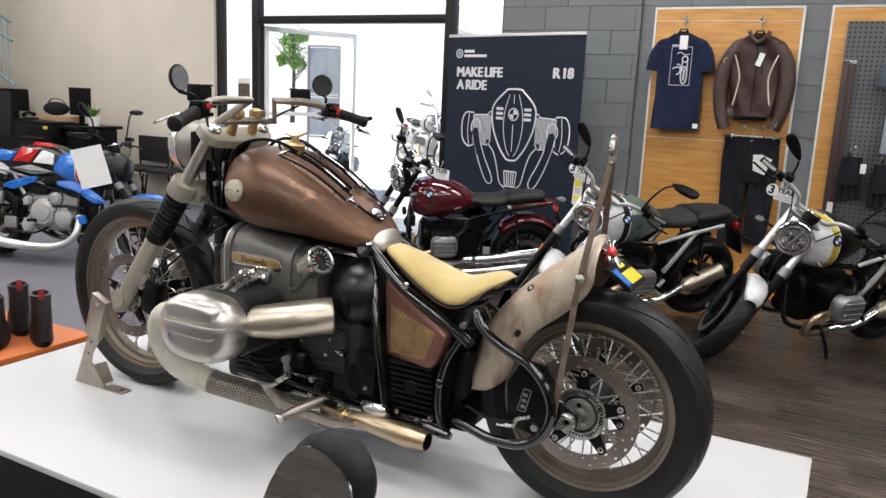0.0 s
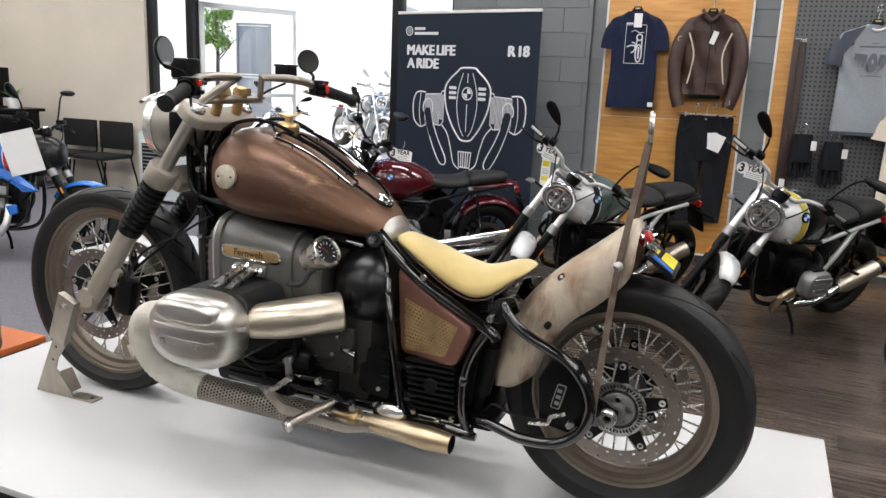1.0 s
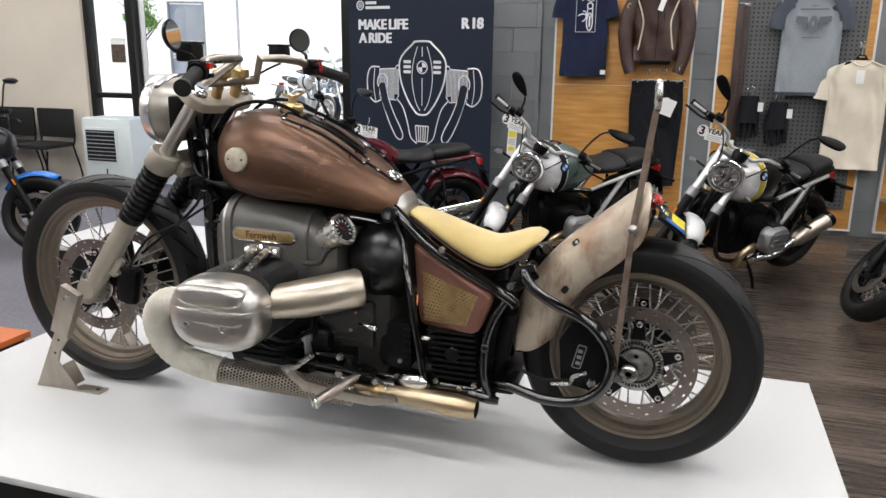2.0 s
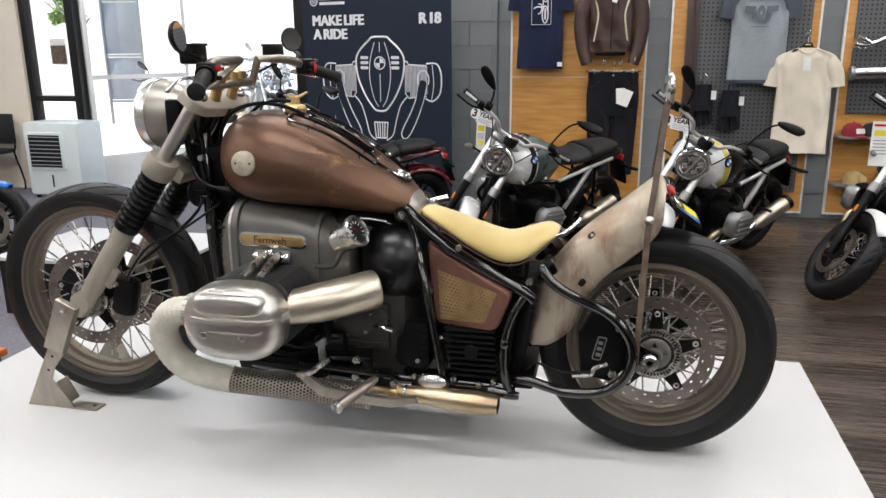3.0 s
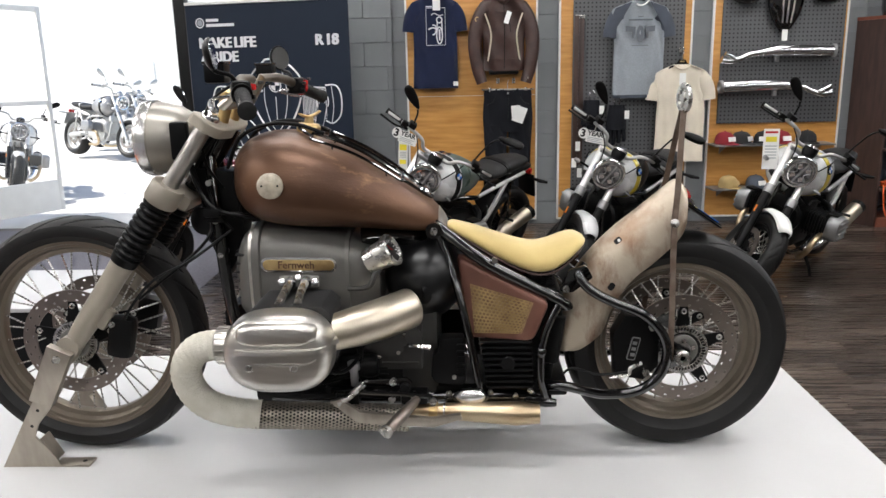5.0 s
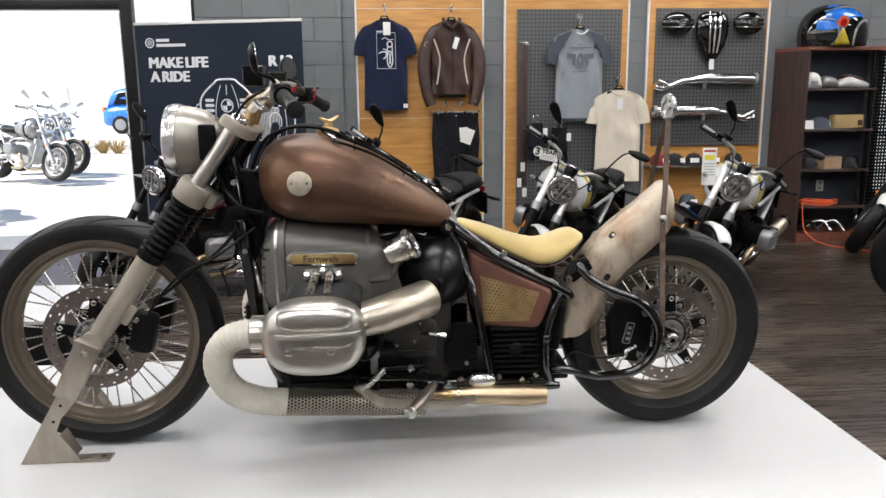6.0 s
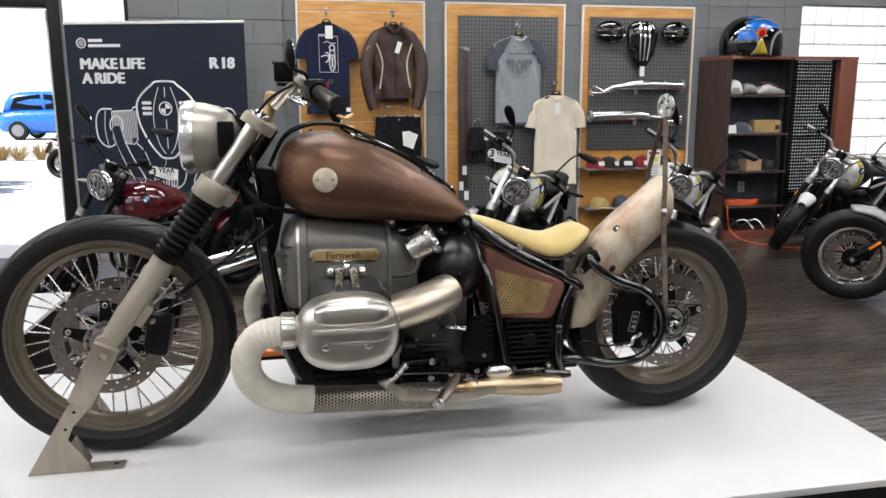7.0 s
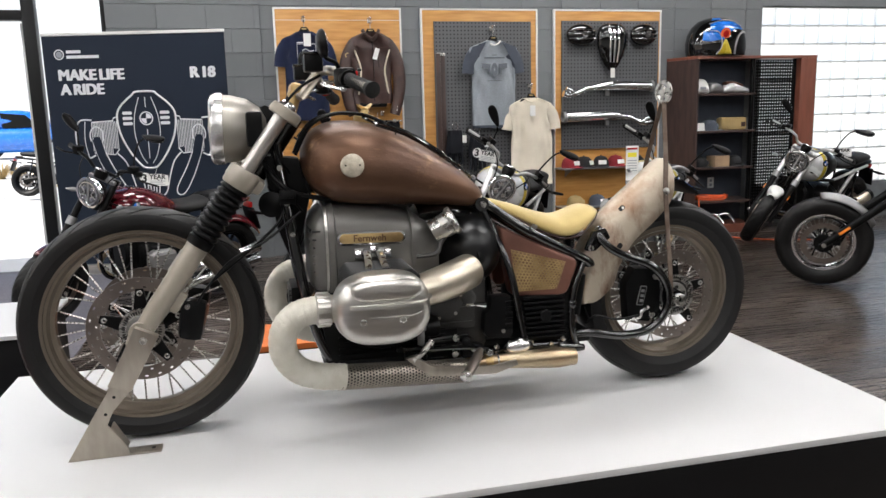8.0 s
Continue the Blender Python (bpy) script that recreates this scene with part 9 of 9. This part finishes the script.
part("tail", tube([(-0.18, 0.0, 0.01), (-0.24, -0.13, 0.02), (-0.25, -0.17, -0.10), (-0.22, -0.2, -0.25), (-0.1, -0.35, -0.345), (0.2, -0.75, -0.349), (0.7, -0.95, -0.349), (1.2, -0.9, -0.349)], 0.006, 6, 6), M["orangecord"], co)
for x in (2.74, 3.10):
    so_ = thing("socket_plate", x, 7.358, SHELVES[3] + 0.17, 0, "white wall socket behind the shelves", "socket", "wall sockets")
    part("plate", box((0, 0, 0), (0.08, 0.01, 0.12), 0.003), M["paper"], so_)
    for z in (-0.025, 0.025):
        part("outlet", box((0, -0.006, z), (0.03, 0.004, 0.03), 0.003), M["greyprint"], so_)
for k in range(3):
    hb = thing("chrome_crash_bar", 2.81 + 0.14 * k, 7.12, 0.105, 0, "bent chrome tube lying on the shelf base", "bar", "chrome bars")
    part("tube", tube([(-0.09, 0.05, 0), (-0.03, 0.0, 0.075), (0.05, -0.05, 0.09), (0.1, -0.12, 0.0)], 0.014, 10, 5), M["chrome" if k else "satin"], hb)

# ---- by the entrance ----
cl = thing("air_cooler", -6.57, 6.95, 0, 0, "pale portable evaporative air cooler on castors", "air cooler")
part("body", box((0, 0.12, 0.43), (0.66, 0.42, 0.78), 0.04), M["cream_plastic"], cl)
part("grille_frame", box((-0.06, -0.095, 0.52), (0.44, 0.03, 0.40), 0.012), M["cream_plastic"], cl)
part("grille_back", box((-0.06, -0.105, 0.52), (0.38, 0.02, 0.34)), M["blackpanel"], cl)
for k in range(8):
    part("slat", box((-0.06, -0.118, 0.375 + k * 0.042), (0.38, 0.012, 0.008), 0.002), M["greyprint"], cl)
part("water_gauge", box((-0.02, -0.095, 0.20), (0.012, 0.01, 0.13), 0.002), M["blackpanel"], cl)
for dx in (-0.27, 0.27):
    for dy in (-0.04, 0.28):
        part("castor", lathe([(0.0, -0.012), (0.02, -0.012), (0.02, 0.012), (0.0, 0.012)], Matrix.Translation((dx, dy, 0.02)) @ WHEEL_AXIS, 14), M["satin"], cl)
        part("castor_fork", cyl((dx, dy, 0.03), (dx, dy, 0.05), 0.012, seg=8), M["satin"], cl)


def visitor_chair(x, y, turn):
    e = thing("visitor_chair", x, y, 0, turn, "black padded visitor chair with thin metal legs", "chair", "chairs by the wall")
    part("seat", box((0, 0, 0.46), (0.5, 0.46, 0.05), 0.02), M["seatblk"], e)
    part("backrest", box((0, 0.23, 0.70), (0.52, 0.035, 0.34), 0.03, None), M["seatblk"], e)
    for s in (-1, 1):
        part("leg", tube([(s * 0.24, 0.25, 0.86), (s * 0.245, 0.23, 0.5), (s * 0.25, 0.20, 0.43), (s * 0.26, 0.28, 0.012), (s * 0.25, -0.05, 0.012), (s * 0.25, -0.24, 0.012), (s * 0.245, -0.20, 0.42)], 0.011, 8, 4), M["satin"], e, "bent steel leg frame")
    return e


visitor_chair(-7.64, 7.05, 0)
visitor_chair(-8.22, 7.05, 3)
nb = thing("notice", -6.83, WALL + 0.09, 1.54, 0, "printed notice taped to the window", "notice")
part("sheet", box((0, 0, 0), (0.21, 0.002, 0.28)), M["paper"], nb)
part("picture", box((0, -0.002, -0.03), (0.19, 0.001, 0.2)), M["rust"], nb)

# counter along the cream wall
ct = thing("service_counter", -9.9, 6.75, 0, 0, "dark service counter against the cream wall", "counter")
part("cabinet", box((0, 0, 0.47), (2.5, 0.6, 0.94), 0.01), M["satin"], ct)
part("worktop", box((0, 0, 0.96), (2.6, 0.7, 0.04), 0.008), M["satin"], ct)
for x, w, h in ((-10.38, 0.52, 0.30), (-8.97, 0.32, 0.36)):
    mo = thing("monitor", x, 6.75, 0.982, 12, "black computer monitor on the counter", "monitor", "monitors")
    part("screen", box((0, 0, 0.12 + h / 2), (w, 0.04, h), 0.01), M["satin"], mo)
    part("stand", box((0, 0.02, 0.08), (0.06, 0.05, 0.15), 0.01), M["satin"], mo)
    part("base", box((0, 0.02, 0.008), (0.22, 0.16, 0.016), 0.006), M["satin"], mo)
pr = thing("cardboard_box", -9.38, 6.72, 0.982, -6, "low cardboard tray on the service counter", "box")
part("tray", box((0, 0, 0.05), (0.5, 0.3, 0.1), 0.006), M["cardboard"], pr)
pl_ = thing("potted_plant", -8.72, 6.75, 0.982, 0, "small green pot plant on the counter", "plant")
part("pot", lathe([(0.0, 0), (0.06, 0), (0.08, 0.12), (0.07, 0.12), (0.06, 0.1), (0.0, 0.1)], None, 18), M["paper"], pl_)
rr_ = random.Random(3)
for k in range(26):
    a, t, l = rr_.uniform(0, 6.28), rr_.uniform(0.2, 1.1), rr_.uniform(0.10, 0.2)
    d = Vector((math.cos(a) * math.sin(t), math.sin(a) * math.sin(t), math.cos(t)))
    b0 = Vector((0, 0, 0.11))
    part("leaf", tube([b0, b0 + d * l * 0.5 + Vector((0, 0, 0.02)), b0 + d * l], [0.004, 0.02, 0.002], 6, 3, flat=0.15), M["green"], pl_)
ph_ = thing("desk_telephone", -9.72, 6.6, 0.982, 20, "black desk telephone with a handset on the counter", "telephone")
part("base", prism([(-0.1, -0.1), (0.1, -0.1), (0.1, 0.1), (-0.1, 0.1)], 0.06, None, 0.015), M["satin"], ph_)
part("handset", tube([(-0.07, -0.11, 0.09), (-0.08, 0.0, 0.12), (-0.07, 0.11, 0.09)], [0.028, 0.018, 0.028], 10, 4), M["satin"], ph_)
bg_ = thing("shoulder_bag", -9.5, 6.78, 1.084, 10, "slumped black fabric bag lying on the tray", "bag")
part("body", ball((0, 0, 0.085), (0.2, 0.11, 0.09), 20), M["denim"], bg_)
part("strap", tube([(-0.15, 0, 0.12), (-0.05, -0.02, 0.21), (0.1, 0.0, 0.2), (0.16, 0.02, 0.11)], 0.012, 8, 4, flat=0.5), M["denim"], bg_)
prn = thing("printer", -9.25, 6.45, 0.72, 0, "black office printer on a low stand before the counter", "printer")
part("body", box((0, 0, 0.155), (0.70, 0.40, 0.23), 0.03), M["satin"], prn)
part("lid", box((0, 0, 0.285), (0.66, 0.36, 0.03), 0.012), M["blackcast"], prn)
part("paper_tray", box((0.05, -0.24, 0.10), (0.40, 0.12, 0.02), 0.006), M["finblack"], prn)
part("display", box((0.26, -0.203, 0.23), (0.08, 0.008, 0.04), 0.003), M["yellow"], prn, "small yellow display")
part("stand", box((0, 0, -0.34), (0.6, 0.36, 0.76), 0.01), M["satin"], prn)
och = thing("office_chair", -9.62, 5.85, 0, 25, "black mesh-backed office chair by the counter", "chair")
part("backrest", box((0, 0.22, 1.10), (0.46, 0.05, 0.56), 0.024), M["seatblk"], och)
part("seat", box((0, 0, 0.50), (0.48, 0.48, 0.09), 0.03), M["seatblk"], och)
part("back_bracket", tube([(0, 0.1, 0.46), (0, 0.27, 0.55), (0, 0.26, 0.95)], 0.02, 10, 4), M["satin"], och)
part("column", cyl((0, 0, 0.08), (0, 0, 0.46), 0.028, 0.024), M["satin"], och)
for k in range(5):
    q = k * 2 * math.pi / 5 + 0.3
    part("base_leg", tube([(0, 0, 0.10), (0.30 * math.cos(q), 0.30 * math.sin(q), 0.07)], [0.026, 0.016], 8), M["satin"], och)
    part("castor", lathe([(0.0, -0.02), (0.026, -0.02), (0.028, 0.0), (0.026, 0.02), (0.0, 0.02)], Matrix.Translation((0.30 * math.cos(q), 0.30 * math.sin(q), 0.028)) @ WHEEL_AXIS, 14), M["finblack"], och)
# stair rail in the corner
sr = thing("stair_rail", -10.9, 6.9, 0, 0, "pale blue metal stair railing in the corner", "railing")
M["railblue"] = mat("pale_blue_rail", (0.20, 0.36, 0.42), 0.5, 0.1)
for z0 in (1.45, 2.05, 2.3):
    part("rail", tube([(-0.9, 0, z0 + 0.55), (0.35, 0, z0)], 0.02, 8), M["railblue"], sr)
for k in range(9):
    x = -0.85 + k * 0.14
    z = 2.3 + 0.55 * (0.35 - x) / 1.25
    part("baluster", cyl((x, 0, z - 0.85), (x, 0, z), 0.008, seg=6), M["railblue"], sr)
part("stringer", prism([(-0.9, 1.75), (0.35, 1.2), (0.35, 0.0), (-0.9, 0.0)], 0.05, Matrix.Translation((0, 0.05, 0)) @ Matrix.Rotation(radians(90), 4, "X")), M["shelf"], sr)

# orange-topped plinth and boots behind the platform
ob_ = thing("orange_plinth", -1.8, 3.42, 0, 0, "low orange-topped plinth behind the platform", "plinth")
part("top", box((0, 0, 0.275), (0.62, 0.42, 0.03), 0.004), M["orangebox"], ob_, "orange laminate top")
part("base", box((0, 0, 0.13), (0.58, 0.38, 0.259), 0.004), M["blackpanel"], ob_)
ob2 = thing("orange_plinth", -3.63, 1.96, 0, 0, "low orange-topped plinth beside the platform", "plinth")
part("top", box((0, 0, 0.315), (0.9, 0.9, 0.03), 0.004), M["orangebox"], ob2, "orange laminate top")
part("base", box((0, 0, 0.15), (0.86, 0.86, 0.299), 0.004), M["blackpanel"], ob2)


def boot(x, y, z, turn):
    e = thing("riding_boot", x, y, z, turn, "black leather ankle boot with a red pull tab", "boot", "boots on the plinth")
    part("upper", skin(bmesh.new(), [[(dx + a * math.cos(q), b * math.sin(q), h) for q in [2 * math.pi * i / 20 for i in range(20)]] for h, dx, a, b in ((0.028, 0.03, 0.135, 0.048), (0.06, 0.035, 0.13, 0.05), (0.09, 0.01, 0.10, 0.048), (0.12, -0.03, 0.066, 0.046), (0.19, -0.04, 0.056, 0.044), (0.245, -0.04, 0.06, 0.046), (0.25, -0.04, 0.05, 0.036), (0.2, -0.04, 0.045, 0.034))]), M["bootblack"], e, "", 60)
    part("sole", skin(bmesh.new(), [[(0.03 + a * math.cos(q), b * math.sin(q), h) for q in [2 * math.pi * i / 20 for i in range(20)]] for h, a, b in ((0.0, 0.136, 0.047), (0.015, 0.142, 0.051), (0.03, 0.14, 0.05))]), M["rubber"], e)
    part("pull_tab", box((-0.098, 0, 0.255), (0.006, 0.024, 0.05), 0.002), M["capred"], e, "red pull tab")
    return e


for x, y, t in ((-3.27, 2.20, 150), (-3.38, 2.05, 140), (-3.50, 2.24, 152), (-3.60, 2.08, 138)):
    boot(x, y, 0.331, t)
# second low platform beyond the first
p2 = thing("display_platform", -3.72, 3.95, 0, 0, "low white-topped platform with black sides", "platform")
part("top_panel", box((0, 0, 0.354), (1.15, 0.8, 0.022), 0.003), M["white"], p2)
part("side_panel", box((0, 0, 0.171), (1.11, 0.76, 0.342), 0.003), M["blackpanel"], p2)

# papers on the blue bike
pp = thing("paper_sheet", -5.32, 4.08, 0.885, 35, "white paper sheet taped to the blue motorcycle", "paper")
part("sheet", box((0, 0, 0), (0.24, 0.003, 0.32), 0, Matrix.Rotation(radians(-14), 4, "Y")), M["paper"], pp)

# ---- outside ----
sg = thing("display_case", -11.6, 15.5, -0.06, 15, "grey framed outdoor display case on the forecourt", "display case")
for dx in (-0.4, 0.4):
    part("frame_post", box((dx, 0, 1.35), (0.05, 0.06, 2.7), 0.006), M["castgrey"], sg)
for z in (0.5, 1.5, 2.68):
    part("frame_rail", box((0, 0, z), (0.75, 0.05, 0.05), 0.006), M["castgrey"], sg)
for z in (1.0, 2.09):
    part("panel", box((0, 0.01, z), (0.74, 0.02, 0.92 if z < 1.5 else 1.1), 0.004), M["greyprint"], sg)
car = thing("parked_car", -10.75, 32.95, 0.125, -4, "bright blue small car parked across the street", "car")
part("body", loft([(-1.9, 0.7, 0.35, 0.5), (-1.8, 0.95, 0.25, 0.8), (-0.9, 1.05, 0.22, 0.88), (0.9, 1.05, 0.22, 0.88), (1.8, 0.95, 0.25, 0.8), (1.95, 0.7, 0.4, 0.6)], 3, 0.35), M["bluepaint"], car, "", 50)
part("cabin", loft([(-1.75, 1.0, 0.9, 0.6), (-1.5, 1.55, 0.9, 0.66), (-0.5, 1.65, 0.9, 0.68), (0.5, 1.58, 0.9, 0.66), (1.1, 1.05, 0.9, 0.7)], 3, 0.4), M["bluepaint"], car, "", 50)
for s in (-1, 1):
    for poly in ([(-1.50, 1.04), (-1.30, 1.44), (-0.48, 1.54), (-0.42, 1.04)], [(-0.32, 1.04), (-0.36, 1.545), (0.42, 1.47), (0.90, 1.06)]):
        part("side_window", prism(poly[::s], 0.05, Matrix.Translation((0, s * 0.64 + (0.03 if s > 0 else 0.02), 0)) @ Matrix.Rotation(radians(90), 4, "X"), 0.004), M["satin"], car, "dark tinted window")
part("rear_window", box((0, 0, 0), (0.04, 1.0, 0.36), 0.02, Matrix.Translation((-1.62, 0, 1.27)) @ Matrix.Rotation(radians(22), 4, "Y")), M["satin"], car)
for dx in (-1.2, 1.25):
    for s in (-1, 1):
        w = part("wheel", lathe([(0.0, -0.1), (0.22, -0.1), (0.31, -0.09), (0.33, 0), (0.31, 0.09), (0.22, 0.1), (0.0, 0.1)], Matrix.Translation((dx, s * 0.8, 0.33)) @ WHEEL_AXIS, 24), M["rubber"], car)
        part("wheel_rim", lathe([(0.0, -0.12), (0.2, -0.11), (0.2, 0.11), (0.0, 0.12)], Matrix.Translation((dx, s * 0.8, 0.33)) @ WHEEL_AXIS, 20), M["castgrey"], w)
part("tail_light", box((-1.86, -0.62, 0.85), (0.1, 0.2, 0.2), 0.03), M["orange"], car)
car.scale = (1.12, 1.12, 1.14)
for k in range(6):
    sh_ = thing("dry_shrub", -10.3 + 0.5 * k, 22.9 + 0.25 * (k % 2), -0.06, 40 * k, "low dry straw-coloured shrub by the kerb", "shrub", "shrubs along the kerb")
    sb = bmesh.new()
    for j in range(90):
        a, l, h = rr_.uniform(0, 6.283), rr_.uniform(0.1, 0.36), rr_.uniform(0.2, 0.5)
        d = Vector((math.cos(a), math.sin(a), 0))
        n = Vector((-d.y, d.x, 0)) * 0.012
        p = d * 0.08
        vs = [sb.verts.new(p - n), sb.verts.new(p + n), sb.verts.new(p + d * l * 0.6 + n + Vector((0, 0, h * 0.75))), sb.verts.new(p + d * l + Vector((0, 0, h))), sb.verts.new(p + d * l * 0.6 - n + Vector((0, 0, h * 0.75)))]
        sb.faces.new(vs)
    tagged(part("foliage", sb, M["tancloth"], sh_), kind="stuff")
    part("stem", cyl((0, 0, 0), (0.02, 0, 0.22), 0.03, 0.015, 8), M["shelf"], sh_)
tr = thing("tree", -21.9, 27, 0.125, 0, "young street tree with bright green leaves", "tree")
part("trunk", tube([(0, 0, 0), (0.05, 0, 1.2), (0, 0.1, 2.2), (0.1, 0, 3.4)], [0.12, 0.09, 0.07, 0.03], 10, 4), M["shelf"], tr)
for k in range(7):
    a = k * 0.9
    part("limb", tube([(0, 0, 1.7 + 0.2 * k), (0.5 * math.cos(a), 0.5 * math.sin(a), 2.2 + 0.2 * k), (0.9 * math.cos(a), 0.9 * math.sin(a), 2.6 + 0.2 * k)], [0.04, 0.025, 0.01], 6, 3), M["shelf"], tr)
lb = bmesh.new()
for k in range(1900):
    d = Vector((rr_.gauss(0, 1), rr_.gauss(0, 1), rr_.gauss(0, 0.8)))
    cl_ = ((0, 0, 3.0, 0.62), (-0.35, 0.2, 3.55, 0.5), (0.4, -0.1, 2.55, 0.42), (0.3, 0.2, 3.7, 0.38), (-0.45, -0.1, 2.7, 0.36))[k % 5]
    c = d.normalized() * (rr_.uniform(0.1, 1.0) ** 0.5) * cl_[3] * (0.9 + 0.5 * noise.noise(d.normalized() * 2.5)) + Vector(cl_[:3])
    u_, w_ = Vector((rr_.uniform(-1, 1), rr_.uniform(-1, 1), rr_.uniform(-1, 1))).normalized(), Vector((rr_.uniform(-1, 1), rr_.uniform(-1, 1), 0.2)).normalized()
    vs = [lb.verts.new(c + u_ * 0.09), lb.verts.new(c + w_ * 0.04), lb.verts.new(c - u_ * 0.09), lb.verts.new(c - w_ * 0.04)]
    lb.faces.new(vs)
tagged(part("crown", lb, M["green"], tr), kind="stuff")


# ---- pieces of the wall and floor ----
def covered(x0, x1, z0, z1):
    return any(a + 0.02 < x0 and x1 < b - 0.02 and BZ0 < z0 and z1 < BZ1 for a, b in BOARDS)


BLW, BLH = 0.448, 0.2245
full = finish(box((0, 0, 0), (BLW - 0.004, 0.03, BLH - 0.004), 0.002, seg=1), "block", M["wallgrey"])
for row in range(12):
    z = (row + 0.5) * BLH
    edge = -3.26
    x = edge - (BLW / 2 if row % 2 else 0)
    while x < 3.72 - 0.1:
        a, b = max(x, edge), min(x + BLW, 3.72)
        if a < -1.87 < b:
            b = -1.87
        if b - a > 0.03 and not covered(a, b, z - BLH / 2, z + BLH / 2):
            ob = new("block", full)
            ob.scale = ((b - a) / BLW, 1, 1)
            ob.parent = wall_north
            ob.location = ((a + b) / 2, WALL + (0.0 if a > -1.88 else -0.045) + 0.0125, z)
        x = b if b == -1.87 else x + BLW
part("block_course", box((0.23, WALL + 0.004, (2.70 + 4) / 2), (6.96, 0.016, 1.30)), M["wallgrey"], wall_north)
part("block_course", box((6.36, WALL + 0.004, 3.25), (5.28, 0.016, 1.48)), M["wallgrey"], wall_north)

PLW, PLL = 0.2, 1.22
plank = finish(box((0, 0, 0), (PLL - 0.0016, PLW - 0.0016, 0.012), 0.0008, seg=1), "plank", M["plank"])
for j in range(37):
    y = WALL - 0.1 - j * PLW
    off = (j * 0.43) % 1
    xs = [-3.15] + [-3.15 + (k + off) * PLL for k in range(9)]
    for a, b in zip(xs, xs[1:]):
        if b - a < 0.25 or a > 6.8:
            continue
        ob = new("plank", plank)
        ob.parent = floor
        ob.location = ((a + b) / 2, y, -0.006)
        ob.scale = ((b - a) / PLL, 1, 1)
part("plank_rest", box((1.9, -3.0, -0.004), (10.1, 6.0, 0.012)), M["plank"], floor)
part("plank_rest", box((8.4, 3.7, -0.004), (1.2, 7.4, 0.012)), M["plank"], floor)
